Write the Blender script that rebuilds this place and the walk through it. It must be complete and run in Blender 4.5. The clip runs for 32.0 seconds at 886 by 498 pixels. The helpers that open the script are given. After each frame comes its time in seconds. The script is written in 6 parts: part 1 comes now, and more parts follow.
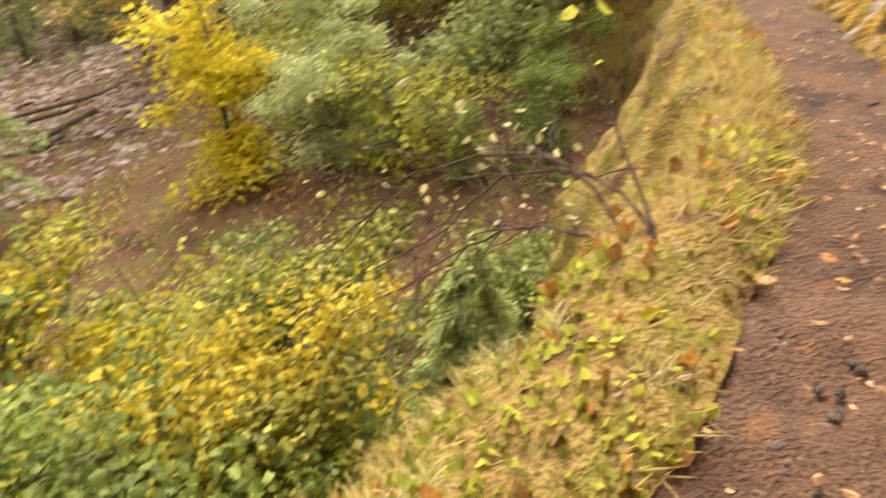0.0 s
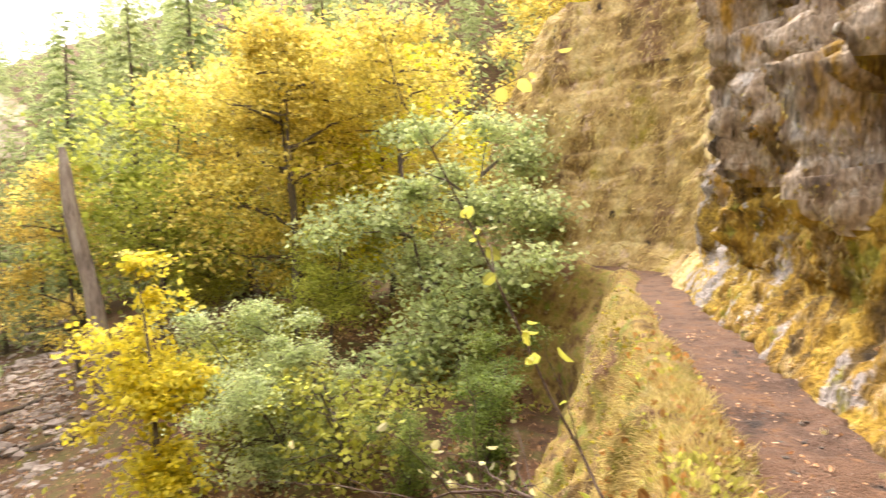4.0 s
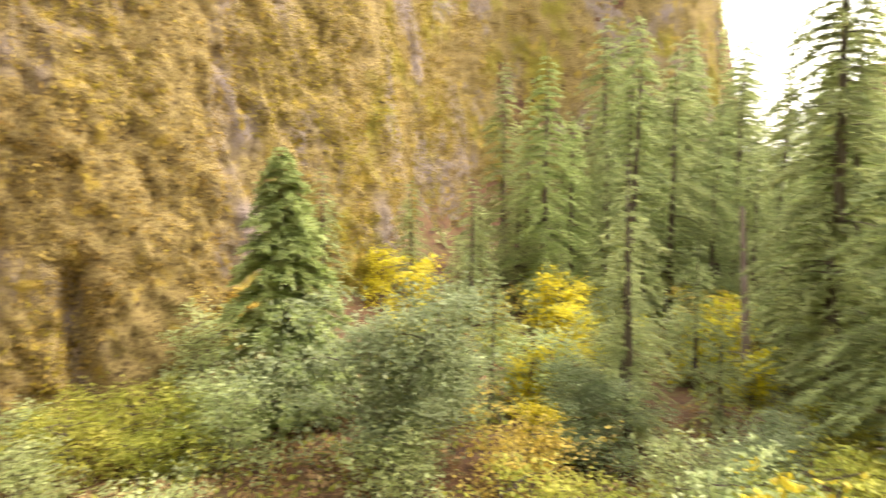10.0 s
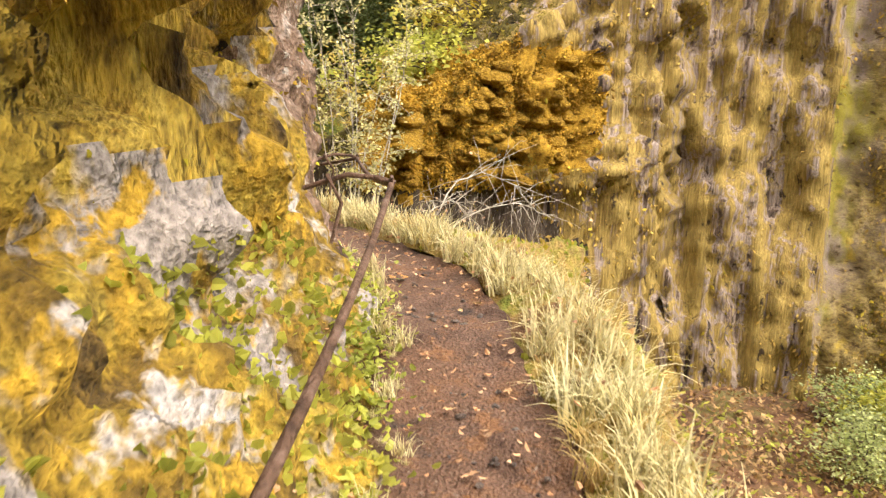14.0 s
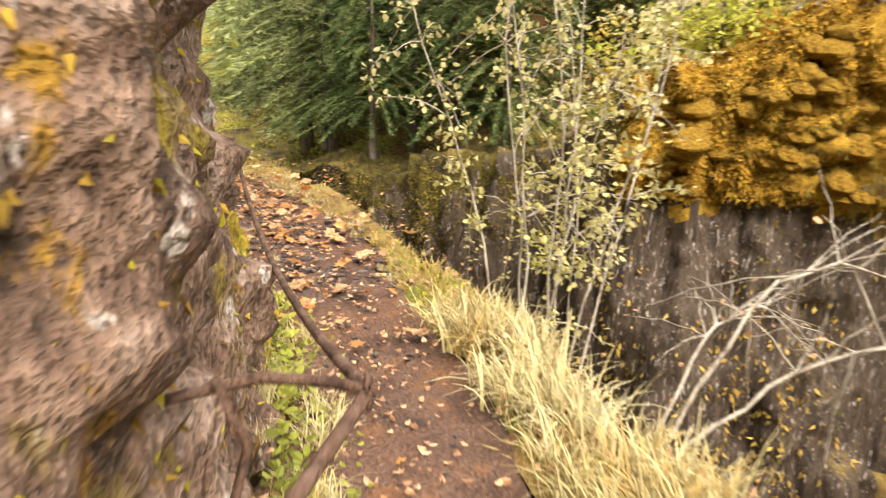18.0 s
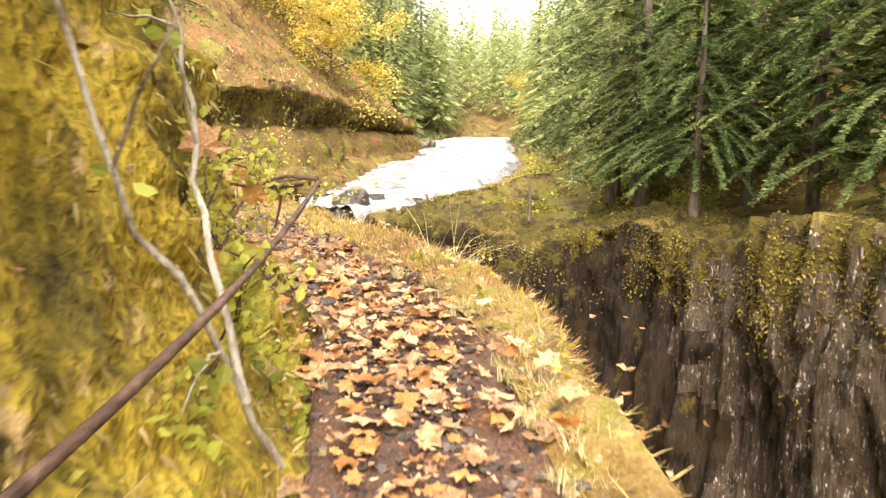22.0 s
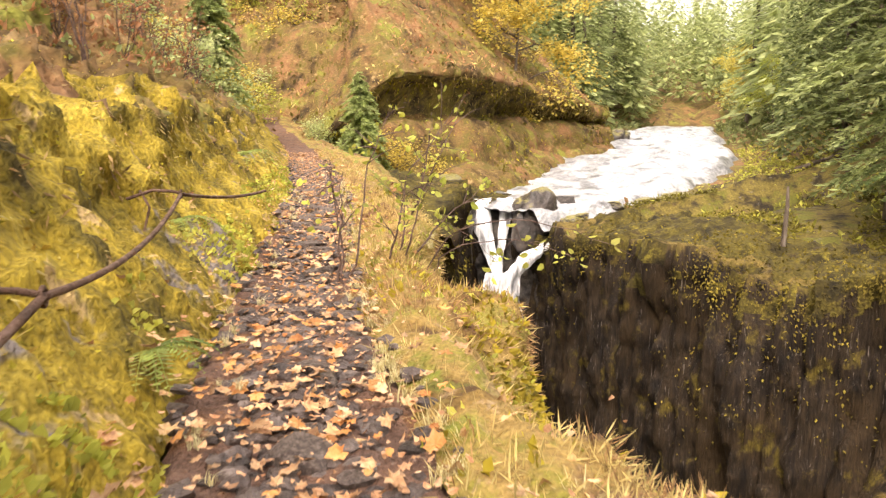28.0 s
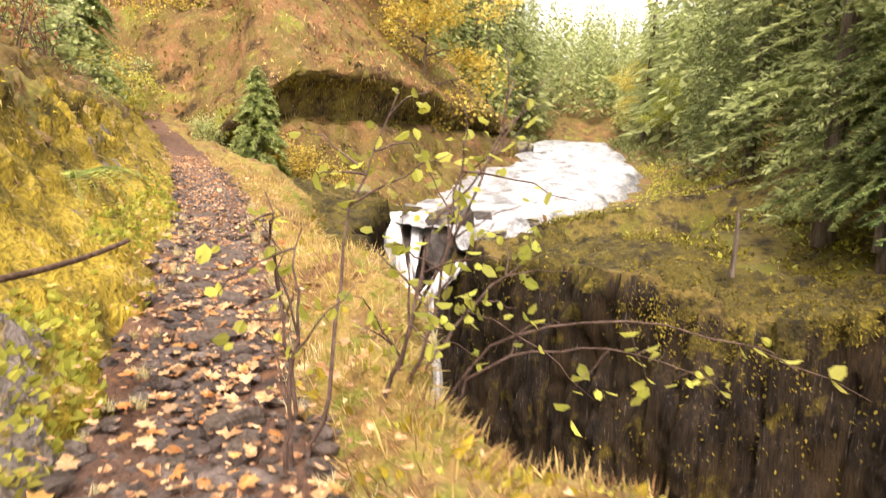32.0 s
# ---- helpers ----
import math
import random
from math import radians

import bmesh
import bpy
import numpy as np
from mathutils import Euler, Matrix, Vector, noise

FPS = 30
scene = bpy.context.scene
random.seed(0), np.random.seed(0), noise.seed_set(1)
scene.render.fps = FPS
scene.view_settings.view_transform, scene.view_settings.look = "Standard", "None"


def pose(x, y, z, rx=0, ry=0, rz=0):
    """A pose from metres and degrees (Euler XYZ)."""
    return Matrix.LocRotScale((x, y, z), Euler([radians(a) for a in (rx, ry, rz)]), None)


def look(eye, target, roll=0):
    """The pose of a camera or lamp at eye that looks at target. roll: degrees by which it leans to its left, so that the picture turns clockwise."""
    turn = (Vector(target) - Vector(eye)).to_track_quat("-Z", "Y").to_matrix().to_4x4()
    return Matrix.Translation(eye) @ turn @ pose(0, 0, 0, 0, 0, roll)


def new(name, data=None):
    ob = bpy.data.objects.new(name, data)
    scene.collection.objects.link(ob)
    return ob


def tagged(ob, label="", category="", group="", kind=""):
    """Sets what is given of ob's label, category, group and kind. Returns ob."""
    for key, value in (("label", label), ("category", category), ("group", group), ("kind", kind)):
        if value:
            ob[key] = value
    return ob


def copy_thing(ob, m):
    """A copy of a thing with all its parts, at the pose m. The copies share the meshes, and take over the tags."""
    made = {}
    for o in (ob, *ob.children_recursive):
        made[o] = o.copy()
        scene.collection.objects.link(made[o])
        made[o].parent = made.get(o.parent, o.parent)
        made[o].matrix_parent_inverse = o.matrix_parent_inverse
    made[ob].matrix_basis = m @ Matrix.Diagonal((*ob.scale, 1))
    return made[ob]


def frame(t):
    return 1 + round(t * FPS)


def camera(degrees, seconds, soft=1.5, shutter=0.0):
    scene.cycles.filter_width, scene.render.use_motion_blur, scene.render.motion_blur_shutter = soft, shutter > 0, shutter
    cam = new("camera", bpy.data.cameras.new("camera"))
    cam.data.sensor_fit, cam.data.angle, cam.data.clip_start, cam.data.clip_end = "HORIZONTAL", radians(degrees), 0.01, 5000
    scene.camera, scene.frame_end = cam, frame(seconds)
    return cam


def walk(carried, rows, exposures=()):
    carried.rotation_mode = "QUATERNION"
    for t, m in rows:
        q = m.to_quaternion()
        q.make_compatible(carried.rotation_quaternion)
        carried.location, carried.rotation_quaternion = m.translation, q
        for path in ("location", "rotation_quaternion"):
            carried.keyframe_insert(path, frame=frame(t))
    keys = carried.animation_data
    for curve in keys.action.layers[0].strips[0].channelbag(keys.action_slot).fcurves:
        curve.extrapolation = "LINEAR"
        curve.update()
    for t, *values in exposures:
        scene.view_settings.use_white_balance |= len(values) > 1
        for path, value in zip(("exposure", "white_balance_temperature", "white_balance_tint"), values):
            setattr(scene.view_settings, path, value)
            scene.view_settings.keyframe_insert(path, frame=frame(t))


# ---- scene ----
# One gorge trail: x, y in metres, z up, the walk starts near the origin and ends heading north.
cam = camera(66.05, 32.0, soft=1.3, shutter=0.5)
# seconds, eye x, y, z, heading (degrees left of north), pitch, roll
PATH = [
    (0, -0.442, -0.700, 1.378, -201.36, -29.25, -1.80),
    (0.5, -0.464, -0.661, 1.422, -212.37, -24.21, -1.30),
    (1, -0.488, -0.655, 1.448, -219.08, -20.35, -0.48),
    (1.5, -0.490, -0.655, 1.484, -219.18, -13.38, -1.23),
    (2, -0.491, -0.657, 1.504, -218.82, -7.77, -0.75),
    (2.5, -0.484, -0.651, 1.515, -218.86, -5.82, -0.85),
    (4.5, -0.194, -0.692, 1.552, -201.30, -4.05, -0.70),
    (5, -0.143, -0.665, 1.551, -195.35, -4.15, -0.15),
    (5.5, -0.093, -0.644, 1.552, -190.81, -4.20, 0.26),
    (6, -0.062, -0.640, 1.555, -184.98, -4.76, 0.26),
    (6.5, -0.037, -0.641, 1.557, -179.29, -5.10, 0.16),
    (7, -0.044, -0.611, 1.542, -173.02, -5.18, -0.09),
    (7.5, -0.034, -0.580, 1.526, -164.64, -5.04, -0.32),
    (8, 0.007, -0.547, 1.514, -157.53, -4.91, -0.02),
    (8.5, 0.033, -0.491, 1.504, -149.41, -5.49, -0.18),
    (9, 0.027, -0.436, 1.490, -141.34, -6.50, -0.30),
    (9.5, 0.004, -0.402, 1.482, -135.05, -7.10, -0.06),
    (10, -0.006, -0.345, 1.484, -126.59, -6.84, -0.08),
    (10.5, -0.010, -0.283, 1.502, -114.18, -6.34, 0.77),
    (11, -0.008, -0.262, 1.505, -105.25, -6.72, 1.07),
    (11.5, -0.054, -0.267, 1.518, -96.95, -7.43, 1.47),
    (12, -0.122, -0.245, 1.530, -88.10, -9.01, 1.19),
    (12.5, -0.124, -0.184, 1.524, -77.59, -10.05, 0.79),
    (13, 0.000, 0.000, 1.500, -69.02, -9.19, 0.24),
    (13.5, 0.241, 0.225, 1.496, -64.54, -9.95, 0.61),
    (15.5, 1.636, 0.732, 1.758, -56.76, -11.77, -0.20),
    (16, 2.226, 1.025, 1.750, -53.82, -11.81, -1.26),
    (16.5, 2.798, 1.337, 1.757, -51.61, -11.29, 0.65),
    (17, 3.245, 1.714, 1.746, -49.97, -13.82, 0.05),
    (17.5, 3.733, 2.024, 1.743, -44.85, -12.77, 2.50),
    (18, 4.145, 2.425, 1.750, -39.22, -12.99, 1.32),
    (18.5, 4.593, 2.796, 1.707, -32.63, -13.22, 2.73),
    (19, 4.972, 3.255, 1.685, -25.23, -12.99, 0.21),
    (19.5, 5.251, 3.540, 1.817, -21.23, -12.65, -0.63),
    (20, 5.550, 4.136, 1.799, -15.74, -13.68, 0.41),
    (20.5, 5.798, 4.856, 1.800, -17.62, -13.61, 0.77),
    (21, 6.078, 5.539, 1.839, -15.60, -11.98, 1.00),
    (21.5, 6.285, 6.130, 1.836, -15.39, -9.97, 0.84),
    (22, 6.522, 6.661, 1.846, -13.63, -10.09, -0.03),
    (22.5, 6.648, 7.237, 1.877, -12.62, -9.14, -0.04),
    (23, 6.728, 7.831, 1.922, -10.13, -10.89, -0.97),
    (23.5, 6.927, 8.437, 1.933, -7.45, -9.45, 0.30),
    (24, 7.063, 9.027, 1.894, -7.32, -9.44, 1.38),
    (24.5, 7.180, 9.580, 1.880, -1.57, -9.68, -0.98),
    (25, 7.115, 10.036, 1.795, 2.30, -10.54, -0.04),
    (25.5, 7.041, 10.501, 1.873, 3.29, -11.92, -0.49),
    (27.5, 6.922, 12.042, 1.903, 2.76, -13.21, 0.37),
    (28, 6.847, 12.398, 1.918, 1.34, -10.98, -0.32),
    (28.5, 6.745, 12.715, 1.919, -0.42, -13.20, -0.83),
    (29, 6.704, 13.107, 1.902, -2.24, -10.96, -0.14),
    (29.5, 6.608, 13.465, 1.875, -3.16, -11.53, 0.01),
    (30, 6.486, 13.795, 1.904, -5.42, -12.82, 0.91),
    (30.5, 6.422, 14.117, 1.889, -4.47, -10.72, -0.13),
    (31, 6.341, 14.459, 1.902, -4.09, -11.07, 1.81),
    (31.5, 6.224, 14.859, 1.904, -8.07, -12.59, 2.30),
    (32, 6.117, 15.271, 1.872, -7.95, -10.25, 2.26),
]


def eye_row(t, x, y, z, yaw, pitch, roll):
    a, p = radians(yaw), radians(pitch)
    ahead = (-math.sin(a) * math.cos(p), math.cos(a) * math.cos(p), math.sin(p))
    return t, look((x, y, z), (x + ahead[0], y + ahead[1], z + ahead[2]), roll)


walk(cam, [eye_row(*row) for row in PATH], exposures=[(0, 2.1, 7500, 14), (2, 2.4, 6900, 14), (7, 2.45, 6950, 13.5), (10, 2.34, 7000, 13), (13, 2.13, 7000, 13), (15.5, 2.02, 7000, 13), (17.5, 2.08, 7000, 13.5), (19, 2.18, 7100, 16.5), (20, 2.36, 7000, 14.5), (22, 2.5, 7050, 14), (24, 2.32, 7150, 17.5), (28, 2.17, 7200, 19), (32, 2.13, 7200, 20)])

# ---- light: a bright overcast sky, brightest to the south ----
world = bpy.data.worlds.new("overcast_sky")
scene.world = world
world.use_nodes = True
wn = world.node_tree
sky = wn.nodes.new("ShaderNodeTexSky")
sky.sky_type, sky.sun_disc = "NISHITA", False
sky.sun_elevation, sky.sun_rotation = radians(48), radians(200)
sky.air_density, sky.dust_density, sky.ozone_density = 1.0, 4.0, 0.5
pale = wn.nodes.new("ShaderNodeMixRGB")
pale.inputs[0].default_value = 0.62
pale.inputs[2].default_value = (9.5, 9.3, 9.0, 1)
wn.links.new(sky.outputs[0], pale.inputs[1])
wn.links.new(pale.outputs[0], wn.nodes["Background"].inputs[0])
wn.nodes["Background"].inputs[1].default_value = 0.1
sun = new("sun", bpy.data.lights.new("sun", "SUN"))
sun.data.energy, sun.data.angle, sun.data.color = 1.2, radians(25), (1, 0.95, 0.86)
sun.matrix_world = look((-13.7, -37.8, 44.6), (0, 0, 0))


# ---- numeric helpers ----
def lattice(ix, iy, iz, seed):
    h = ix * 374761393 + iy * 668265263 + iz * 2147483647 + seed * 1274126177
    h = (h ^ (h >> 13)) * 1274126177
    h = (h ^ (h >> 16)) & 0xFFFFFF
    return h / float(0xFFFFFF)


def vnoise(p, seed=0):
    """Smooth value noise in -1..1 at rows of points."""
    p = np.asarray(p, float)
    i = np.floor(p).astype(np.int64)
    f = p - i
    f = f * f * (3 - 2 * f)
    out = np.zeros(len(p))
    for dx in (0, 1):
        for dy in (0, 1):
            for dz in (0, 1):
                w = (f[:, 0] if dx else 1 - f[:, 0]) * (f[:, 1] if dy else 1 - f[:, 1]) * (f[:, 2] if dz else 1 - f[:, 2])
                out += w * lattice(i[:, 0] + dx, i[:, 1] + dy, i[:, 2] + dz, seed)
    return out * 2 - 1


def fbm(p, octaves=4, seed=0, gain=0.5):
    p, out, amp = np.asarray(p, float), 0.0, 1.0
    for k in range(octaves):
        out = out + amp * vnoise(p * 2.03 ** k + 17.3 * k, seed + k)
        amp *= gain
    return out


def smooth(a, b, x):
    t = np.clip((np.asarray(x, float) - a) / (b - a), 0, 1)
    return t * t * (3 - 2 * t)


def make_mesh(name, verts, faces, material=None, flat=False):
    """A mesh from rows of points and rows of corner indices (all of one length)."""
    verts, faces = np.asarray(verts, np.float32), np.asarray(faces, np.int32)
    me = bpy.data.meshes.new(name)
    n, k = faces.shape
    me.vertices.add(len(verts))
    me.vertices.foreach_set("co", verts.ravel())
    me.loops.add(n * k)
    me.loops.foreach_set("vertex_index", faces.ravel())
    me.polygons.add(n)
    me.polygons.foreach_set("loop_start", np.arange(n, dtype=np.int32) * k)
    me.polygons.foreach_set("loop_total", np.full(n, k, np.int32))
    me.polygons.foreach_set("use_smooth", np.full(n, not flat))
    me.update(calc_edges=True)
    if material:
        me.materials.append(material)
    return me


def grid_faces(rows, cols):
    a = np.arange((rows - 1) * cols).reshape(rows - 1, cols)[:, :-1].ravel()
    return np.stack([a, a + 1, a + cols + 1, a + cols], 1)


def part(name, mesh, parent, label="", material=None):
    """One mesh (or bmesh) as an object under a thing."""
    if isinstance(mesh, bmesh.types.BMesh):
        me = bpy.data.meshes.new(name)
        mesh.to_mesh(me)
        mesh.free()
        if material:
            me.materials.append(material)
        for poly in me.polygons:
            poly.use_smooth = True
        mesh = me
    ob = new(name, mesh)
    ob.parent = parent
    if label:
        ob["label"] = label
    return ob


class Line:
    """A polyline in plan that carries further columns of numbers, resampled by a smooth curve."""

    def __init__(self, rows, step=0.25):
        k = np.array(rows, float)
        d = np.r_[0, np.cumsum(np.linalg.norm(np.diff(k[:, :2], axis=0), axis=1))]
        pts = []
        for i in range(len(k) - 1):
            p0, p1, p2, p3 = k[max(i - 1, 0)], k[i], k[i + 1], k[min(i + 2, len(k) - 1)]
            n = max(2, int((d[i + 1] - d[i]) / step))
            t = (np.arange(n) / n)[:, None]
            pts.append(0.5 * (2 * p1 + (p2 - p0) * t + (2 * p0 - 5 * p1 + 4 * p2 - p3) * t ** 2 + (3 * p1 - p0 - 3 * p2 + p3) * t ** 3))
        self.rows = np.concatenate(pts + [k[-1:]])
        self.xy = self.rows[:, :2]
        self.s = np.r_[0, np.cumsum(np.linalg.norm(np.diff(self.xy, axis=0), axis=1))]

    def at(self, s):
        """Columns and the unit normal to the left at arc lengths s."""
        cols = np.stack([np.interp(s, self.s, c) for c in self.rows.T], -1)
        e = 0.4
        a = np.stack([np.interp(s - e, self.s, c) for c in self.xy.T], -1)
        b = np.stack([np.interp(s + e, self.s, c) for c in self.xy.T], -1)
        t = (b - a) / np.maximum(np.linalg.norm(b - a, axis=-1, keepdims=True), 1e-6)
        return cols, np.stack([-t[..., 1], t[..., 0]], -1)

    def near(self, x, y):
        """Signed distance (left positive) and arc length of the nearest place."""
        p = np.stack([np.ravel(x), np.ravel(y)], -1)
        best, sign, arc = np.full(len(p), 1e9), np.ones(len(p)), np.zeros(len(p))
        q = self.rows[::3] if len(self.rows) > 150 else self.rows
        qs = self.s[::3] if len(self.rows) > 150 else self.s
        for i in range(len(q) - 1):
            a, ab = q[i, :2], q[i + 1, :2] - q[i, :2]
            L2 = ab @ ab
            if L2 < 1e-12:
                continue
            t = np.clip(((p - a) @ ab) / L2, 0, 1)
            off = p - a - t[:, None] * ab
            d = np.hypot(off[:, 0], off[:, 1])
            m = d < best
            best[m] = d[m]
            sign[m] = np.sign(ab[0] * off[m, 1] - ab[1] * off[m, 0])
            arc[m] = qs[i] + t[m] * math.sqrt(L2)
        return best * sign, arc


# ---- the plan ----
# trail: x, y, z, half width, steep wall height, its run, lean of the hill above
TRAIL = Line([
    (-40, -55, 1, .4, 6, 4, .8), (-17, -31, -.3, .4, 8, 3, .8), (-12.5, -24, -.4, .4, 9, 3.5, .8), (-11.8, -20, -.45, .4, 9, 3.5, .8),
    (-13.2, -16.8, -.5, .4, 9, 3, .8), (-13.2, -14, -.5, .4, 9, 1.5, .9), (-10.2, -10.6, -.3, .38, 11, 0.7, .9), (-7, -6.9, -.05, .36, 12, 0.2, .9),
    (-4.6, -4.0, .08, .34, 11, .2, .9), (-2.93, -2.3, .13, .33, 10, .5, .9), (-1.5, -1.3, .1, .34, 10, 1, .9), (-.2, -.45, .1, .38, 10, 1.2, .9),
    (1.2, .5, .13, .42, 10, 1.2, .9), (2.6, 1.35, .2, .42, 10, 1.2, .9), (3.9, 2.2, .4, .42, 10, 1.2, .9), (4.8, 3.1, .46, .42, 10, 1, .9),
    (5.6, 4.5, .45, .42, 10, 1.3, .9), (6.3, 6.2, .47, .45, 9, 1.5, .9), (6.85, 8, .55, .5, 8, 1.6, .9), (7.15, 10, .6, .52, 6, 1.5, .9),
    (7.05, 11.8, .63, .5, 3.6, 1.1, .8), (6.55, 13.8, .68, .48, 2.2, .8, .75), (6.05, 15.6, .7, .45, 1.6, .7, .75), (5.6, 17.6, .6, .42, 1.4, .7, .7),
    (5.25, 19.8, .72, .42, 1.3, .7, .7), (4.2, 25, .8, .42, 1.3, .8, .7), (2.1, 33, .9, .4, 1.2, .8, .7), (.1, 40, 1, .4, 1.2, .8, .7),
    (-4, 52, 2, .4, 1.2, .8, .7), (-10, 75, 5, .4, 1.2, .8, .7)])
# far wall of the gorge: x, y, top
EAST = Line([
    (120, -200, 30), (66, -112, 28), (50, -80, 29), (61, -56, 29), (55, -38, 23), (37, -24.6, 17), (32, -15.5, 16), (29.8, -8, 15), (29.5, 0, 13), (27, 5.5, 8),
    (21.5, 8.5, 4.2), (19, 12, 1.6), (19.5, 16, .2), (19, 22, -1), (16.6, 28, -2), (13.6, 33, -2.3), (11.8, 37.6, -2.3), (11.3, 40.8, -2.8), (11.5, 43, -4.4),
    (9.4, 45, -2.7), (7.6, 44.6, -2.1), (6.6, 42, -1.4), (6.2, 37, -1), (6.6, 31, -1)], 0.4)
# creek above the falls: x, y, water level, half width
CREEK = Line([(7.6, 43.2, -2.35, 2.3), (9.3, 45.2, -2.15, 2.7), (13, 50, -1.95, 4.9), (18.3, 58.5, -1.2, 6.6), (24, 71, -.5, 5.0), (28.2, 84, .05, 5), (33, 98, .15, 4.8), (40, 116, .3, 4.5), (62, 168, .6, 4), (110, 300, 3, 4), (190, 520, 6, 4)], 0.5)
# lip of the undercut bank beside the creek
OVER = Line([(-16, 52, 0), (-7, 49.6, 0), (-1, 48, 0), (2.6, 48.2, 0), (6.0, 50.6, 0), (9.4, 55.2, 0), (12.6, 61, 0), (16.6, 66.4, 0), (19.0, 73, 0), (21, 80, 0)], .4)
SOUTH = Line([(-60, -30, 0), (-24, -38, 0), (-10, -46, 0), (2, -60, 0), (14, -78, 0), (30, -112, 0), (60, -170, 0), (120, -300, 0)], 1.0)


EAST_HEAD = float(EAST.near([9.4], [45])[1][0])


def creek_gap(x, y):
    """Distance from the water's edge."""
    d, sc = CREEK.near(x, y)
    return np.abs(d) - CREEK.at(sc)[0][:, 3]


def trail_profile(u, c):
    """Height above the trail of the hill side at distance u left of its middle."""
    foot = c[..., 3] + 0.14
    v = np.maximum(u - foot, 0)
    return np.where(v < c[..., 5], c[..., 4] * (v / np.maximum(c[..., 5], .05)), c[..., 4] + (v - c[..., 5]) * c[..., 6])


def ground_z(x, y):
    x, y = np.ravel(np.asarray(x, float)), np.ravel(np.asarray(y, float))
    p3 = np.stack([x, y, 0 * x], -1)
    dw, sw = TRAIL.near(x, y)
    c, _ = TRAIL.at(sw)
    de, se = EAST.near(x, y)
    de = -de - np.where(y < 7, 4.0, 2.2)
    top = EAST.at(se)[0][:, 2]
    dc, sc = CREEK.near(x, y)
    cc, _ = CREEK.at(sc)
    ds, _ = SOUTH.near(x, y)
    rough = fbm(p3 * .35, 4, 3) * .5
    # canyon floor with its talus
    floor = -8.4 + .3 * np.clip(5 - x, 0, 14) * smooth(6, -8, y) + .42 * np.clip(de + 11, 0, 14) * smooth(-4, -14, y) - 4.5 * smooth(6, 36, y) + rough * .6
    # hill on the trail's side
    k = 3.2 - 2.72 * smooth(27, 35, y)
    bank = c[:, 2] - .5 - k * np.clip(-dw - .75, 0, None) - 6 * np.clip(x - 6.1, 0, None) * smooth(46, 44, y) * smooth(24, 33, y)
    rise = trail_profile(dw - .7 - 1.8 * smooth(20, 8, y), c) - 1.5 * smooth(20, 8, y)
    hill = c[:, 2] - .5 + np.minimum(rise, 75 + rough * 4) + rough * np.clip(dw / 6, 0, 2)
    west = np.where(dw > 0, hill, bank)
    # far side: a shelf, then a wooded slope
    shelf = np.clip(de, 0, None)
    east = top - .35 + 9 * np.minimum(de, 0) + .17 * np.minimum(shelf, 6) + .75 * np.clip(shelf - 6, 0, np.where(y < -60, 26, 90)) + rough * np.clip(shelf / 6, 0, 2)
    north = smooth(30, 44, y)
    dist = np.abs(dc) - cc[:, 3]
    creek = cc[:, 2] - .35 + .12 * np.clip(dist, 0, 3) + .55 * np.clip(dist - 3, 0, 5) + .75 * np.clip(dist - 8, 0, 100) + rough * np.clip(dist / 4, 0, 2)
    # the bank under the overhang and the grassy slope above it
    do, so_ = OVER.near(x, y)
    shore = cc[:, 2] - .35 + .2 * np.clip(dist, 0, 5) + 1.25 * np.clip(do - 2.2, 0, 45) + .3 * rough
    past = smooth(OVER.s[-1] - 7, OVER.s[-1] - .3, so_)
    creek = np.where(dc > 0, shore + (creek - shore) * past, creek) - 14 * np.clip(44.7 - y, 0, None)
    east = np.where(se > EAST_HEAD, np.where(y > 30.5, top - .6 + 9 * np.minimum(de + 1, 0), -99), east)
    east = np.where((y > 38) & (dist < 1.2), np.minimum(east, cc[:, 2] - .25), east)
    east = np.where((y > 35) & (dc < 0), np.minimum(east, cc[:, 2] - .2 + .06 * np.clip(dist, 0, 9) + .5 * np.clip(x - 21.5, 0, None)), east)
    south = -9 + .72 * np.clip(-ds, 0, 85) + rough * 2
    west = np.where(y > 44, np.minimum(west, creek + 3 + 0 * west), west)
    east = np.where(y > 46, np.minimum(east, creek), east)
    h = np.maximum(np.maximum(floor - 30 * smooth(44, 48, y), west), np.maximum(east, creek))
    ridge = .2 * np.clip(y - 125, 0, 130) + .06 * np.abs(x - 75) + rough * 2
    return np.maximum(np.maximum(h, np.where(y > 125, ridge, -99)), np.where(y < 0, south, -99))


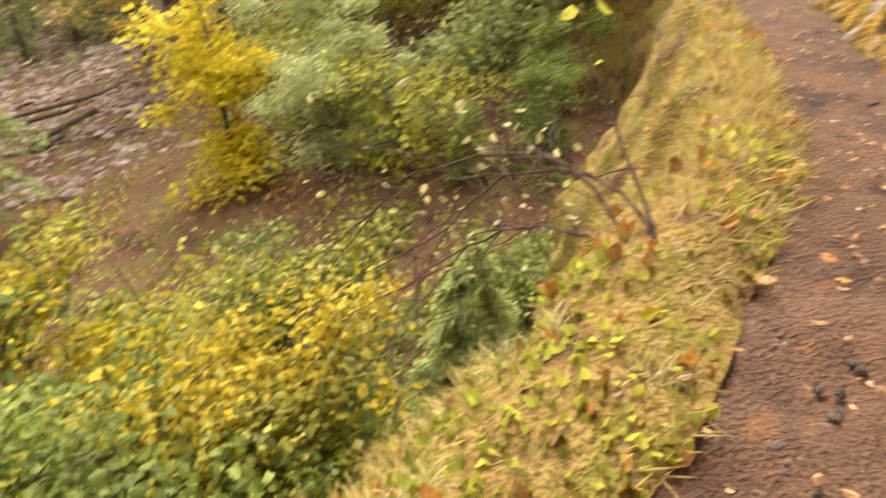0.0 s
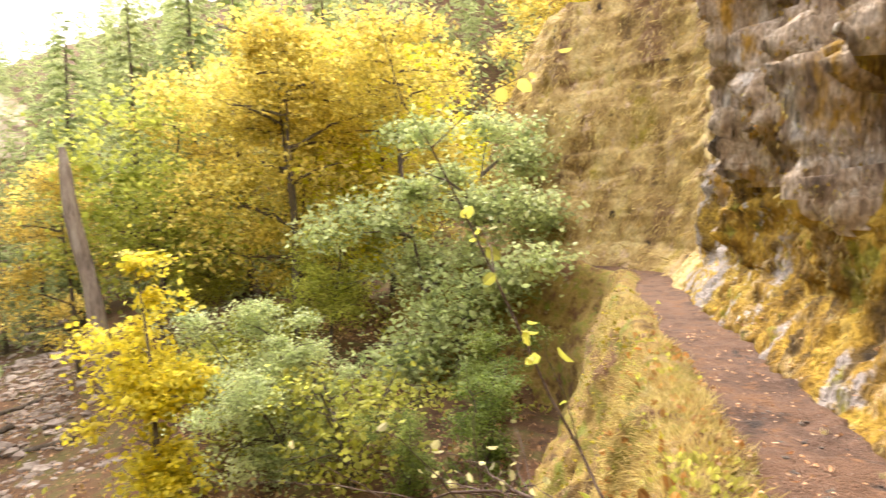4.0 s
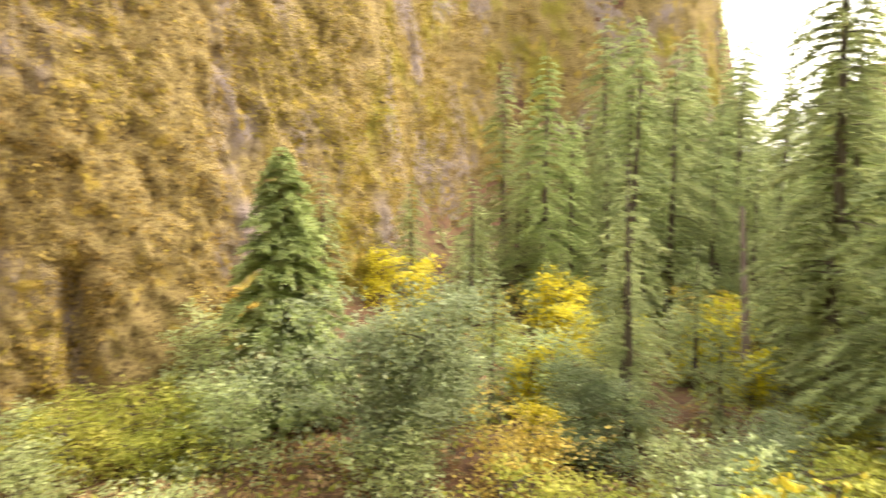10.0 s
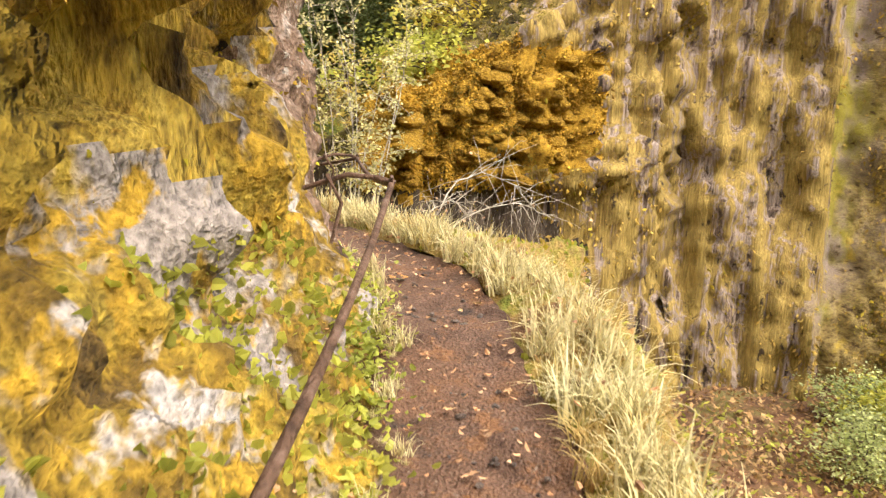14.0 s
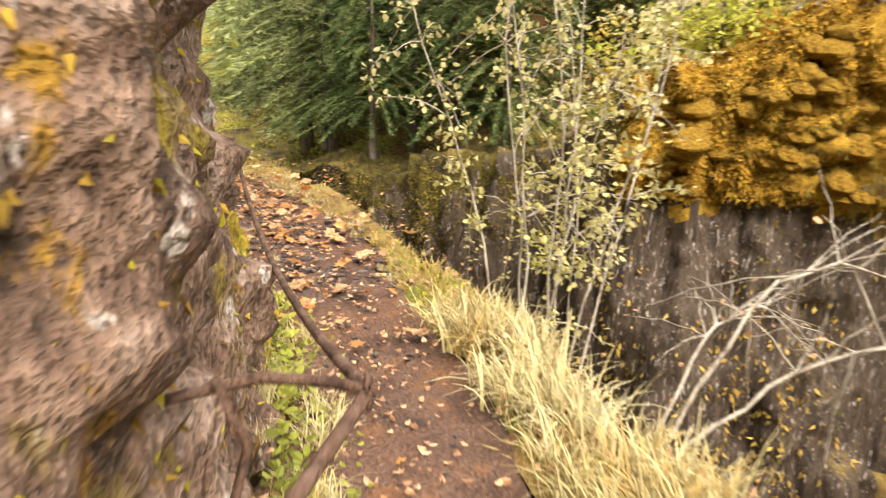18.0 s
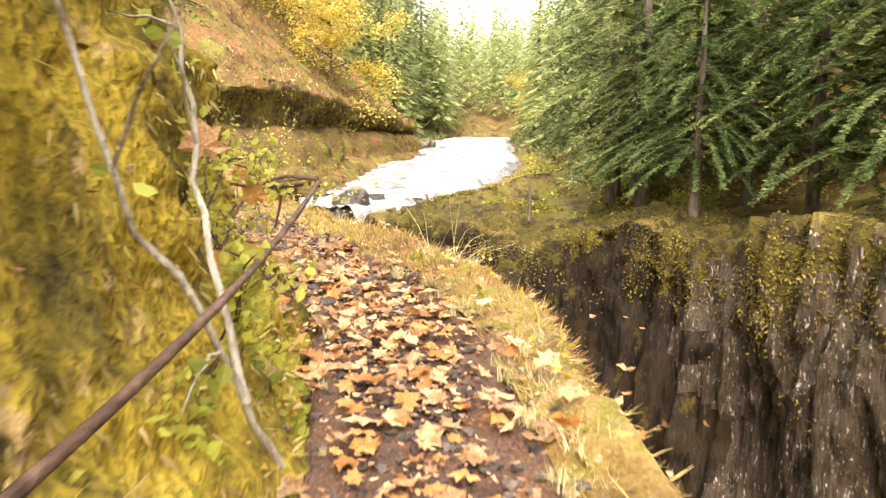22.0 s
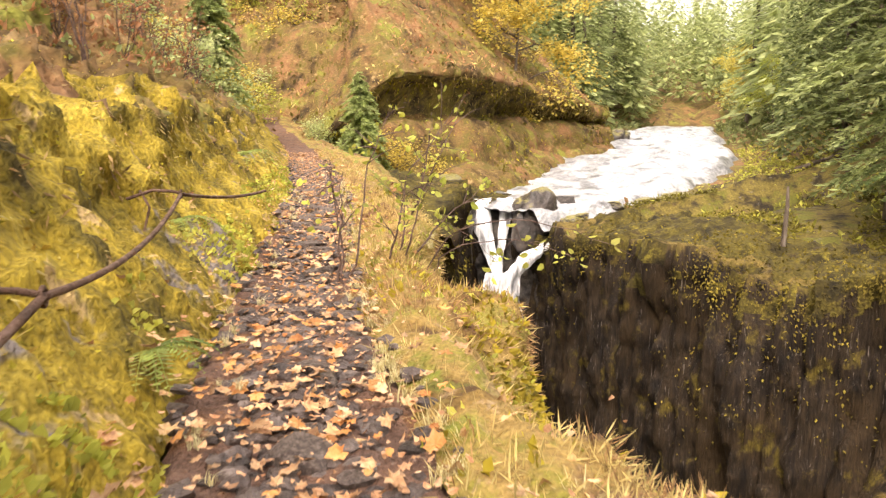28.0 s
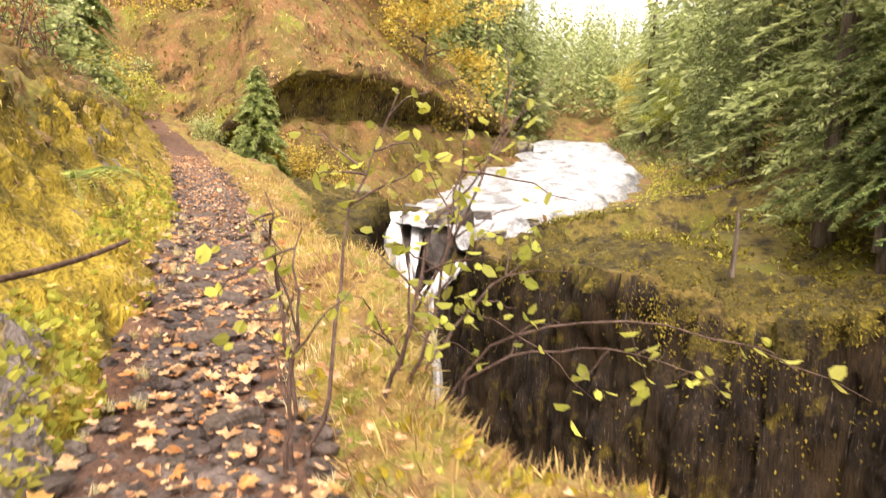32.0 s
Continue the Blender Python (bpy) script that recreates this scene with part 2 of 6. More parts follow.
# ---- materials ----
def material(name, colours, scale=3.0, rough=0.85, bump=0.3, stretch=(1, 1, 1), fine=30.0, spread=0.18, up=None, leaf=0.0, jitter=0.0, metal=0.0, contrast=(0.35, 0.65), spec=0.3, layers=()):
    """Procedural surface: colours mixed by noise at two scales; up: a colour that lies on upward faces; leaf: share of light let through."""
    m = bpy.data.materials.new(name)
    m.use_nodes = True
    nt = m.node_tree
    N, L = nt.nodes, nt.links
    b = N["Principled BSDF"]
    b.inputs["Roughness"].default_value, b.inputs["Metallic"].default_value = rough, metal
    b.inputs["Specular IOR Level"].default_value = spec
    tc, mp = N.new("ShaderNodeTexCoord"), N.new("ShaderNodeMapping")
    mp.inputs["Scale"].default_value = stretch
    L.new(tc.outputs["Object"], mp.inputs[0])
    big, small = N.new("ShaderNodeTexNoise"), N.new("ShaderNodeTexNoise")
    big.inputs["Scale"].default_value, big.inputs["Detail"].default_value = scale, 6
    big.inputs["Roughness"].default_value = 0.65
    small.inputs["Scale"].default_value, small.inputs["Detail"].default_value = fine, 4
    L.new(mp.outputs[0], big.inputs[0])
    L.new(mp.outputs[0], small.inputs[0])
    ramp = N.new("ShaderNodeValToRGB")
    el = ramp.color_ramp.elements
    n = len(colours)
    for i, col in enumerate(colours):
        pos = col[3] if len(col) > 3 else contrast[0] + (contrast[1] - contrast[0]) * (i / max(n - 1, 1))
        e = el[i] if i < 2 else el.new(pos)
        e.position, e.color = pos, (*col[:3], 1)
    if n == 1:
        el[1].color = (*colours[0], 1)
    L.new(big.outputs["Fac"], ramp.inputs[0])
    colour = ramp.outputs[0]
    if up:
        geo, sep, mr, mix = N.new("ShaderNodeNewGeometry"), N.new("ShaderNodeSeparateXYZ"), N.new("ShaderNodeMapRange"), N.new("ShaderNodeMixRGB")
        add = N.new("ShaderNodeMath")
        add.operation = "MULTIPLY_ADD"
        add.inputs[1].default_value = 1.3
        L.new(big.outputs["Fac"], add.inputs[0])
        L.new(geo.outputs["Normal"], sep.inputs[0])
        L.new(sep.outputs["Z"], add.inputs[2])
        mr.inputs[1].default_value, mr.inputs[2].default_value = up[1], up[1] + 0.35
        L.new(add.outputs[0], mr.inputs[0])
        L.new(mr.outputs[0], mix.inputs[0])
        L.new(colour, mix.inputs[1])
        mix.inputs[2].default_value = (*up[0], 1)
        colour = mix.outputs[0]
    for tint, size, lo, hi, flat in layers:
        lay, lmp, lr, lm = N.new("ShaderNodeTexNoise"), N.new("ShaderNodeMapping"), N.new("ShaderNodeMapRange"), N.new("ShaderNodeMixRGB")
        lmp.inputs["Scale"].default_value, lmp.inputs["Location"].default_value = (1, 1, flat), (size, 3.1, 7.7)
        lay.inputs["Scale"].default_value, lay.inputs["Detail"].default_value, lay.inputs["Roughness"].default_value = size, 5, .65
        lr.inputs[1].default_value, lr.inputs[2].default_value = lo, hi
        L.new(tc.outputs["Object"], lmp.inputs[0])
        L.new(lmp.outputs[0], lay.inputs[0])
        L.new(lay.outputs["Fac"], lr.inputs[0])
        L.new(lr.outputs[0], lm.inputs[0])
        L.new(colour, lm.inputs[1])
        lm.inputs[2].default_value = (*tint, 1)
        colour = lm.outputs[0]
    hsv = N.new("ShaderNodeHueSaturation")
    val = N.new("ShaderNodeMapRange")
    val.inputs[3].default_value, val.inputs[4].default_value = 1 - 2 * spread, 1 + 2 * spread
    L.new(small.outputs["Fac"], val.inputs[0])
    L.new(val.outputs[0], hsv.inputs["Value"])
    L.new(colour, hsv.inputs["Color"])
    colour = hsv.outputs[0]
    if jitter:
        geo2, h2, r1, r2 = N.new("ShaderNodeNewGeometry"), N.new("ShaderNodeHueSaturation"), N.new("ShaderNodeMapRange"), N.new("ShaderNodeMapRange")
        r1.inputs[3].default_value, r1.inputs[4].default_value = 1 - jitter, 1 + jitter
        r2.inputs[3].default_value, r2.inputs[4].default_value = 0.5 - jitter * .025, 0.5 + jitter * .025
        L.new(geo2.outputs["Random Per Island"], r1.inputs[0])
        info = N.new("ShaderNodeObjectInfo")
        L.new(info.outputs["Random"], r2.inputs[0])
        L.new(r1.outputs[0], h2.inputs["Value"])
        L.new(r2.outputs[0], h2.inputs["Hue"])
        L.new(colour, h2.inputs["Color"])
        colour = h2.outputs[0]
    L.new(colour, b.inputs["Base Color"])
    if bump:
        bp = N.new("ShaderNodeBump")
        bp.inputs["Strength"].default_value, bp.inputs["Distance"].default_value = bump, 0.05
        mul = N.new("ShaderNodeMath")
        mul.operation = "MULTIPLY_ADD"
        mul.inputs[1].default_value = 1.5
        L.new(big.outputs["Fac"], mul.inputs[0])
        L.new(small.outputs["Fac"], mul.inputs[2])
        L.new(mul.outputs[0], bp.inputs["Height"])
        L.new(bp.outputs[0], b.inputs["Normal"])
    if leaf:
        tr, ms = N.new("ShaderNodeBsdfTranslucent"), N.new("ShaderNodeMixShader")
        ms.inputs[0].default_value = leaf
        L.new(colour, tr.inputs[0])
        L.new(b.outputs[0], ms.inputs[1])
        L.new(tr.outputs[0], ms.inputs[2])
        L.new(ms.outputs[0], N["Material Output"].inputs[0])
    return m


M_FLOOR = material("forest_floor", [(.05, .026, .016), (.1, .052, .03), (.15, .085, .045), (.11, .1, .03), (.17, .115, .055)], .9, .95, .6, fine=22, spread=.4, layers=(((.15, .075, .04), .4, .5, .64, 1), ((.3, .18, .09), 9, .6, .67, 1), ((.045, .025, .016), 2.5, .58, .68, 1)))
M_WALL = material("mossy_rock", [(.03, .02, .012, .3), (.12, .075, .02, .4), (.2, .125, .018, .48), (.3, .2, .027, .55), (.36, .265, .045, .63), (.16, .1, .018, .72)], 2.6, .95, 1.0, (1, 1, .7), 30, .6, layers=(((.3, .265, .245), 1.3, .48, .53, .55), ((.4, .37, .35), 2.1, .57, .63, .45), ((.4, .25, .03), 3, .57, .62, .6), ((.04, .025, .013), 1.5, .6, .7, .9)))
M_WALLS = material("golden_moss_rock", [(.03, .019, .009, .3), (.11, .066, .016, .4), (.24, .14, .02, .48), (.34, .215, .03, .55), (.41, .285, .06, .63), (.2, .11, .018, .72)], 2.6, .95, 1.0, (1, 1, .45), 30, .6, layers=(((.36, .26, .13), 1.6, .57, .65, .8), ((.32, .28, .26), 1.3, .59, .63, .5), ((.5, .47, .45), 3, .62, .66, .5), ((.22, .2, .03), 2.3, .58, .64, .7), ((.03, .02, .01), 1.5, .59, .68, .9)))
M_TAN = material("dry_grass_slope", [(.1, .06, .02, .32), (.27, .18, .07, .42), (.4, .29, .12, .52), (.47, .37, .18, .6), (.32, .25, .05, .7)], 1.3, .95, .8, (1, 1, .5), 20, .5, layers=(((.17, .1, .05), .45, .54, .62, .7), ((.28, .22, .04), .4, .57, .64, .6), ((.45, .33, .22), 3, .58, .66, .4), ((.04, .027, .018), 1.2, .63, .68, 1.2)))
M_DRIP = material("dripping_moss", [(.02, .013, .006, .3), (.11, .066, .016, .38), (.27, .165, .026, .46), (.42, .28, .04, .54), (.5, .36, .07, .62), (.2, .12, .02, .72)], 2.4, .95, 1.0, (1.7, 1.7, .4), 30, .6, layers=(((.2, .17, .15), 1.6, .61, .66, .5), ((.34, .2, .03), 3, .58, .64, .35), ((.012, .008, .005), 2.2, .57, .64, .4)))
M_PALEROCK = material("pale_streaked_rock", [(.08, .055, .04, .32), (.24, .17, .12, .42), (.38, .29, .21, .5), (.5, .41, .33, .58), (.25, .17, .1, .68)], 4, .92, 1.0, (1, 1, .3), 40, .5, layers=(((.6, .55, .5), 3, .57, .64, .3), ((.4, .24, .05), 1.6, .56, .63, .4), ((.05, .034, .02), 2.4, .62, .68, .4)))
M_BARE = material("bare_rock", [(.05, .034, .024, .32), (.16, .1, .07, .42), (.24, .16, .115, .5), (.32, .235, .185, .58), (.15, .095, .06, .68)], 5, .92, 1.0, (1, 1, .6), 45, .5, layers=(((.5, .45, .4), 9, .6, .66, .7), ((.42, .36, .32), 2.2, .62, .68, .5), ((.2, .15, .02), 1.7, .56, .62, .4), ((.27, .15, .02), 4, .6, .66, .6), ((.03, .02, .014), 2.6, .66, .72, .8)))
M_WALLN = material("green_moss_rock", [(.04, .03, .008, .3), (.13, .1, .014, .4), (.245, .18, .02, .48), (.345, .252, .028, .56), (.415, .315, .048, .64), (.2, .15, .03, .72)], 2.2, .95, 1.0, (1, 1, .6), 34, .5, layers=(((.2, .17, .15), 1.2, .61, .65, .35), ((.43, .3, .13), 4, .6, .66, .8), ((.03, .022, .01), 1.4, .61, .68, .7)))
M_BANKMOSS = material("golden_moss", [(.09, .05, .02), (.22, .14, .04), (.32, .22, .07), (.2, .18, .03), (.27, .19, .08)], 2.2, .95, .8, fine=45, spread=.35, layers=(((.16, .085, .045), 1.3, .54, .62, 1), ((.17, .19, .03), 2.1, .57, .65, 1), ((.34, .24, .13), 7, .6, .68, 1)))
M_EAST = material("columnar_rock", [(.02, .014, .01, .33), (.13, .09, .07, .39), (.27, .22, .195, .42), (.22, .17, .14, .45), (.18, .12, .035, .48), (.25, .175, .05, .54), (.3, .22, .065, .63), (.22, .15, .042, .7)], 1.5, .92, 1.0, (1, 1, .07), 16, .5, layers=(((.25, .18, .055), 3.2, .52, .6, .8), ((.045, .03, .018), 2.6, .6, .66, .5), ((.34, .25, .07), 6, .6, .68, .8)))
# near-black rock of the slot's far part, darker than the speckled basalt
M_SLOT = material("near_black_basalt", [(.004, .0028, .002, .3), (.009, .006, .004, .4), (.018, .012, .007, .5), (.03, .02, .011, .6), (.014, .01, .006, .7)], 3.2, .75, 1.0, (1, 1, .14), 22, .5, up=((.14, .1, .024), 1.2), spec=.2, layers=(((.1, .085, .07), 15, .61, .67, .1), ((.006, .0045, .003), 3, .56, .7, .14), ((.03, .019, .009), .7, .5, .62, .6), ((.085, .064, .012), 1.5, .57, .67, .8)))
M_FACE = material("weathered_cliff_face", [(.08, .053, .022, .3), (.18, .125, .05, .42), (.275, .2, .075, .5), (.35, .265, .1, .58), (.21, .16, .055, .7)], 4.5, .95, 1.0, (1, 1, 1.5), 34, .55, layers=(((.26, .205, .175), .13, .49, .57, .5), ((.25, .215, .035), .17, .53, .6, .7), ((.42, .3, .06), .9, .58, .66, 1), ((.07, .042, .02), 1.6, .6, .68, 2.2)))
M_SPECK = material("speckled_basalt", [(.015, .01, .007, .32), (.042, .03, .02, .42), (.08, .058, .04, .5), (.042, .028, .016, .6), (.11, .083, .06, .7)], 4, .7, 1.0, (1, 1, .12), 26, .6, up=((.16, .115, .028), 1.2), spec=.3, layers=(((.4, .36, .33), 13, .6, .65, .22), ((.3, .26, .23), 7, .63, .68, .15), ((.015, .01, .006), 1.1, .56, .66, .12)))
M_TRAIL = material("trail_dirt", [(.08, .043, .03), (.125, .072, .05), (.17, .1, .07), (.21, .105, .052)], 2.4, .9, .9, fine=60, spread=.4, layers=(((.165, .09, .056), 1.1, .5, .64, 1), ((.22, .11, .055), 5, .57, .66, 1), ((.05, .036, .032), 3, .58, .68, 1), ((.24, .17, .13), 26, .62, .68, 1)))
M_STONE = material("grey_stone", [(.03, .023, .019), (.08, .06, .05), (.16, .13, .11)], 6, .42, .6, fine=40, spread=.25, jitter=.35)
M_BARK = material("bark", [(.06, .045, .035), (.14, .11, .085), (.2, .17, .14)], 7, .95, .9, (1, 1, .2), 40, .25)
M_PALEBARK = material("pale_lichen_bark", [(.16, .13, .1), (.42, .38, .31), (.55, .52, .44)], 9, .9, .5, (1, 1, .4), 60, .2)
M_SNAG = material("weathered_wood", [(.13, .1, .08), (.26, .2, .16), (.36, .3, .25)], 5, .9, .8, (1, 1, .15), 30, .2)
# paler than real needles: the canyon's haze is put into this colour
M_NEEDLE = material("conifer_needles_hazed", [(.22, .265, .115), (.35, .4, .17), (.49, .54, .24)], .8, .7, 0, fine=6, spread=.2, leaf=.5, jitter=.35)
M_NEEDLE2 = material("fir_needles_bright", [(.25, .31, .11), (.38, .45, .17), (.5, .56, .24)], .8, .7, 0, fine=6, spread=.2, leaf=.5, jitter=.35)
M_GREEN = material("green_leaves", [(.31, .38, .15), (.46, .52, .23), (.6, .65, .34)], .9, .42, 0, fine=8, spread=.2, leaf=.52, jitter=.4)
M_GREYGREEN = material("grey_green_leaves", [(.17, .22, .1), (.27, .325, .16), (.38, .43, .23)], .9, .6, 0, fine=8, spread=.25, leaf=.4, jitter=.4)
M_YELLOW = material("yellow_leaves", [(.58, .5, .03), (.72, .65, .06), (.8, .74, .14)], .9, .55, 0, fine=8, spread=.15, leaf=.58, jitter=.35)
M_ORANGE = material("amber_leaves", [(.46, .35, .065), (.65, .52, .12), (.74, .63, .22)], .9, .6, 0, fine=8, spread=.15, leaf=.58, jitter=.4)
M_LIME = material("yellow_green_leaves", [(.3, .34, .06), (.46, .47, .09), (.6, .57, .14)], .9, .55, 0, fine=8, spread=.15, leaf=.58, jitter=.4)
M_PALELEAF = material("pale_lichen_leaves", [(.42, .4, .16), (.58, .54, .24), (.7, .66, .38)], .9, .6, 0, fine=8, spread=.15, leaf=.45, jitter=.4)
M_GRASS = material("dry_grass", [(.36, .26, .09), (.5, .38, .15), (.58, .5, .2)], 2, .8, 0, fine=9, spread=.2, leaf=.35, jitter=.4)
M_RUST = material("rusty_steel", [(.06, .035, .025), (.13, .075, .05), (.2, .13, .1)], 12, .7, .5, fine=90, spread=.25, metal=.3)
M_WATER = material("white_water", [(.12, .12, .12, .32), (.34, .345, .35, .4), (.6, .61, .62, .47), (.78, .79, .8, .56)], 2.2, .4, .8, (1.3, .6, .18), 9, .25, spec=.4)
M_CREEK = material("creek_water", [(.06, .065, .065, .34), (.17, .175, .18, .42), (.3, .31, .32, .5), (.42, .43, .44, .6)], 1.1, .3, 1.0, (.8, .5, 1), 7, .45, spec=.5)
M_LITTER = material("fallen_leaf", [(.35, .18, .075), (.53, .33, .16), (.66, .48, .28)], 9, .6, .2, fine=60, spread=.2, leaf=.2, jitter=.5, layers=(((.25, .13, .06), 22, .55, .65, 1),))
M_LITTERO = material("fallen_leaf_orange", [(.34, .13, .035), (.5, .24, .07), (.56, .32, .12)], 9, .6, .2, fine=60, spread=.2, leaf=.2, jitter=.4)

M_RUSSET = material("russet_leaves", [(.2, .09, .04), (.34, .17, .075), (.46, .27, .13)], .9, .65, 0, fine=8, spread=.2, leaf=.35, jitter=.4)
M_BRACKEN = material("dry_bracken", [(.19, .1, .04), (.36, .22, .1), (.5, .35, .18)], .7, .9, 0, fine=5, spread=.3, leaf=.3, jitter=.5)

M_SLOPE = material("grassy_hillside", [(.035, .022, .009), (.085, .053, .018), (.145, .094, .031), (.105, .088, .018), (.17, .105, .045)], .8, .95, .8, fine=14, spread=.45, layers=(((.2, .105, .045), .35, .52, .62, 1), ((.17, .17, .03), .5, .55, .64, 1), ((.28, .19, .085), 2.5, .58, .68, 1)))
M_LEDGE = material("mossy_ledge", [(.02, .015, .008), (.06, .045, .018), (.12, .093, .021), (.16, .125, .03), (.08, .055, .025)], 1.5, .95, .8, fine=14, spread=.45, layers=(((.11, .108, .017), .8, .54, .63, 1), ((.14, .12, .1), 3, .62, .68, 1)))
M_UNDER = material("shaded_mossy_rock", [(.03, .022, .012), (.1, .075, .03), (.2, .16, .04), (.14, .1, .05)], 1.2, .95, 1.0, fine=12, spread=.4, layers=(((.24, .2, .05), .8, .56, .64, 1),))

# ---- the ground ----
n = 270
w = np.linspace(-1, 1, n)
gx = 8 + np.sinh(w * 5.2) / math.sinh(5.2) * 420
gy = 0 + np.sinh(w * 5.2) / math.sinh(5.2) * 480
X, Y = np.meshgrid(gx, gy)
Z = ground_z(X, Y)
ground = new("ground", make_mesh("ground", np.stack([X.ravel(), Y.ravel(), Z], -1), grid_faces(n, n), M_FLOOR))
for mt in (M_LEDGE, M_SLOPE):
    ground.data.materials.append(mt)
gc = np.stack([(X[:-1, :-1] + X[1:, 1:]).ravel() / 2, (Y[:-1, :-1] + Y[1:, 1:]).ravel() / 2], -1)
gw = 2 * fbm(np.c_[gc * .2, 0 * gc[:, 0]], 2, 48)
ground.data.polygons.foreach_set("material_index", np.where((gc[:, 1] > 9) & (gc[:, 0] > 8) & (gc[:, 0] + gw < 24) & (gc[:, 1] < 50), 1, np.where(gc[:, 1] > 12, 2, 0)).astype(np.int32))
tagged(ground, "leaf-strewn brown canyon floor and wooded hillsides", "ground", kind="structure")


def sweep(line, s, offsets, heights, amount):
    """Points of a strip along a line: offsets and heights are (stations, across); amount pushes them along their normals."""
    c, nrm = line.at(s)
    P = np.empty((*offsets.shape, 3))
    P[..., :2] = c[:, None, :2] + nrm[:, None, :] * offsets[..., None]
    P[..., 2] = c[:, None, 2] + heights
    return P


def push(P, amount):
    """Move a grid of points along its normals."""
    du = np.gradient(P, axis=0)
    dv = np.gradient(P, axis=1)
    nn = np.cross(du, dv)
    nn /= np.maximum(np.linalg.norm(nn, axis=-1, keepdims=True), 1e-9)
    return P + nn * amount[..., None]


def stations(a, b, fine_a, fine_b, fine, coarse):
    return np.r_[np.arange(a, fine_a, coarse), np.arange(fine_a, fine_b, fine), np.arange(fine_b, b, coarse)]


S0 = float(TRAIL.near([0], [0])[1][0])
S_END = TRAIL.s[-1]
st = stations(8, S_END - 14, S0 - 12, S0 + 30, .065, .4)
tc_, tn_ = TRAIL.at(st)
wob = .07 * vnoise(np.stack([st * 1.1, 0 * st, 0 * st], -1), 5)
wobr = .07 * vnoise(np.stack([st * 1.3, 0 * st + 9, 0 * st], -1), 6)
LEFT, RIGHT = tc_[:, 3] + wob, -tc_[:, 3] + wobr

# trail bed
uu = np.linspace(0, 1, 22)
frr = .06 * fbm(np.stack([st * 5, 0 * st, 0 * st], -1), 3, 23)[:, None] * (2 * uu - 1)[None] ** 2
off = (RIGHT - .1)[:, None] + (LEFT + .1 - RIGHT + .1)[:, None] * uu + frr
rim_ = np.abs(2 * uu - 1)[None]
hgt = .07 * np.minimum(rim_, .8) ** 3 - .02 - .7 * np.clip(rim_ - .8, 0, 1) + 0 * off
P = sweep(TRAIL, st, off, hgt, 0)
f = P.reshape(-1, 3)
P[..., 2] += (.03 * fbm(f * 2.2, 3, 21) + .016 * fbm(f * 9, 2, 22)).reshape(P.shape[:2])
trail = new("path", make_mesh("path", P.reshape(-1, 3), grid_faces(*P.shape[:2]), M_TRAIL))
tagged(trail, "narrow trail of dark damp dirt and gravel", "path", kind="structure")

# rock wall beside the trail
nv = 150
v = np.linspace(0, 1, nv) ** 1.6
H = (tc_[:, 4] + 12 * smooth(5, 2, tc_[:, 4]))[:, None]
hz = v[None] * H
run, steep, lean = tc_[:, 5][:, None], tc_[:, 4][:, None], tc_[:, 6][:, None]
FOOT = np.interp(tc_[:, 1], [-30, -2, 2.0, 2.9, 4.6, 6, 12, 40], [.5, .5, .5, .1, .06, .2, .3, .35])[:, None]
off = LEFT[:, None] + .02 + FOOT * np.minimum(hz / .7, 1) ** 1.3 + np.where(hz < steep, run * (hz / steep), run + (hz - steep) / lean)
P = sweep(TRAIL, st, off, hz - .05, 0)
f = P.reshape(-1, 3)
sh = P.shape[:2]
up_ = np.clip((hz - .2) / 1.3, 0, 1)
col = fbm(f * (1.1, 1.1, .3), 3, 31).reshape(sh)
drape = (1 - np.abs(fbm(f * (2.4, 2.4, .55), 3, 34))).reshape(sh) ** 3
block = np.floor(fbm(f * (1.5, 1.5, 1.1), 2, 35) * 4).reshape(sh) / 4
hole = smooth(.17, .55, fbm(f * (1.0, 1.0, 1.3) + 40, 2, 36)).reshape(sh)
fin = fbm(f * (7, 7, 4.5), 3, 33).reshape(sh)
pillow = np.abs(fbm(f * (4.8, 4.8, 3), 3, 37)).reshape(sh)
bold = np.interp(tc_[:, 1], [-2, 2, 2.7, 4.8, 7], [.85, .85, .16, .16, .5])[:, None]
near_ = bold + (1 - bold) * smooth(1.7, 3.2, hz)
amt = (.3 * col + np.interp(tc_[:, 1], [-.5, .5], [.3, .4])[:, None] * drape + .2 * block - np.interp(tc_[:, 1], [-.5, .5], [.5, .8])[:, None] * hole * np.clip(hz - 1.1, 0, 1)) * up_ * near_ + .09 * fin * (.4 + .6 * bold) + .2 * pillow * (.35 + .65 * up_) * (.3 + .7 * bold) - .1 * up_
over = smooth(1.5, 2.3, hz) * smooth(5, 3.4, hz) * (smooth(-9, -7, tc_[:, 1]) * smooth(2.5, 2.0, tc_[:, 1]))[:, None]
pits = smooth(2.3, 2.8, tc_[:, 1])[:, None] * smooth(5.3, 4.8, tc_[:, 1])[:, None]
amt = amt * (1 - .55 * smooth(-9.5, -11.5, tc_[:, 1]))[:, None] + np.interp(tc_[:, 1], [-4, 0], [.18, .4])[:, None] * over + pits * (.09 * fbm(f * 6, 3, 38).reshape(sh) - .06) + .22 * (smooth(2.6, 3.4, tc_[:, 1]) * smooth(5.2, 4.4, tc_[:, 1]))[:, None] * smooth(.1, 1.5, hz)
drip_zone = (smooth(-10.5, -9, tc_[:, 1]) * smooth(2.6, 2.0, tc_[:, 1]))[:, None] * smooth(.9, 1.7, hz)
drip = np.clip(1 - np.abs(fbm(f * (5.2, 5.2, .9), 3, 44)), 0, 1).reshape(sh)
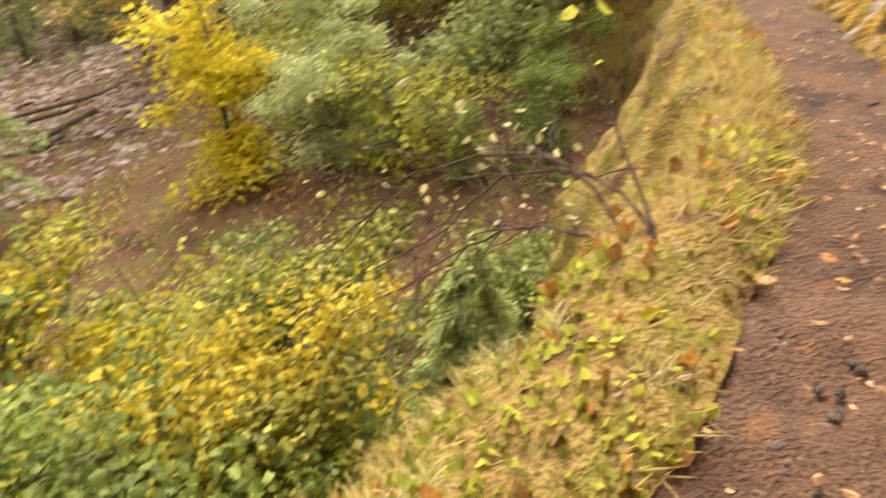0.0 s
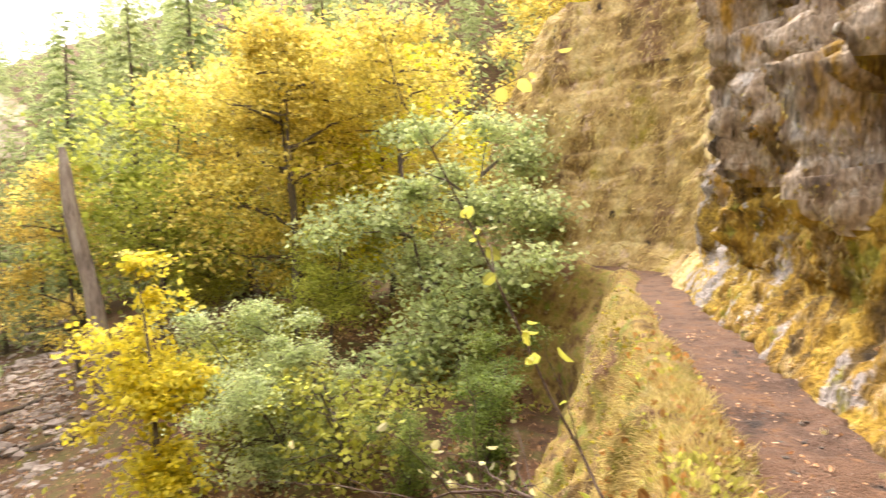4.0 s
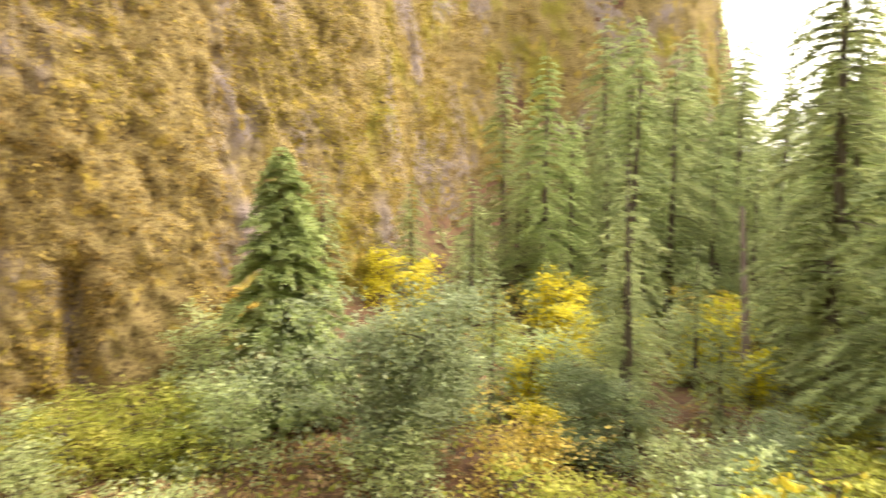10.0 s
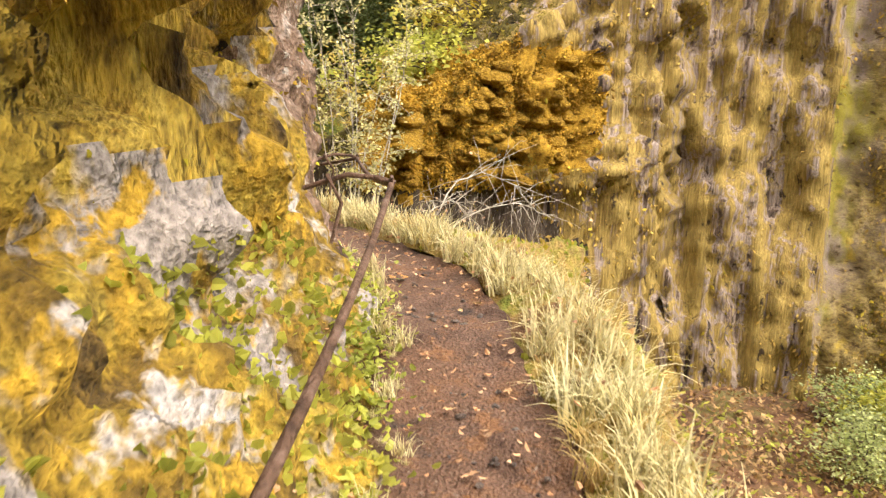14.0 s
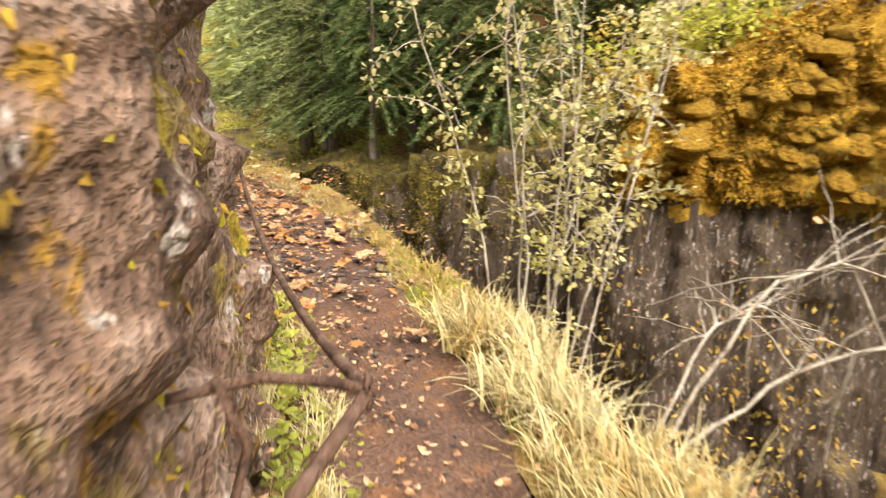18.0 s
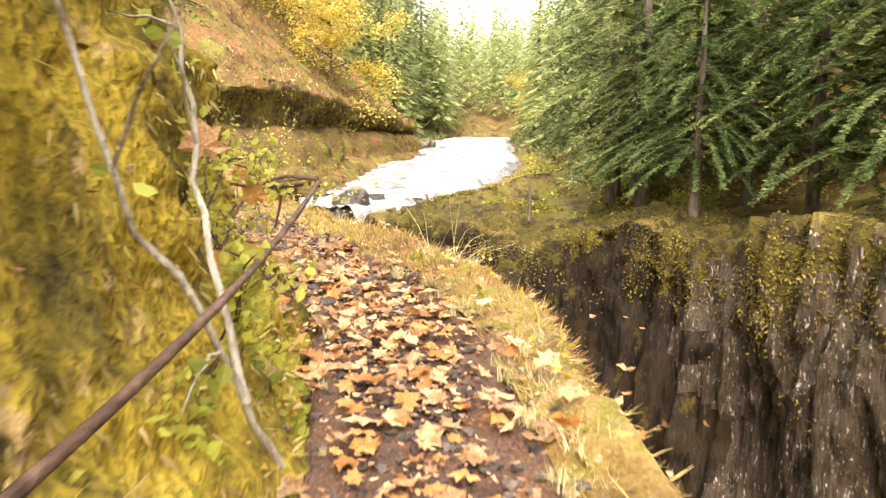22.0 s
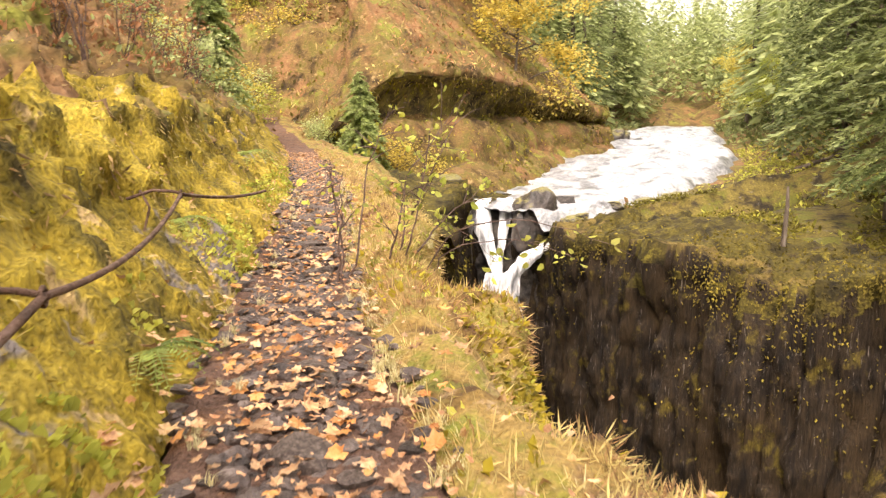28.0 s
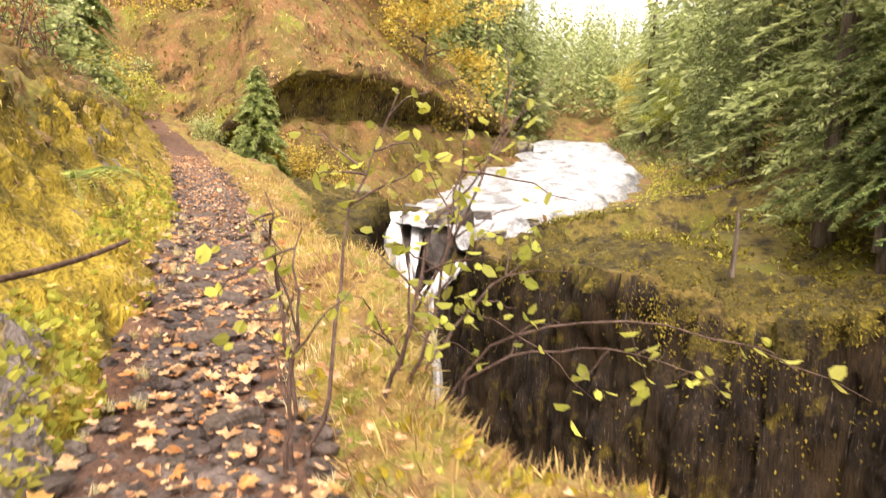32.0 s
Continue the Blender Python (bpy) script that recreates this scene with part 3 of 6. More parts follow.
amt = amt + .55 * smooth(1.95, 2.5, hz) * smooth(6, 4, hz) * (smooth(.2, 1.0, tc_[:, 1]) * smooth(2.7, 2.3, tc_[:, 1]))[:, None]
amt = amt + drip_zone * (.34 * drip ** 2.5 - .1 - .6 * smooth(.14, .48, fbm(f * (3.2, 3.2, 1.1) + 11, 2, 45)).reshape(sh) * smooth(6, 3.5, hz))
# dark hollows in the rock: x, y, z, radius, depth
for hx, hy, hz_, hr, hd in ((3.42, 3.08, 1.85, .26, .75), (2.0, 2.32, 1.8, .3, .7), (2.6, 2.6, 2.3, .25, .6), (.6, 1.4, 1.9, .3, .6), (-3.7, -1.8, 1.9, .3, .7), (-4.4, -2.4, 1.75, .35, .8), (-5.4, -3.4, 2.1, .4, .9), (-6.4, -4.6, 1.9, .35, .8), (5.2, 7.2, 2.1, .22, .5), (6.0, 9.6, 2.2, .2, .5)):
    sc_ = float(TRAIL.near([hx], [hy])[1][0])
    amt = amt - hd * np.exp(-((st - sc_)[:, None] / hr) ** 2 - ((P[..., 2] - hz_) / (hr * .7)) ** 2)
P = push(P, amt)
wall = new("wall_cliff", make_mesh("wall_cliff", P.reshape(-1, 3), grid_faces(*sh)))
for mt in (M_TAN, M_WALL, M_WALLS, M_WALL, M_BARE, M_WALLN, M_SLOPE, M_DRIP, M_PALEROCK):
    wall.data.materials.append(mt)
mid = (P[:-1, :-1] + P[1:, 1:]).reshape(-1, 3) / 2
zone_y = np.repeat(tc_[:-1, 1], sh[1] - 1) + .35 * fbm(mid * (1.3, 1.3, .8), 3, 39)
hill_ = (np.repeat(tc_[:-1, 1], sh[1] - 1) > 11.5) & (mid[:, 2] - np.repeat(tc_[:-1, 2], sh[1] - 1) > np.repeat(np.minimum(tc_[:-1, 4], 2.2), sh[1] - 1) * 1.05 + .5 * fbm(mid * .9, 3, 46))
rock_ = (zone_y > -8.2) & (zone_y < -3.7) & (mid[:, 2] > 1.5 + .8 * fbm(mid * .8, 2, 47))
idx_ = np.digitize(zone_y, [-10.8, -7, -.2, 2.5, 4.9])
wall.data.polygons.foreach_set("material_index", np.where(hill_, 6, np.where(rock_, 8, np.where((zone_y > -7.4) & (zone_y < 2.75) & (mid[:, 2] > 1.7 + .5 * fbm(mid * 1.2, 2, 49)), 7, idx_))).astype(np.int32))
tagged(wall, "cliff of golden moss over dark and pale grey rock", "cliff", kind="structure")
W_ST, W_P = st, P

# outer bank, from the trail's edge down into the gorge
nb = 60
t = np.linspace(0, 1, nb)
far = smooth(27, 35, tc_[:, 1])[:, None]
o1 = RIGHT[:, None] - t[None] * (5.5 + 3 * far)
d = RIGHT[:, None] - o1
lip = np.interp(tc_[:, 1], [-1.5, -.5, 1.4, 2.6, 3.4, 5, 8, 10, 11.5, 12.5, 14, 17, 23, 28], [.36, .5, .5, .8, .65, .3, .3, .36, .55, .7, .6, .6, .6, .3])[:, None] + .2 * vnoise(np.stack([st * .5, 0 * st, 0 * st], -1), 8)[:, None]
TERRACE = np.interp(tc_[:, 1], [11.5, 13, 16, 18], [0, .75, .75, 0])[:, None]
hz = .1 * np.sin(np.clip(d / .6, 0, 1) * np.pi) * (1 - .5 * far) - .85 * np.clip(d - lip, 0, TERRACE) - np.clip(d - lip - TERRACE, 0, None) ** 1.15 * (np.interp(tc_[:, 1], [2, 5], [2.6, 5])[:, None] * (1 - far) + .45 * far)
hz = hz + (.1 * smooth(15, 16.6, tc_[:, 1]) * smooth(22, 19, tc_[:, 1]))[:, None] * np.sin(np.clip(d / 1.6, 0, 1) * np.pi)
P = sweep(TRAIL, st, o1, hz, 0)
f = P.reshape(-1, 3)
sh = P.shape[:2]
grow = np.clip(d / .8, 0, 1)
amt = (.3 * fbm(f * .8, 3, 41).reshape(sh) + .12 * fbm(f * 3, 3, 42).reshape(sh)) * grow + .03 * fbm(f * 9, 2, 43).reshape(sh)
P = push(P, amt)
P[..., 2] -= 7 * np.clip(P[..., 0] - 6.5, 0, None) * smooth(22.5, 25.5, P[..., 1])
P[..., 2] = np.maximum(P[..., 2], -13)
bank = new("bank", make_mesh("bank", P.reshape(-1, 3), grid_faces(*sh), M_BANKMOSS))
tagged(bank, "steep bank of golden moss, dry grass and fallen leaves", "bank", kind="structure")
B_P = P

# far wall of the gorge
E_N = float(EAST.near([27.5], [5])[1][0])
se_ = np.r_[np.arange(60, E_N - 60, .5), np.arange(E_N - 60, E_N, .26), np.arange(E_N, EAST.s[-1], .15)]
ec, en = EAST.at(se_)
nv = 100
v = np.linspace(0, 1, nv)
topz = ec[:, 2] + (.35 + .3 * smooth(10, 16, ec[:, 1])) * vnoise(np.stack([se_ * .3, 0 * se_, 0 * se_], -1), 51)
low = -9.5 - 4 * smooth(4, 20, ec[:, 1])
hz = low[:, None] + (topz - low)[:, None] * np.minimum(v / .88, 1)[None]
lean = np.where(ec[:, 1] < 6, .10, .02)[:, None]
back = np.clip(v - .88, 0, 1)[None] / .12
off = .2 - (hz - low[:, None]) * lean - back ** 1.3 * 3.0 + 0 * hz
hz = hz + back * .5
c0, nr = EAST.at(se_)
P = np.empty((len(se_), nv, 3))
P[..., :2] = c0[:, None, :2] + nr[:, None, :] * off[..., None]
P[..., 2] = hz
f = P.reshape(-1, 3)
sh = P.shape[:2]
rib = (1 - np.abs(fbm(f * (1.1, 1.1, .12), 3, 62))).reshape(sh) ** 2
step = np.floor(fbm(f * (.5, .5, .5), 2, 64) * 3).reshape(sh) / 3
cols_ = smooth(-.7, -.1, P[..., 1]) * smooth(8.5, 6.5, P[..., 1])
face = smooth(.1, -.6, P[..., 1])
slot = smooth(9, 13, P[..., 1])
amt = .9 * fbm(f * (.25, .25, .1), 3, 61).reshape(sh) * (1 - .5 * face) + (.55 * rib) * (1 - .6 * face) + .5 * step * (1 - .75 * slot - .6 * face) + .22 * fbm(f * (3, 3, 1.4), 3, 63).reshape(sh) * (1 - .3 * slot) + .2 * (1 - np.abs(fbm(f * (3.4, 3.4, .35), 3, 65))).reshape(sh) ** 2
amt = amt + cols_ * (1.0 + .55 * (1 - np.abs(fbm(f * (.9, .9, .03), 2, 70))).reshape(sh) ** 2 + .2 * np.abs(fbm(f * (3, 3, 3), 2, 71)).reshape(sh)) + face * (.16 * np.abs(fbm(f * (1.6, 1.6, 2.6), 3, 72)).reshape(sh)) + slot * .3 * (1 - np.abs(fbm(f * (2.2, 2.2, .16), 3, 73))).reshape(sh) ** 2
zone = smooth(5, 7, P[..., 1]) * smooth(13.5, 11.5, P[..., 1]) * smooth(-1, 0, P[..., 2]) * (P[..., 0] < 27)
amt = amt + zone * (.75 * np.abs(fbm(f * (1.3, 1.3, 1.5), 2, 66)).reshape(sh) + .2)
amt = amt - 1.3 * np.exp(-((P[..., 1] + 4.4) / .5) ** 2) * smooth(-1.6, -3.6, P[..., 2]) * (P[..., 0] > 24)
P = push(P, -amt * np.where(back > 0, .35, 1))
east_wall = new("wall_gorge", make_mesh("wall_gorge", P.reshape(-1, 3), grid_faces(*sh)))
east_wall.data.materials.append(M_EAST)
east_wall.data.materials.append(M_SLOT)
M_CUSHION = material("orange_moss", [(.17, .092, .01), (.34, .195, .02), (.46, .29, .038)], 5, .98, 1.0, fine=30, spread=.5)
east_wall.data.materials.append(M_CUSHION)
M_BROW = material("brow_moss", [(.014, .011, .004), (.04, .031, .007), (.08, .064, .011), (.035, .024, .01)], 1.6, .98, 1.0, fine=14, spread=.5, layers=(((.14, .115, .017), 2.2, .57, .66, 1), ((.02, .013, .007), 1.3, .6, .67, .6)))
east_wall.data.materials.append(M_BROW)
east_wall.data.materials.append(M_FACE)
east_wall.data.materials.append(M_SPECK)
mid = (P[:-1, :-1] + P[1:, 1:]).reshape(-1, 3) / 2
zone_y = mid[:, 1] + 1.6 * fbm(mid * (.6, .6, .25), 3, 67) - .5 * np.clip(mid[:, 2], -3, 4)
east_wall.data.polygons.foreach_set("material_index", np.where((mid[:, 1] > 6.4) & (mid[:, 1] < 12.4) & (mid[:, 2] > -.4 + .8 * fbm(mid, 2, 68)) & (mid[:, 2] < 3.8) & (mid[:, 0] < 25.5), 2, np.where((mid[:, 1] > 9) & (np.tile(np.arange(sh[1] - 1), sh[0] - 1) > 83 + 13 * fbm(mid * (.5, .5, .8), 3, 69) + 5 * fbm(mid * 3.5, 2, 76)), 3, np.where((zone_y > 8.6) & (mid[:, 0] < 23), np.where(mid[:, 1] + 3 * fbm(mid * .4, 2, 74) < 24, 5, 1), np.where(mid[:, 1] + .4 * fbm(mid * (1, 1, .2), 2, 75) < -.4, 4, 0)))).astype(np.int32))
tagged(east_wall, "columnar gorge wall, golden moss giving way to near-black basalt", "cliff", kind="structure")
E_P = P


# ---- plants ----
RNG = np.random.default_rng(7)


def blades(base, along, side, length, width, fold=.15, full=False):
    """Folded leaf quads: rows of base points, tip ways, side ways. full: rounder leaves of two quads."""
    length, width = np.broadcast_to(length, len(base))[:, None], np.broadcast_to(width, len(base))[:, None]
    nrm = np.cross(along, side)
    if full:
        lift = nrm * width * fold
        p = lambda t, w, u: base + along * length * t + side * width * w + lift * u
        v = np.stack([base, p(.28, .46, 1), p(.72, .4, 1), p(1, 0, -.6), p(.72, -.4, 1), p(.28, -.46, 1)], 1)
        i = np.arange(len(base))[:, None] * 6
        return v.reshape(-1, 3), np.concatenate([i + np.array([[0, 1, 2, 3]]), i + np.array([[0, 3, 4, 5]])])
    mid = base + along * length * .5
    v = np.stack([base, mid + side * width * .5 + nrm * width * fold, base + along * length, mid - side * width * .5 + nrm * width * fold], 1)
    i = np.arange(len(base))[:, None] * 4
    return v.reshape(-1, 3), i + np.array([[0, 1, 2, 3]])


def unit(a):
    return a / np.maximum(np.linalg.norm(a, axis=-1, keepdims=True), 1e-9)


def tube(points, radii, sides=6):
    """Verts and quads of a tapered tube through points."""
    p, r = np.asarray(points, float), np.asarray(radii, float)
    t = unit(np.gradient(p, axis=0))
    a = unit(np.cross(t, np.where(np.abs(t[:, 2:3]) > .9, [[1., 0, 0]], [[0, 0, 1.]])))
    b = np.cross(t, a)
    ang = np.arange(sides) * 2 * np.pi / sides
    ring = p[:, None] + r[:, None, None] * (np.cos(ang)[None, :, None] * a[:, None] + np.sin(ang)[None, :, None] * b[:, None])
    n, faces = len(p), []
    for i in range(n - 1):
        for j in range(sides):
            k = (j + 1) % sides
            faces.append((i * sides + j, i * sides + k, (i + 1) * sides + k, (i + 1) * sides + j))
    return ring.reshape(-1, 3), np.array(faces)


def join(pieces):
    vs, fs, n = [], [], 0
    for v, f in pieces:
        vs.append(v)
        fs.append(f + n)
        n += len(v)
    return np.concatenate(vs), np.concatenate(fs)


def conifer_meshes(name, height, spread, seed, needles, whorl=.34, low=.12, density=1.0, droop=.35, fat=1.0, boughs=.15):
    r = np.random.default_rng(seed)
    lean = r.normal(0, .01, 2)
    zz = np.linspace(0, height, 14)
    tp = np.stack([lean[0] * zz + .06 * np.sin(zz * .4 + seed), lean[1] * zz, zz], -1)
    wood = [tube(tp, np.linspace(height * .014 + .05, .012, 14), 7)]
    B, A, S, Ln = [], [], [], []
    z = height * low
    while z < height * .985:
        q = 1 - z / height
        L0 = spread * (q ** .62) * (.55 + .45 * min(1, (z / height - low * .6) * 6))
        for k in range(r.integers(4, 7)):
            if r.random() < .08:
                continue
            az, L = r.uniform(0, 2 * np.pi), max(L0 * r.uniform(.55, 1.15), .12)
            d = np.array([math.cos(az), math.sin(az), 0])
            m = max(3, int(L / .3))
            x = np.linspace(0, 1, m)
            up = r.uniform(.05, .3)
            pts = np.array([lean[0] * z, lean[1] * z, z]) + d * (x * L)[:, None] + np.array([0, 0, 1]) * (up * L * x - (droop + up) * L * x ** 2)[:, None]
            if L > .5 and r.random() < boughs:
                wood.append(tube(pts, np.linspace(.012 + .012 * L, .004, m), 3))
            cnt = int(max(5, L * 38 * density))
            tt = r.uniform(.12, 1, cnt)
            base = np.stack([np.interp(tt, x, pts[:, i]) for i in range(3)], -1)
            sgn = r.choice([-1, 1], cnt)
            side = np.cross(d, [0, 0, 1])
            way = unit(d * r.uniform(.35, 1.1, cnt)[:, None] + side * (sgn * r.uniform(.3, 1.0, cnt))[:, None] + np.stack([r.normal(0, .2, cnt), r.normal(0, .2, cnt), r.normal(-.3, .25, cnt)], -1))
            B.append(base)
            A.append(way)
            S.append(unit(np.cross(way, r.normal(0, .45, (cnt, 3)) + [0, 0, 1])))
            Ln.append(r.uniform(.14, .36, cnt) * (.5 + .5 * min(1, L / 1.2)))
        z += whorl * r.uniform(.7, 1.3)
    B, A, S, Ln = np.concatenate(B), np.concatenate(A), np.concatenate(S), np.concatenate(Ln)
    v, f = blades(B, A, S, Ln * fat, Ln * .27 * fat, .1)
    return make_mesh("trunk", *join(wood), M_BARK), make_mesh("crown", v, f, needles, True)


def broadleaf_meshes(name, height, spread, seed, leaves, leaf=.13, count=6000, bark=None, low=.25, lobes=60, stems=1, narrow=1.0):
    r = np.random.default_rng(seed)
    wood, ends = [], []
    for sidx in range(stems):
        out = r.normal(0, .12 if stems == 1 else .3, 2)
        zz = np.linspace(0, height * .9, 9)
        bend = (zz / height) ** 1.4
        tp = np.stack([out[0] * height * bend + .1 * np.sin(zz + sidx) * height * .05, out[1] * height * bend, zz], -1)
        wood.append(tube(tp, np.linspace(.012 * height + .03, .012, 9) / (1 if stems == 1 else 1.6), 6))
        for k in range(max(6, int(16 / stems))):
            h = r.uniform(low, .95)
            p0 = np.array([np.interp(h * height * .9, zz, tp[:, i]) for i in range(3)])
            az = r.uniform(0, 2 * np.pi)
            L = spread * r.uniform(.5, 1.05) * (1.15 - .75 * abs(h - .45)) * narrow
            d = np.array([math.cos(az), math.sin(az), r.uniform(.15, .7)])
            x = np.linspace(0, 1, 6)[:, None]
            pts = p0 + d * L * x + np.array([0, 0, -.25 * L]) * x ** 2 + r.normal(0, .05 * L, (6, 3)) * x
            wood.append(tube(pts, np.linspace(.008 * height * .6 + .008, .005, 6), 4))
            for q in range(max(2, lobes // (16))):
                ends.append(pts[r.integers(2, 6)] + r.normal(0, .16 * spread, 3))
        ends.append(tp[-1])
    ends = np.array(ends)
    per = max(4, count // len(ends))
    c = np.repeat(ends, per, 0)
    m = len(c)
    g = r.normal(0, 1, (m, 3)) * np.repeat(r.uniform(.5, 1.2, (len(ends), 1)), per, 0) * [.2 * spread, .2 * spread, .11 * spread]
    base = c + g
    base[:, 2] = np.maximum(base[:, 2], height * low * .4)
    way = unit(np.stack([r.normal(0, 1, m), r.normal(0, 1, m), r.normal(-.35, .45, m)], -1))
    side = unit(np.cross(way, r.normal(0, .5, (m, 3)) + [0, 0, 1]))
    Ln = leaf * r.uniform(.6, 1.3, m)
    v, f = blades(base, way, side, Ln, Ln * .8, .12)
    return make_mesh("trunk", *join(wood), bark or M_BARK), make_mesh("crown", v, f, leaves, True)


def plant(name, meshes, x, y, z=None, scale=1.0, turn=0.0, label="", category="tree", group="", lean=(0, 0)):
    """A tree or shrub: an empty at its base with its trunk and crown."""
    if z is None:
        z = float(ground_z([x], [y])[0]) - .05
    ob = new(name)
    ob.matrix_basis = pose(x, y, z, lean[0], lean[1], turn) @ Matrix.Diagonal((scale, scale, scale, 1))
    part("trunk", meshes[0], ob)
    part("crown", meshes[1], ob)
    return tagged(ob, label, category, group)


HERO = conifer_meshes("h", 20, 5.4, 100, M_NEEDLE, density=1.9, whorl=.27, fat=1.2, boughs=.25, droop=.4)
HERO2 = conifer_meshes("h2", 20, 3.7, 102, M_NEEDLE, density=1.3, whorl=.3, fat=1.2, boughs=.35, droop=.4)
CON = [conifer_meshes("c%d" % i, 20, [4.6, 4.2, 3.7][i], 110 + i, [M_NEEDLE, M_NEEDLE2, M_NEEDLE][i], density=[1.1, 1.1, .95][i], whorl=.42, low=.06, fat=1.25, boughs=.05) for i in range(3)]
CONLOW = [conifer_meshes("l%d" % i, 20, 3.4, 200 + i, [M_NEEDLE, M_NEEDLE2][i], density=.75, whorl=.5, fat=.9, boughs=0) for i in range(2)]
MAPLE_Y = broadleaf_meshes("my", 8.2, 2.2, 301, M_YELLOW, .22, 6000, low=.06, narrow=.6)
MAPLE_O = broadleaf_meshes("mo", 13, 4, 302, M_ORANGE, .21, 9000)
ALDER = broadleaf_meshes("al", 9, 2.1, 303, M_GREEN, .125, 24000, stems=2, low=.12)
LIME = broadleaf_meshes("li", 8, 2.8, 304, M_LIME, .17, 8000)
SHRUB_G = broadleaf_meshes("sg", 2.2, 1.3, 305, M_GREEN, .11, 2600, stems=4, low=.1)
SHRUB_Y = broadleaf_meshes("sy", 2.0, 1.2, 306, M_LIME, .11, 2200, stems=4, low=.1)
SHRUB_O = broadleaf_meshes("so", 2.0, 1.3, 307, M_ORANGE, .11, 2000, stems=4, low=.1)

FIR = dict(label="tall dark green fir with drooping branches", category="conifer", group="firs of the canyon")
# trees that stand out, on the canyon floor south of the trail
plant("fir_tree", HERO, 6.9, -22.9, scale=.78, label="spire-topped grey-green fir on the canyon floor", category="conifer")
plant("fir_tree", HERO2, 10.6, -25.2, scale=1.0, label="tall sparse fir with a dark bare trunk", category="conifer")
YOUNG = conifer_meshes("yo", 10, 2.9, 131, M_NEEDLE2, whorl=.13, low=.02, density=3.2, droop=.4, fat=1.15, boughs=0)
MAPLE_W = broadleaf_meshes("mw", 10, 3.6, 308, M_YELLOW, .27, 6000)
plant("fir_tree", YOUNG, 24.2, -10.9, -8.3, scale=1.07, label="bright green young cedar below the cliff", category="conifer")
plant("fir_tree", CON[1], 36, -46, scale=1.15, **FIR)
for x, y, k in ((43, -51, 1.2), (38, -57, 1.15), (42, -63, 1.2), (34, -59, 1.1), (46, -57, 1.2), (39, -68, 1.2)):
    plant("fir_tree", CON[0], x, y, scale=k, turn=x * 31, **FIR)
plant("maple_tree", MAPLE_Y, -1.7, -19.6, -6.6, scale=.9, label="slim maple in bright yellow autumn leaf", category="tree")
plant("maple_tree", MAPLE_O, -8.2, -29.6, scale=1.15, label="broad maple with amber autumn leaves", category="tree")
plant("maple_tree", MAPLE_O, -12.5, -27.5, scale=1.0, turn=120, label="broad maple with amber autumn leaves", category="tree")
plant("maple_tree", MAPLE_W, -14.5, -33, scale=1.45, label="tall maple in clear yellow leaf on the slope", category="tree")
plant("maple_tree", MAPLE_O, .4, -38, scale=.85, turn=50, label="amber maple behind the leaning snag", category="tree")
plant("lime_maple_tree", LIME, -3.2, -36, scale=1.7, label="maple turning from green to yellow", category="tree")
plant("alder_tree", ALDER, -9.4, -18.3, -8.2, scale=1.5, label="leafy green alder below the trail", category="tree")
plant("alder_tree", ALDER, -5.0, -16.6, -6.6, scale=.68, turn=100, label="spreading green alder on the slope", category="tree")
ALDER_W = broadleaf_meshes("aw", 6, 3.0, 309, M_GREYGREEN, .14, 21000, stems=3, low=.05, lobes=130)
plant("alder_tree", ALDER_W, 18.4, -11.4, -8.4, scale=1.0, turn=40, label="rounded grey-green shrub tree on the canyon floor", category="tree")
plant("alder_tree", ALDER_W, 14.2, -17, scale=.55, turn=190, label="rounded grey-green shrub tree on the canyon floor", category="tree")
plant("alder_tree", ALDER_W, 9.5, -17.5, scale=.5, turn=90, label="rounded grey-green shrub tree on the canyon floor", category="tree")
M_THICK = [material("shaded_maple_leaves", [(.1, .15, .03), (.2, .26, .055), (.32, .38, .09)], .9, .55, 0, fine=8, spread=.2, leaf=.4, jitter=.45),
           material("turning_maple_leaves", [(.18, .2, .025), (.3, .3, .04), (.42, .4, .07)], .9, .55, 0, fine=8, spread=.2, leaf=.4, jitter=.45),
           material("golden_maple_leaves", [(.34, .28, .015), (.48, .4, .03), (.6, .5, .06)], .9, .55, 0, fine=8, spread=.2, leaf=.45, jitter=.4)]
THICK = [broadleaf_meshes("tk%d" % i, 5, 1.5, 320 + i, M_THICK[i], .14, 5200, stems=3, low=.1, lobes=110) for i in range(3)]
for x, y, k in ((-7.8, -13.2, 1.2), (-6.2, -13.8, 1.0), (-8.9, -15, 1.3)):
    plant("shrub", THICK[0], x, y, scale=k * .42, turn=x * 70, label="dark green leafy shrub on the slope below the trail", category="shrub", group="shrubs on the slope")
for x, y, k in ((23.5, -3.5, 1.3), (25.5, -5.5, 1.4), (24.5, -7.2, 1.2), (22.3, -6, 1.2), (26.5, -3, 1.1)):
    plant("shrub", SHRUB_Y, x, y, scale=k, turn=x * 70, label="bright yellow-green bush at the cliff foot", category="shrub", group="bushes at the cliff foot")
for x, y, k, mm in ((-.3, -7.5, 1.1, SHRUB_Y), (1.3, -6.6, 1.0, SHRUB_G), (.8, -9, 1.3, SHRUB_Y), (-1.3, -8.8, 1.0, SHRUB_Y), (2.6, -8, 1.2, SHRUB_G), (1.6, -11, 1.4, SHRUB_Y)):
    plant("shrub", mm, x, y, scale=k, turn=x * 70, label="yellowing leafy shrub below the trail", category="shrub", group="shrubs below the trail")
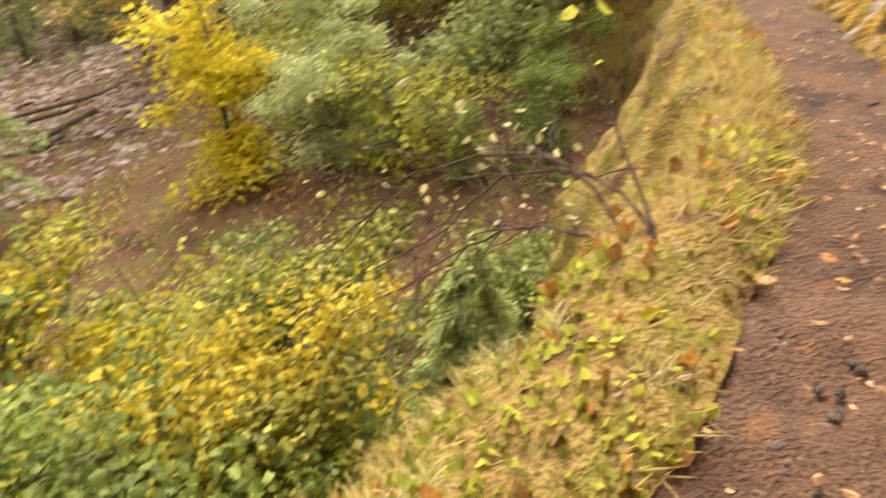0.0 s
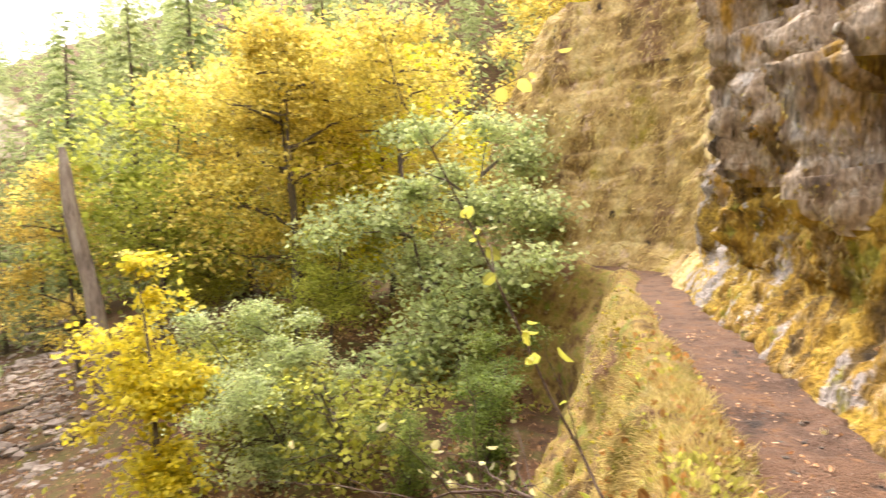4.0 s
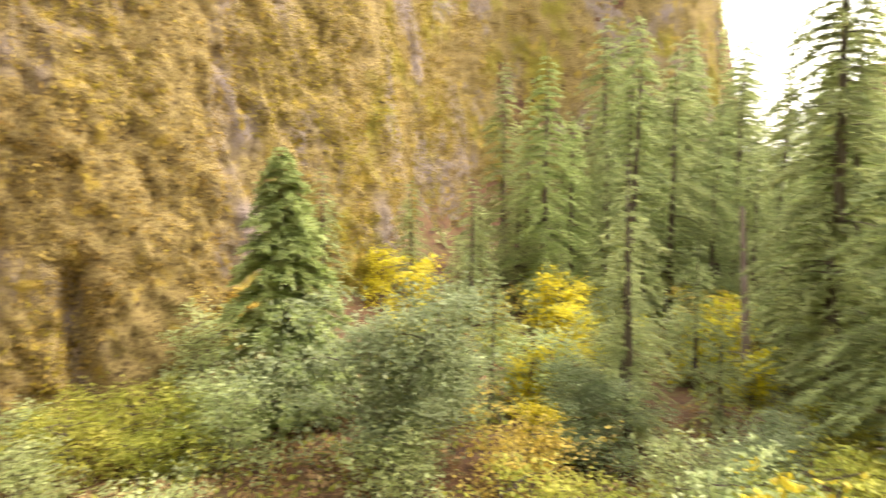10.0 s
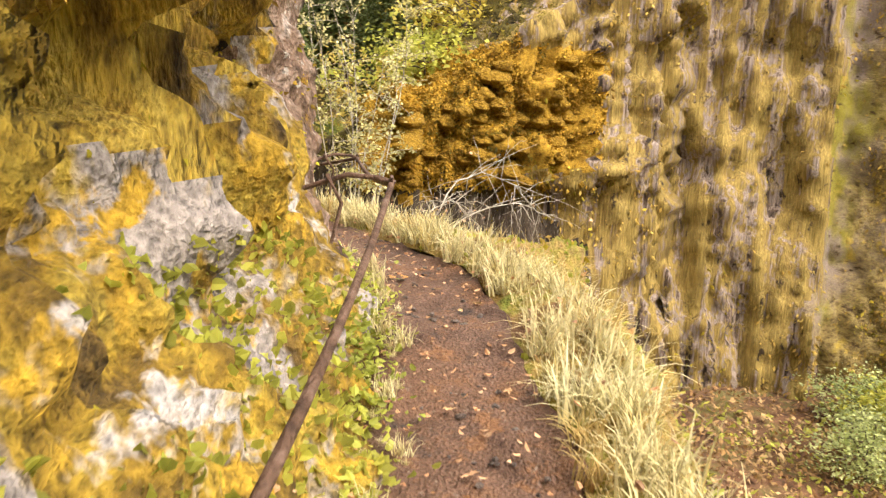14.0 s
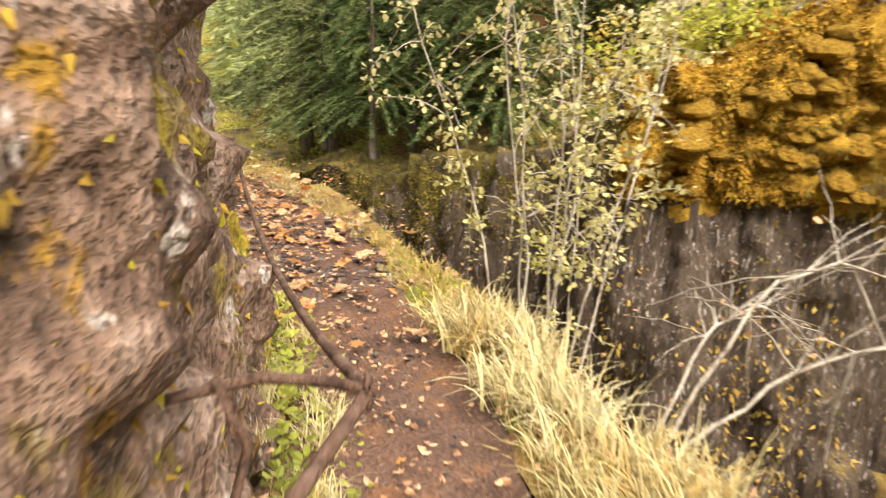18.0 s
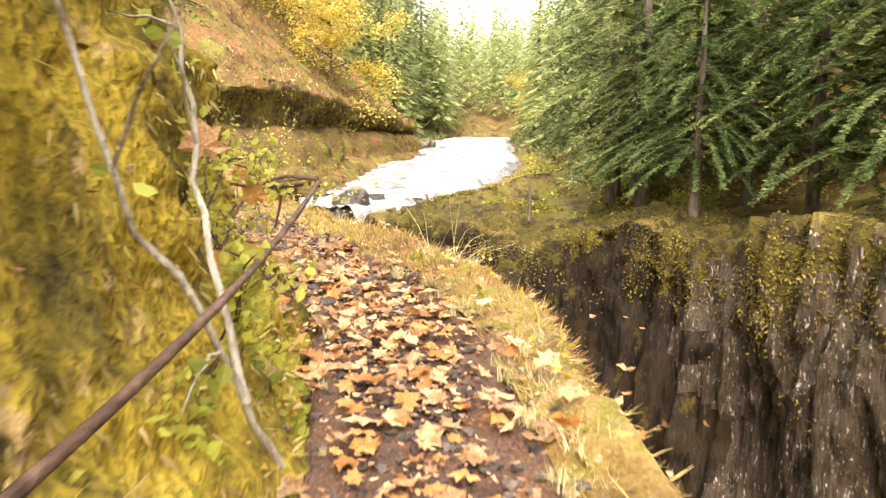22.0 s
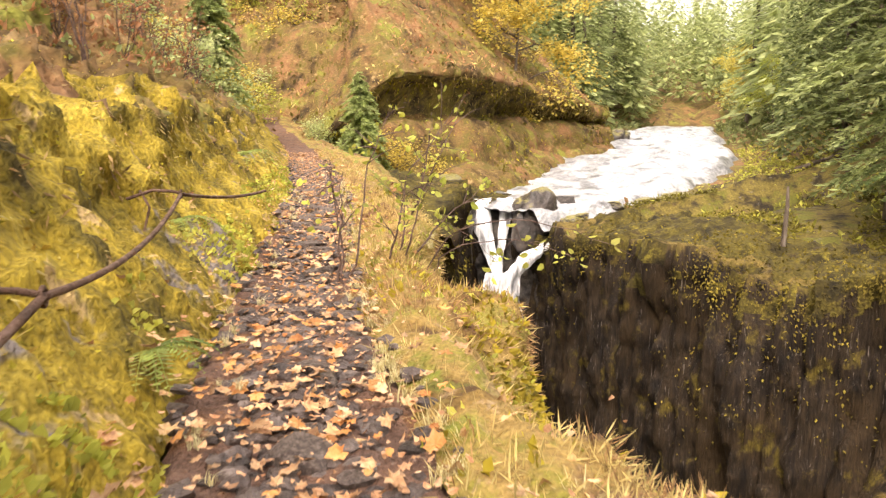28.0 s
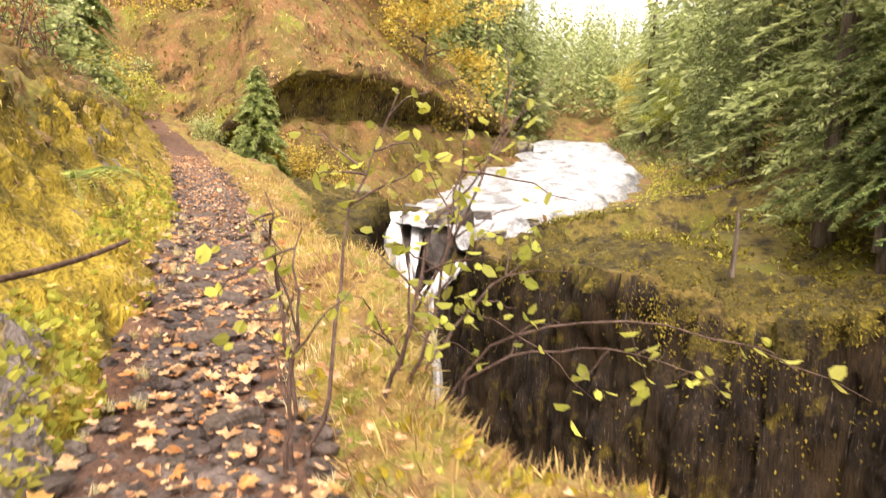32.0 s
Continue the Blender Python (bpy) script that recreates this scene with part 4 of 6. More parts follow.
for x, y, k, i in ((1.0, -7.2, .95, 0), (2.0, -6.6, .9, 1), (3.0, -7.8, 1.0, 0), (.3, -6.3, .85, 1), (-.4, -7.6, .85, 2), (1.3, -5.6, .8, 0), (-.2, -9.4, .9, 1), (3.7, -6.6, .9, 2), (2.4, -9.2, 1.0, 2), (-1.2, -6.0, .65, 0), (-2.2, -6.2, .6, 1), (-1.6, -8.6, .7, 0), (-4.6, -8.2, .6, 0)):
    plant("young_maple", THICK[i], x, y, scale=k, turn=x * 70, label=["bushy young maple in green leaf below the trail", "bushy young maple in yellow-green leaf below the trail", "bushy young maple in yellow leaf below the trail"][i], category="tree", group="young maples below the trail")
plant("fir_tree", YOUNG, -3.1, -6.6, scale=.42, label="tiny dark fir on the slope below the trail", category="conifer")
plant("maple_tree", MAPLE_W, 21.4, -23.8, -9, scale=.42, label="small golden-yellow maple among firs", category="tree")


def scatter(n, x0, x1, y0, y1, accept, seed):
    r = np.random.default_rng(seed)
    out = []
    k = 0
    while len(out) < n and k < 20:
        x, y = r.uniform(x0, x1, 600), r.uniform(y0, y1, 600)
        z = ground_z(x, y)
        for i in np.flatnonzero(accept(x, y, z)):
            if len(out) < n and all((x[i] - q[0]) ** 2 + (y[i] - q[1]) ** 2 > 6 for q in out):
                out.append((x[i], y[i], z[i], r.uniform(.7, 1.2), r.uniform(0, 360), r.random()))
        k += 1
    return out

M_COBBLE = material("cobble", [(.17, .12, .1), (.3, .235, .205), (.42, .35, .31)], 2, .9, .3, fine=12, spread=.2, jitter=.35)
M_CEDAR = material("cedar_sprays", [(.055, .088, .027), (.118, .165, .053), (.25, .3, .1)], .8, .7, 0, fine=6, spread=.25, leaf=.35, jitter=.45)
CEDAR = conifer_meshes("ce", 10, 4.6, 120, M_CEDAR, whorl=.2, low=.2, density=5.2, droop=.34, fat=.5, boughs=.15)

# conifers on the far shelf of the gorge
for x, y, k, sc in ((19.9, 26.6, 0, 1.0), (21.8, 20.6, 1, 1.05), (21, 32.6, 0, .8), (22.6, 24.4, 0, 1.2), (24.6, 30, 0, 1.3)):
    plant("cedar_tree", CEDAR, x, y, max(float(ground_z([x], [y])[0]), -1.1) - .1, scale=sc, turn=x * 50, label="drooping dark green cedar on the mossy gorge shelf", category="conifer", group="cedars of the shelf")
plant("fir_tree", CON[2], 21.9, 36, scale=1.2, turn=30, label="tall fir with a bare reddish trunk above the gorge", category="conifer")
plant("fir_tree", CON[2], 25.5, 42, scale=1.1, turn=80, label="tall fir with a bare trunk above the creek", category="conifer")
plant("maple_tree", MAPLE_O, 11, 63, scale=1.15, label="pale yellow maple above the creek bank", category="tree")
plant("fir_tree", YOUNG, 2.3, 44.5, scale=.6, label="young bright green fir beside the trail", category="conifer")
plant("fir_tree", YOUNG, -1.8, 37, scale=.5, turn=70, label="young bright green fir beside the trail", category="conifer")


def clear(x, y):
    return (np.abs(TRAIL.near(x, y)[0]) > 4) & ((creek_gap(x, y) > 3) | (y < 42))


for x, y, k, mm in ((20.2, 13.6, 1.5, SHRUB_O), (21.4, 12.2, 1.7, SHRUB_Y), (22.6, 14.6, 1.9, SHRUB_O), (23.6, 11.6, 1.8, SHRUB_O), (21.2, 15.8, 1.5, SHRUB_Y), (24.6, 13.4, 2.2, SHRUB_Y), (25.8, 10.6, 2.0, SHRUB_O), (20.6, 18, 1.2, SHRUB_O)):
    plant("shrub", mm, x, y, scale=k, turn=x * 90, label="golden autumn shrub on the shelf above the gorge", category="shrub", group="shrubs of the gorge shelf")
plant("maple_tree", MAPLE_O, 27, 14, scale=.75, turn=20, label="amber maple on the shelf above the gorge", category="tree")
plant("maple_tree", MAPLE_O, 30.5, 9, scale=.8, turn=200, label="amber maple on the shelf above the gorge", category="tree")
# woods
M_FIRSHADE = material("shaded_fir_needles", [(.1, .125, .045), (.17, .2, .075), (.27, .3, .11)], .8, .7, 0, fine=6, spread=.25, leaf=.4, jitter=.4)
CONS = [conifer_meshes("cs%d" % i, 20, [4.6, 4.0][i], 140 + i, M_FIRSHADE, density=.9, whorl=.4, fat=1.0, boughs=.1) for i in range(2)]
east_ok = lambda x, y, z: (z > -2.5) & clear(x, y) & (-EAST.near(x, y)[0] > 4)
for x, y, z, sc, tu, q in scatter(34, 20, 75, 8, 75, east_ok, 1):
    plant("fir_tree", CONS[int(q * 2)] if x < 45 else CONLOW[int(q * 2)], x, y, z - .1, sc * 1.1, tu, **FIR)
# tall firs past the end of the undercut bank
for i, (x, y) in enumerate(((19.5, 90), (22.5, 97), (18.0, 101), (25.5, 108), (21.0, 112), (30.0, 118), (26.0, 124))):
    plant("fir_tree", CONS[i % 2], x, y, None, 1.15 + .12 * (i % 3), i * 67, **FIR)
north_ok = lambda x, y, z: ~((x > 10) & (x < 25) & (y < 80)) & clear(x, y) & (creek_gap(x, y) > 3)
for x, y, z, sc, tu, q in scatter(42, -20, 80, 58, 120, north_ok, 2):
    plant("fir_tree", CON[int(q * 3)] if y < 82 else CONLOW[int(q * 2)], x, y, z - .1, sc * 1.2, tu, **FIR)


def far_woods(name, n, x0, x1, y0, y1, keep, seed, tall, label, mat, m=220, big=.5):
    """Distant firs joined into one mesh: a trunk and tiers of drooping sprays each."""
    r = np.random.default_rng(seed)
    ang, dist = np.radians(r.uniform(x0, x1, n * 4)), r.uniform(y0, y1, n * 4)
    x, y = 4 - np.sin(ang) * dist, np.cos(ang) * dist
    z = ground_z(x, y)
    ok = keep(x, y, z)
    x, y, z = x[ok][:n], y[ok][:n], z[ok][:n]
    n = len(x)
    H = tall * r.uniform(.6, 1.25, n)
    h = np.tile(np.linspace(.12, .98, m), (n, 1)) + r.uniform(-.02, .02, (n, m))
    az = r.uniform(0, 2 * np.pi, (n, m))
    R = (H * .17)[:, None] * (1 - h) ** .7 * r.uniform(.6, 1.2, (n, m)) + .25
    base = np.stack([x[:, None] + 0 * h, y[:, None] + 0 * h, z[:, None] + h * H[:, None]], -1).reshape(-1, 3)
    way = unit(np.stack([np.cos(az), np.sin(az), r.uniform(-.8, -.1, (n, m))], -1).reshape(-1, 3))
    side = unit(np.cross(way, [0, 0, 1.0]) + r.normal(0, .2, way.shape))
    R = R.ravel()
    v, f = blades(base + way * (R * r.uniform(.05, .6, len(R)))[:, None], way, side, R * big, R * big * .42 + .06, .12)
    tagged(new(name, make_mesh(name, v, f, mat, True)), label, "forest", kind="stuff")


far_woods("far_woods", 300, -70, 20, 75, 430, lambda x, y, z: (creek_gap(x, y) > 2.2), 405, 19, "dark firs on the valley slopes", M_NEEDLE, 480, .28)
far_woods("far_woods", 680, -32, 2, 72, 330, lambda x, y, z: ((creek_gap(x, y) > 2.2) | (y > 118)), 401, 22, "dense dark firs on the far valley slopes", M_NEEDLE)
far_woods("far_woods", 130, -75, -22, 26, 75, lambda x, y, z: (-EAST.near(x, y)[0] > 8) & (z > -2.5) & (creek_gap(x, y) > 2.2), 406, 14, "green firs on the slope beyond the gorge", M_FIRSHADE, 850, .22)
far_woods("far_woods", 150, 4, 60, 46, 120, lambda x, y, z: TRAIL.near(x, y)[0] > 9, 402, 15, "green firs on the hillside above the trail", M_NEEDLE2, 420, .3)
far_woods("far_woods", 560, -225, -140, 46, 240, lambda x, y, z: (np.abs(TRAIL.near(x, y)[0]) > 6) & ~((np.arctan2(x, -y) > .08) & (np.arctan2(x, -y) < .31) & (y < -52) & (y > -101)) & ((z > -6.5) | (y < -52)), 403, 18, "hazy firs on the far canyon ridge", M_NEEDLE)
for x, y, z, sc, tu, q in scatter(16, 4, 70, 56, 120, north_ok, 3):
    plant("maple_tree", [LIME, MAPLE_O, MAPLE_O][int(q * 3)], x, y, z - .1, sc, tu, label="autumn maple on the wooded creek bank", category="tree", group="maples of the creek")
south_ok = lambda x, y, z: clear(x, y) & ~((-4 < x) & (x < 12) & (y > -58) & (x < 9 + (y + 40) * -.25))
for x, y, z, sc, tu, q in scatter(36, 9, 42, -64, -26, south_ok, 4):
    plant("fir_tree", CON[int(q * 3)], x, y, z - .1, sc * .8, tu, **FIR)
for x, y, k in ((-6.5, -46, 1.1), (-10, -51, 1.2), (-3.5, -54, 1.15), (-13, -45, 1.0), (.5, -60, 1.2), (-17, -52, 1.2), (-8, -60, 1.3), (2.5, -51, .55), (5, -55, .62), (7.6, -50, .5), (10.2, -54, .6), (4, -62, .7), (8.2, -61, .65), (12, -59, .7), (.6, -57, .6), (9.2, -30.5, .8), (12.4, -31, .9)):
    plant("fir_tree", CON[int(abs(x * 7)) % 3], x, y, scale=k, turn=x * 47, **FIR)
for x, y, z, sc, tu, q in scatter(15, -26, -5, -48, -24, lambda x, y, z: clear(x, y), 6):
    plant("maple_tree", [MAPLE_O, LIME, MAPLE_Y, MAPLE_O][int(q * 4)], x, y, z - .1, sc * .95, tu, label="amber and yellow autumn maple on the slope", category="tree", group="maples of the slope")
for x, y, z, sc, tu, q in scatter(26, 10, 30, -34, 0, lambda x, y, z: clear(x, y) & (z < 2), 7):
    plant("shrub", [SHRUB_G, SHRUB_Y, SHRUB_O, SHRUB_G][int(q * 4)], x, y, z - .1, sc * 1.3, tu, label="leafy autumn shrub on the canyon floor", category="shrub", group="shrubs of the canyon floor")
for x, y, z, sc, tu, q in scatter(11, -13, 10, -30, -13, lambda x, y, z: (np.abs(TRAIL.near(x, y)[0]) > 6.5) & (z < -3) & ~((-2 < x) & (x < 10) & (y < -24)) & ~((-4 < x) & (x < 7)), 8):
    plant("shrub", [SHRUB_G, SHRUB_Y, SHRUB_G, SHRUB_Y][int(q * 4)], x, y, z - .1, sc * 1.4, tu, label="yellowing leafy shrub below the trail", category="shrub", group="shrubs below the trail")
for x, y, z, sc, tu, q in scatter(40, -14, 6, 19, 62, lambda x, y, z: TRAIL.near(x, y)[0] > 2.2, 9):
    plant("shrub", [SHRUB_G, SHRUB_Y, SHRUB_O, SHRUB_O][int(q * 4)], x, y, z + .1, sc * .9, tu, label="autumn shrub on the hillside above the trail", category="shrub", group="shrubs of the hillside")
for x, y, z, sc, tu, q in scatter(14, 11, 40, 28, 60, lambda x, y, z: (z > -2.5) & clear(x, y) & ((x > 24) | (y < 30)) & (creek_gap(x, y) > 2.2), 10):
    plant("shrub", [SHRUB_G, SHRUB_Y, SHRUB_O, SHRUB_O][int(q * 4)], x, y, z - .1, sc * 1.0, tu, label="autumn shrub along the creek", category="shrub", group="shrubs of the creek")
for x, y, z, sc, tu, q in scatter(15, -30, -3, 24, 75, lambda x, y, z: TRAIL.near(x, y)[0] > 6, 12):
    plant("fir_tree", CON[int(q * 3)] if y < 45 else CONLOW[int(q * 2)], x, y, z - .1, sc * .9, tu, **FIR)

# thickets between the firs of the canyon
BUSHFIR = conifer_meshes("bf", 10, 2.7, 133, M_NEEDLE, whorl=.34, low=.02, density=.95, droop=.4, fat=.95, boughs=0)
GOLD = broadleaf_meshes("gd", 3.2, 1.5, 311, M_YELLOW, .2, 1500, stems=3, low=.08)
for x, y, z, sc, tu, q in scatter(42, 11, 40, -50, -15, lambda x, y, z: clear(x, y) & ~((x > 15) & (x < 29) & (y > -16)) & (x > 9 - (y + 40) * .2), 21):
    plant("fir_tree", BUSHFIR, x, y, z - .1, sc * (.55 + .5 * q), tu, label="bushy fir with branches down to the ground", category="conifer", group="bushy firs of the canyon")
for x, y, z, sc, tu, q in scatter(16, 13, 34, -40, -14, lambda x, y, z: clear(x, y) & ~((x > 15) & (x < 29) & (y > -15)), 22):
    plant("maple_tree", GOLD, x, y, z - .1, sc * (.8 + .6 * q), tu, label="small golden maple among the firs", category="tree", group="small golden maples")
for x, y, z, sc, tu, q in scatter(14, 33, 66, -62, -6, lambda x, y, z: (-EAST.near(x, y)[0] > 5) & (-EAST.near(x, y)[0] < 13), 23):
    plant("fir_tree", CON[int(q * 3)], x, y, z - .2, sc * .7, tu, label="fir on the rim of the canyon wall", category="conifer", group="firs of the rim")

# the standing snag
zz = np.linspace(0, 10.6, 12)
sg = tube(np.stack([1.45 * zz / 10.6 + .08 * np.sin(zz), -.7 * zz / 10.6, zz], -1), np.interp(zz, [0, 9.5, 10.6], [.42, .27, .12]) * (1 + .06 * np.sin(zz * 5)), 9)
snag = new("dead_tree", make_mesh("dead_tree", *sg, M_SNAG))
snag.matrix_basis = pose(-.9, -31.7, -6.7)
tagged(snag, "leaning bare grey snag without branches", "dead tree")
sg = tube(np.stack([.9 * zz / 10.6, 0 * zz, zz], -1), np.linspace(.3, .12, 12), 8)
snag = new("dead_tree", make_mesh("dead_tree", *sg, M_SNAG))
snag.matrix_basis = pose(14.6, -27.2, float(ground_z([14.6], [-27.2])[0]) - .2) @ Matrix.Scale(.8, 4)
tagged(snag, "leaning grey snag among firs", "dead tree")


# ---- shaggy cover on rock and ground: joined blades that nobody could count ----
def cover(name, P, count, length, width, mat, seed, keep=None, droop=.8, lift=.02, label="", category="moss"):
    r = np.random.default_rng(seed)
    a, b, c, d = P[:-1, :-1], P[1:, :-1], P[1:, 1:], P[:-1, 1:]
    nn = np.cross(c - a, d - b).reshape(-1, 3)
    area = np.linalg.norm(nn, axis=1)
    ctr = ((a + b + c + d) / 4).reshape(-1, 3)
    wgt = area * (keep(ctr) if keep is not None else 1)
    idx = r.choice(len(area), count, p=wgt / wgt.sum())
    u, v = r.random((count, 1)), r.random((count, 1))
    A, B, C, D = (q.reshape(-1, 3)[idx] for q in (a, b, c, d))
    pos = A * (1 - u) * (1 - v) + B * u * (1 - v) + C * u * v + D * (1 - u) * v
    nrm = unit(nn[idx])
    return pos, nrm, r


def moss(name, P, count, length, mat, seed, keep, sign, droop, wide, label, category="moss", full=False):
    pos, nrm, r = cover(name, P, count, length, wide, mat, seed, keep)
    nrm = nrm * sign
    m = len(pos)
    way = unit(nrm * r.uniform(.3, 1, (m, 1)) + np.array([0, 0, -1]) * droop * r.uniform(.4, 1.2, (m, 1)) + r.normal(0, .35, (m, 3)))
    side = unit(np.cross(way, nrm + r.normal(0, .5, (m, 3))))
    Ln = length * r.uniform(.5, 1.5, m)
    v, f = blades(pos - nrm * .015, way, side, Ln, Ln * wide, .2, full)
    ob = new(name, make_mesh(name, v, f, mat, True))
    return tagged(ob, label, category, kind="stuff")


M_MOSS1 = material("moss_gold", [(.18, .095, .018), (.33, .215, .035), (.45, .34, .06)], 1.3, .95, 0, fine=5, spread=.25, leaf=.25, jitter=.45)
M_MOSS2 = material("moss_green", [(.18, .143, .014), (.345, .277, .026), (.5, .405, .05)], 1.3, .95, 0, fine=5, spread=.25, leaf=.25, jitter=.4)
M_MOSS3 = material("moss_amber", [(.26, .165, .035), (.39, .275, .06), (.49, .38, .095)], .5, .95, 0, fine=2, spread=.3, leaf=.25, jitter=.4)
M_MOSS4 = material("moss_olive", [(.06, .048, .01), (.14, .116, .018), (.24, .2, .03)], .8, .95, 0, fine=4, spread=.3, leaf=.2, jitter=.35)
patch = lambda seed, sc, lo, hi: (lambda q: smooth(lo, hi, fbm(q * (sc, sc, sc * .5), 3, seed)) + .02)
near_w = lambda q: ((q[:, 1] > -13) & (q[:, 1] < 34) & (q[:, 2] < 9)).astype(float)
moss("moss", W_P, 42000, .045, M_MOSS1, 71, lambda q: patch(81, .9, -.05, .3)(q) * near_w(q), 1, 1.1, .5, "shaggy golden moss hanging from the cliff")
moss("moss", W_P, 46000, .042, M_MOSS2, 72, lambda q: patch(82, .8, .0, .35)(q) * near_w(q) * smooth(1, 9, q[:, 1]) + .05 * near_w(q), 1, .9, .5, "yellow-green moss cushions on the rock wall")
moss("dry_grass", B_P, 44000, .095, M_GRASS, 73, lambda q: smooth(-2.5, .2, q[:, 2]) * (.3 + .7 * smooth(-1.5, .5, q[:, 1])) * (q[:, 1] > -14) * (q[:, 1] < 32) * (patch(83, .5, -.3, .2)(q) + .2), -1, .1, .065, "tufts of dry straw-coloured grass along the trail edge", "grass")
moss("moss", B_P, 36000, .06, M_MOSS2, 74, lambda q: patch(84, .7, -.1, .3)(q) * (q[:, 1] > -14) * (q[:, 1] < 34), -1, .4, .55, "green and golden moss on the steep bank")
moss("moss", B_P, 26000, .06, M_MOSS2, 195, lambda q: (q[:, 1] > 13) * (q[:, 1] < 25) * smooth(.9, .2, q[:, 2]) * (q[:, 2] > -2) * patch(196, .5, -.2, .15)(q), -1, .5, .6, "bright moss hump on the outer bank")
moss("moss", W_P, 17000, .095, M_MOSS1, 197, lambda q: (q[:, 1] > -10) * (q[:, 1] < 2.3) * (q[:, 2] > 1.5) * (q[:, 2] < 6) * patch(198, 1.0, -.1, .25)(q), 1, 2.6, .22, "shaggy strands of brown-gold moss hanging from the overhang")
moss("moss", E_P, 60000, .17, M_MOSS3, 75, lambda q: (patch(85, .3, -.4, .25)(q)) * (.2 + .8 * smooth(.4, -1.5, q[:, 1]) + .3 * smooth(6, 8, q[:, 1]) * smooth(1, -1, q[:, 2])) * (q[:, 1] < 15) * (q[:, 1] > -60), -1, 1.2, .45, "golden moss draped over the canyon wall")
moss("moss", E_P, 40000, .17, M_MOSS2, 77, lambda q: (patch(88, .3, -.1, .3)(q)) * (.12 + .88 * smooth(.4, -1.5, q[:, 1])) * (q[:, 1] < 9) * (q[:, 1] > -60), -1, 1.0, .5, "olive moss and small plants on the canyon wall")
moss("moss", E_P, 56000, .1, M_MOSS4, 76, lambda q: (q[:, 1] > 8) * (smooth(-4.2, -1.8, q[:, 2] - .35 * np.clip(20 - q[:, 1], 0, 8)) * patch(86, .4, -.2, .3)(q) + .1 * np.clip(patch(89, .9, .2, .5)(q) - .04, 0, None) * smooth(-9, -4, q[:, 2])), -1, 1.1, .5, "olive moss over the brow of the gorge wall")


def undergrowth(name, count, x0, x1, y0, y1, size, mat, seed, keep, label, category="undergrowth"):
    r = np.random.default_rng(seed)
    x, y = r.uniform(x0, x1, count * 3), r.uniform(y0, y1, count * 3)
    z = ground_z(x, y)
    q = np.stack([x, y, z], -1)
    ok = r.random(len(x)) < keep(q)
    q = q[ok][:count]
    m = len(q)
    way = unit(np.stack([r.normal(0, 1, m), r.normal(0, 1, m), r.uniform(.0, 1.2, m)], -1))
    side = unit(np.cross(way, r.normal(0, .4, (m, 3)) + [0, 0, 1]))
    Ln = size * r.uniform(.5, 1.5, m)
    q[:, 2] += r.uniform(0, 1.5 * size, m)
    v, f = blades(q, way, side, Ln, Ln * .55, .15, size < .15)
    return tagged(new(name, make_mesh(name, v, f, mat, True)), label, category, kind="stuff")


no_bed = lambda q: 1 - ((q[:, 0] > -3) & (q[:, 0] < 11) & (q[:, 1] < -24) & (q[:, 1] > -60)) * .93
undergrowth("undergrowth", 13000, -14, 30, -36, 6, .22, M_LIME, 91, lambda q: (fbm(q * .3, 2, 5) > -.1) * no_bed(q) * (q[:, 2] < 3), "yellow-green undergrowth on the canyon floor")
undergrowth("undergrowth", 16000, -14, 30, -36, 6, .2, M_BRACKEN, 92, lambda q: (fbm(q * .3 + 9, 2, 6) > .0) * no_bed(q), "russet undergrowth and bracken")
undergrowth("undergrowth", 26000, -12, 7, 16, 50, .17, M_RUSSET, 93, lambda q: (fbm(q * .3, 2, 7) > -.3) * (np.abs(TRAIL.near(q[:, 0], q[:, 1])[0]) > 1.0), "russet grass and bracken on the hillside")
undergrowth("undergrowth", 16000, 9, 23, 14, 47, .12, M_MOSS4, 210, lambda q: (fbm(q * .7, 2, 15) > -.1) * (q[:, 2] > -2.7) * (creek_gap(q[:, 0], q[:, 1]) > .3), "olive moss tufts on the rock shelf", "moss")
undergrowth("undergrowth", 24000, 9, 45, 8, 75, .2, M_LIME, 94, lambda q: (.12 + .88 * ((q[:, 0] > 21.5) | (q[:, 1] < 24))) * (fbm(q * .3, 2, 8) > -.3) * (creek_gap(q[:, 0], q[:, 1]) > .4) * (q[:, 2] > -2.6), "mossy undergrowth on the far bank")
undergrowth("undergrowth", 14000, -40, 60, -110, -40, .6, M_GREEN, 95, lambda q: (fbm(q * .15, 2, 9) > -.1) * no_bed(q), "green brush on the far slope")
undergrowth("undergrowth", 14000, -40, 0, -50, -10, .3, M_ORANGE, 96, lambda q: (TRAIL.near(q[:, 0], q[:, 1])[0] > 2) * 1.0, "dry golden brush above the trail")
undergrowth("undergrowth", 14000, -8, 6, -14, -2, .13, M_THICK[0], 97, lambda q: (fbm(q * .5, 2, 12) > -.05) * (TRAIL.near(q[:, 0], q[:, 1])[0] < -1.5), "low green plants on the slope below the trail")
undergrowth("leaf_scatter", 9000, -12, 10, -40, -2, .1, M_LITTER, 98, lambda q: (TRAIL.near(q[:, 0], q[:, 1])[0] < -2) * .8, "fallen leaves over the brown slope", "leaves")
undergrowth("undergrowth", 19000, -12, 15, 40, 74, .26, M_BRACKEN, 99, lambda q: (fbm(q * .3, 2, 13) > -.25) * (creek_gap(q[:, 0], q[:, 1]) > .4) * 1.0, "tan and russet brush on the slope above the falls")
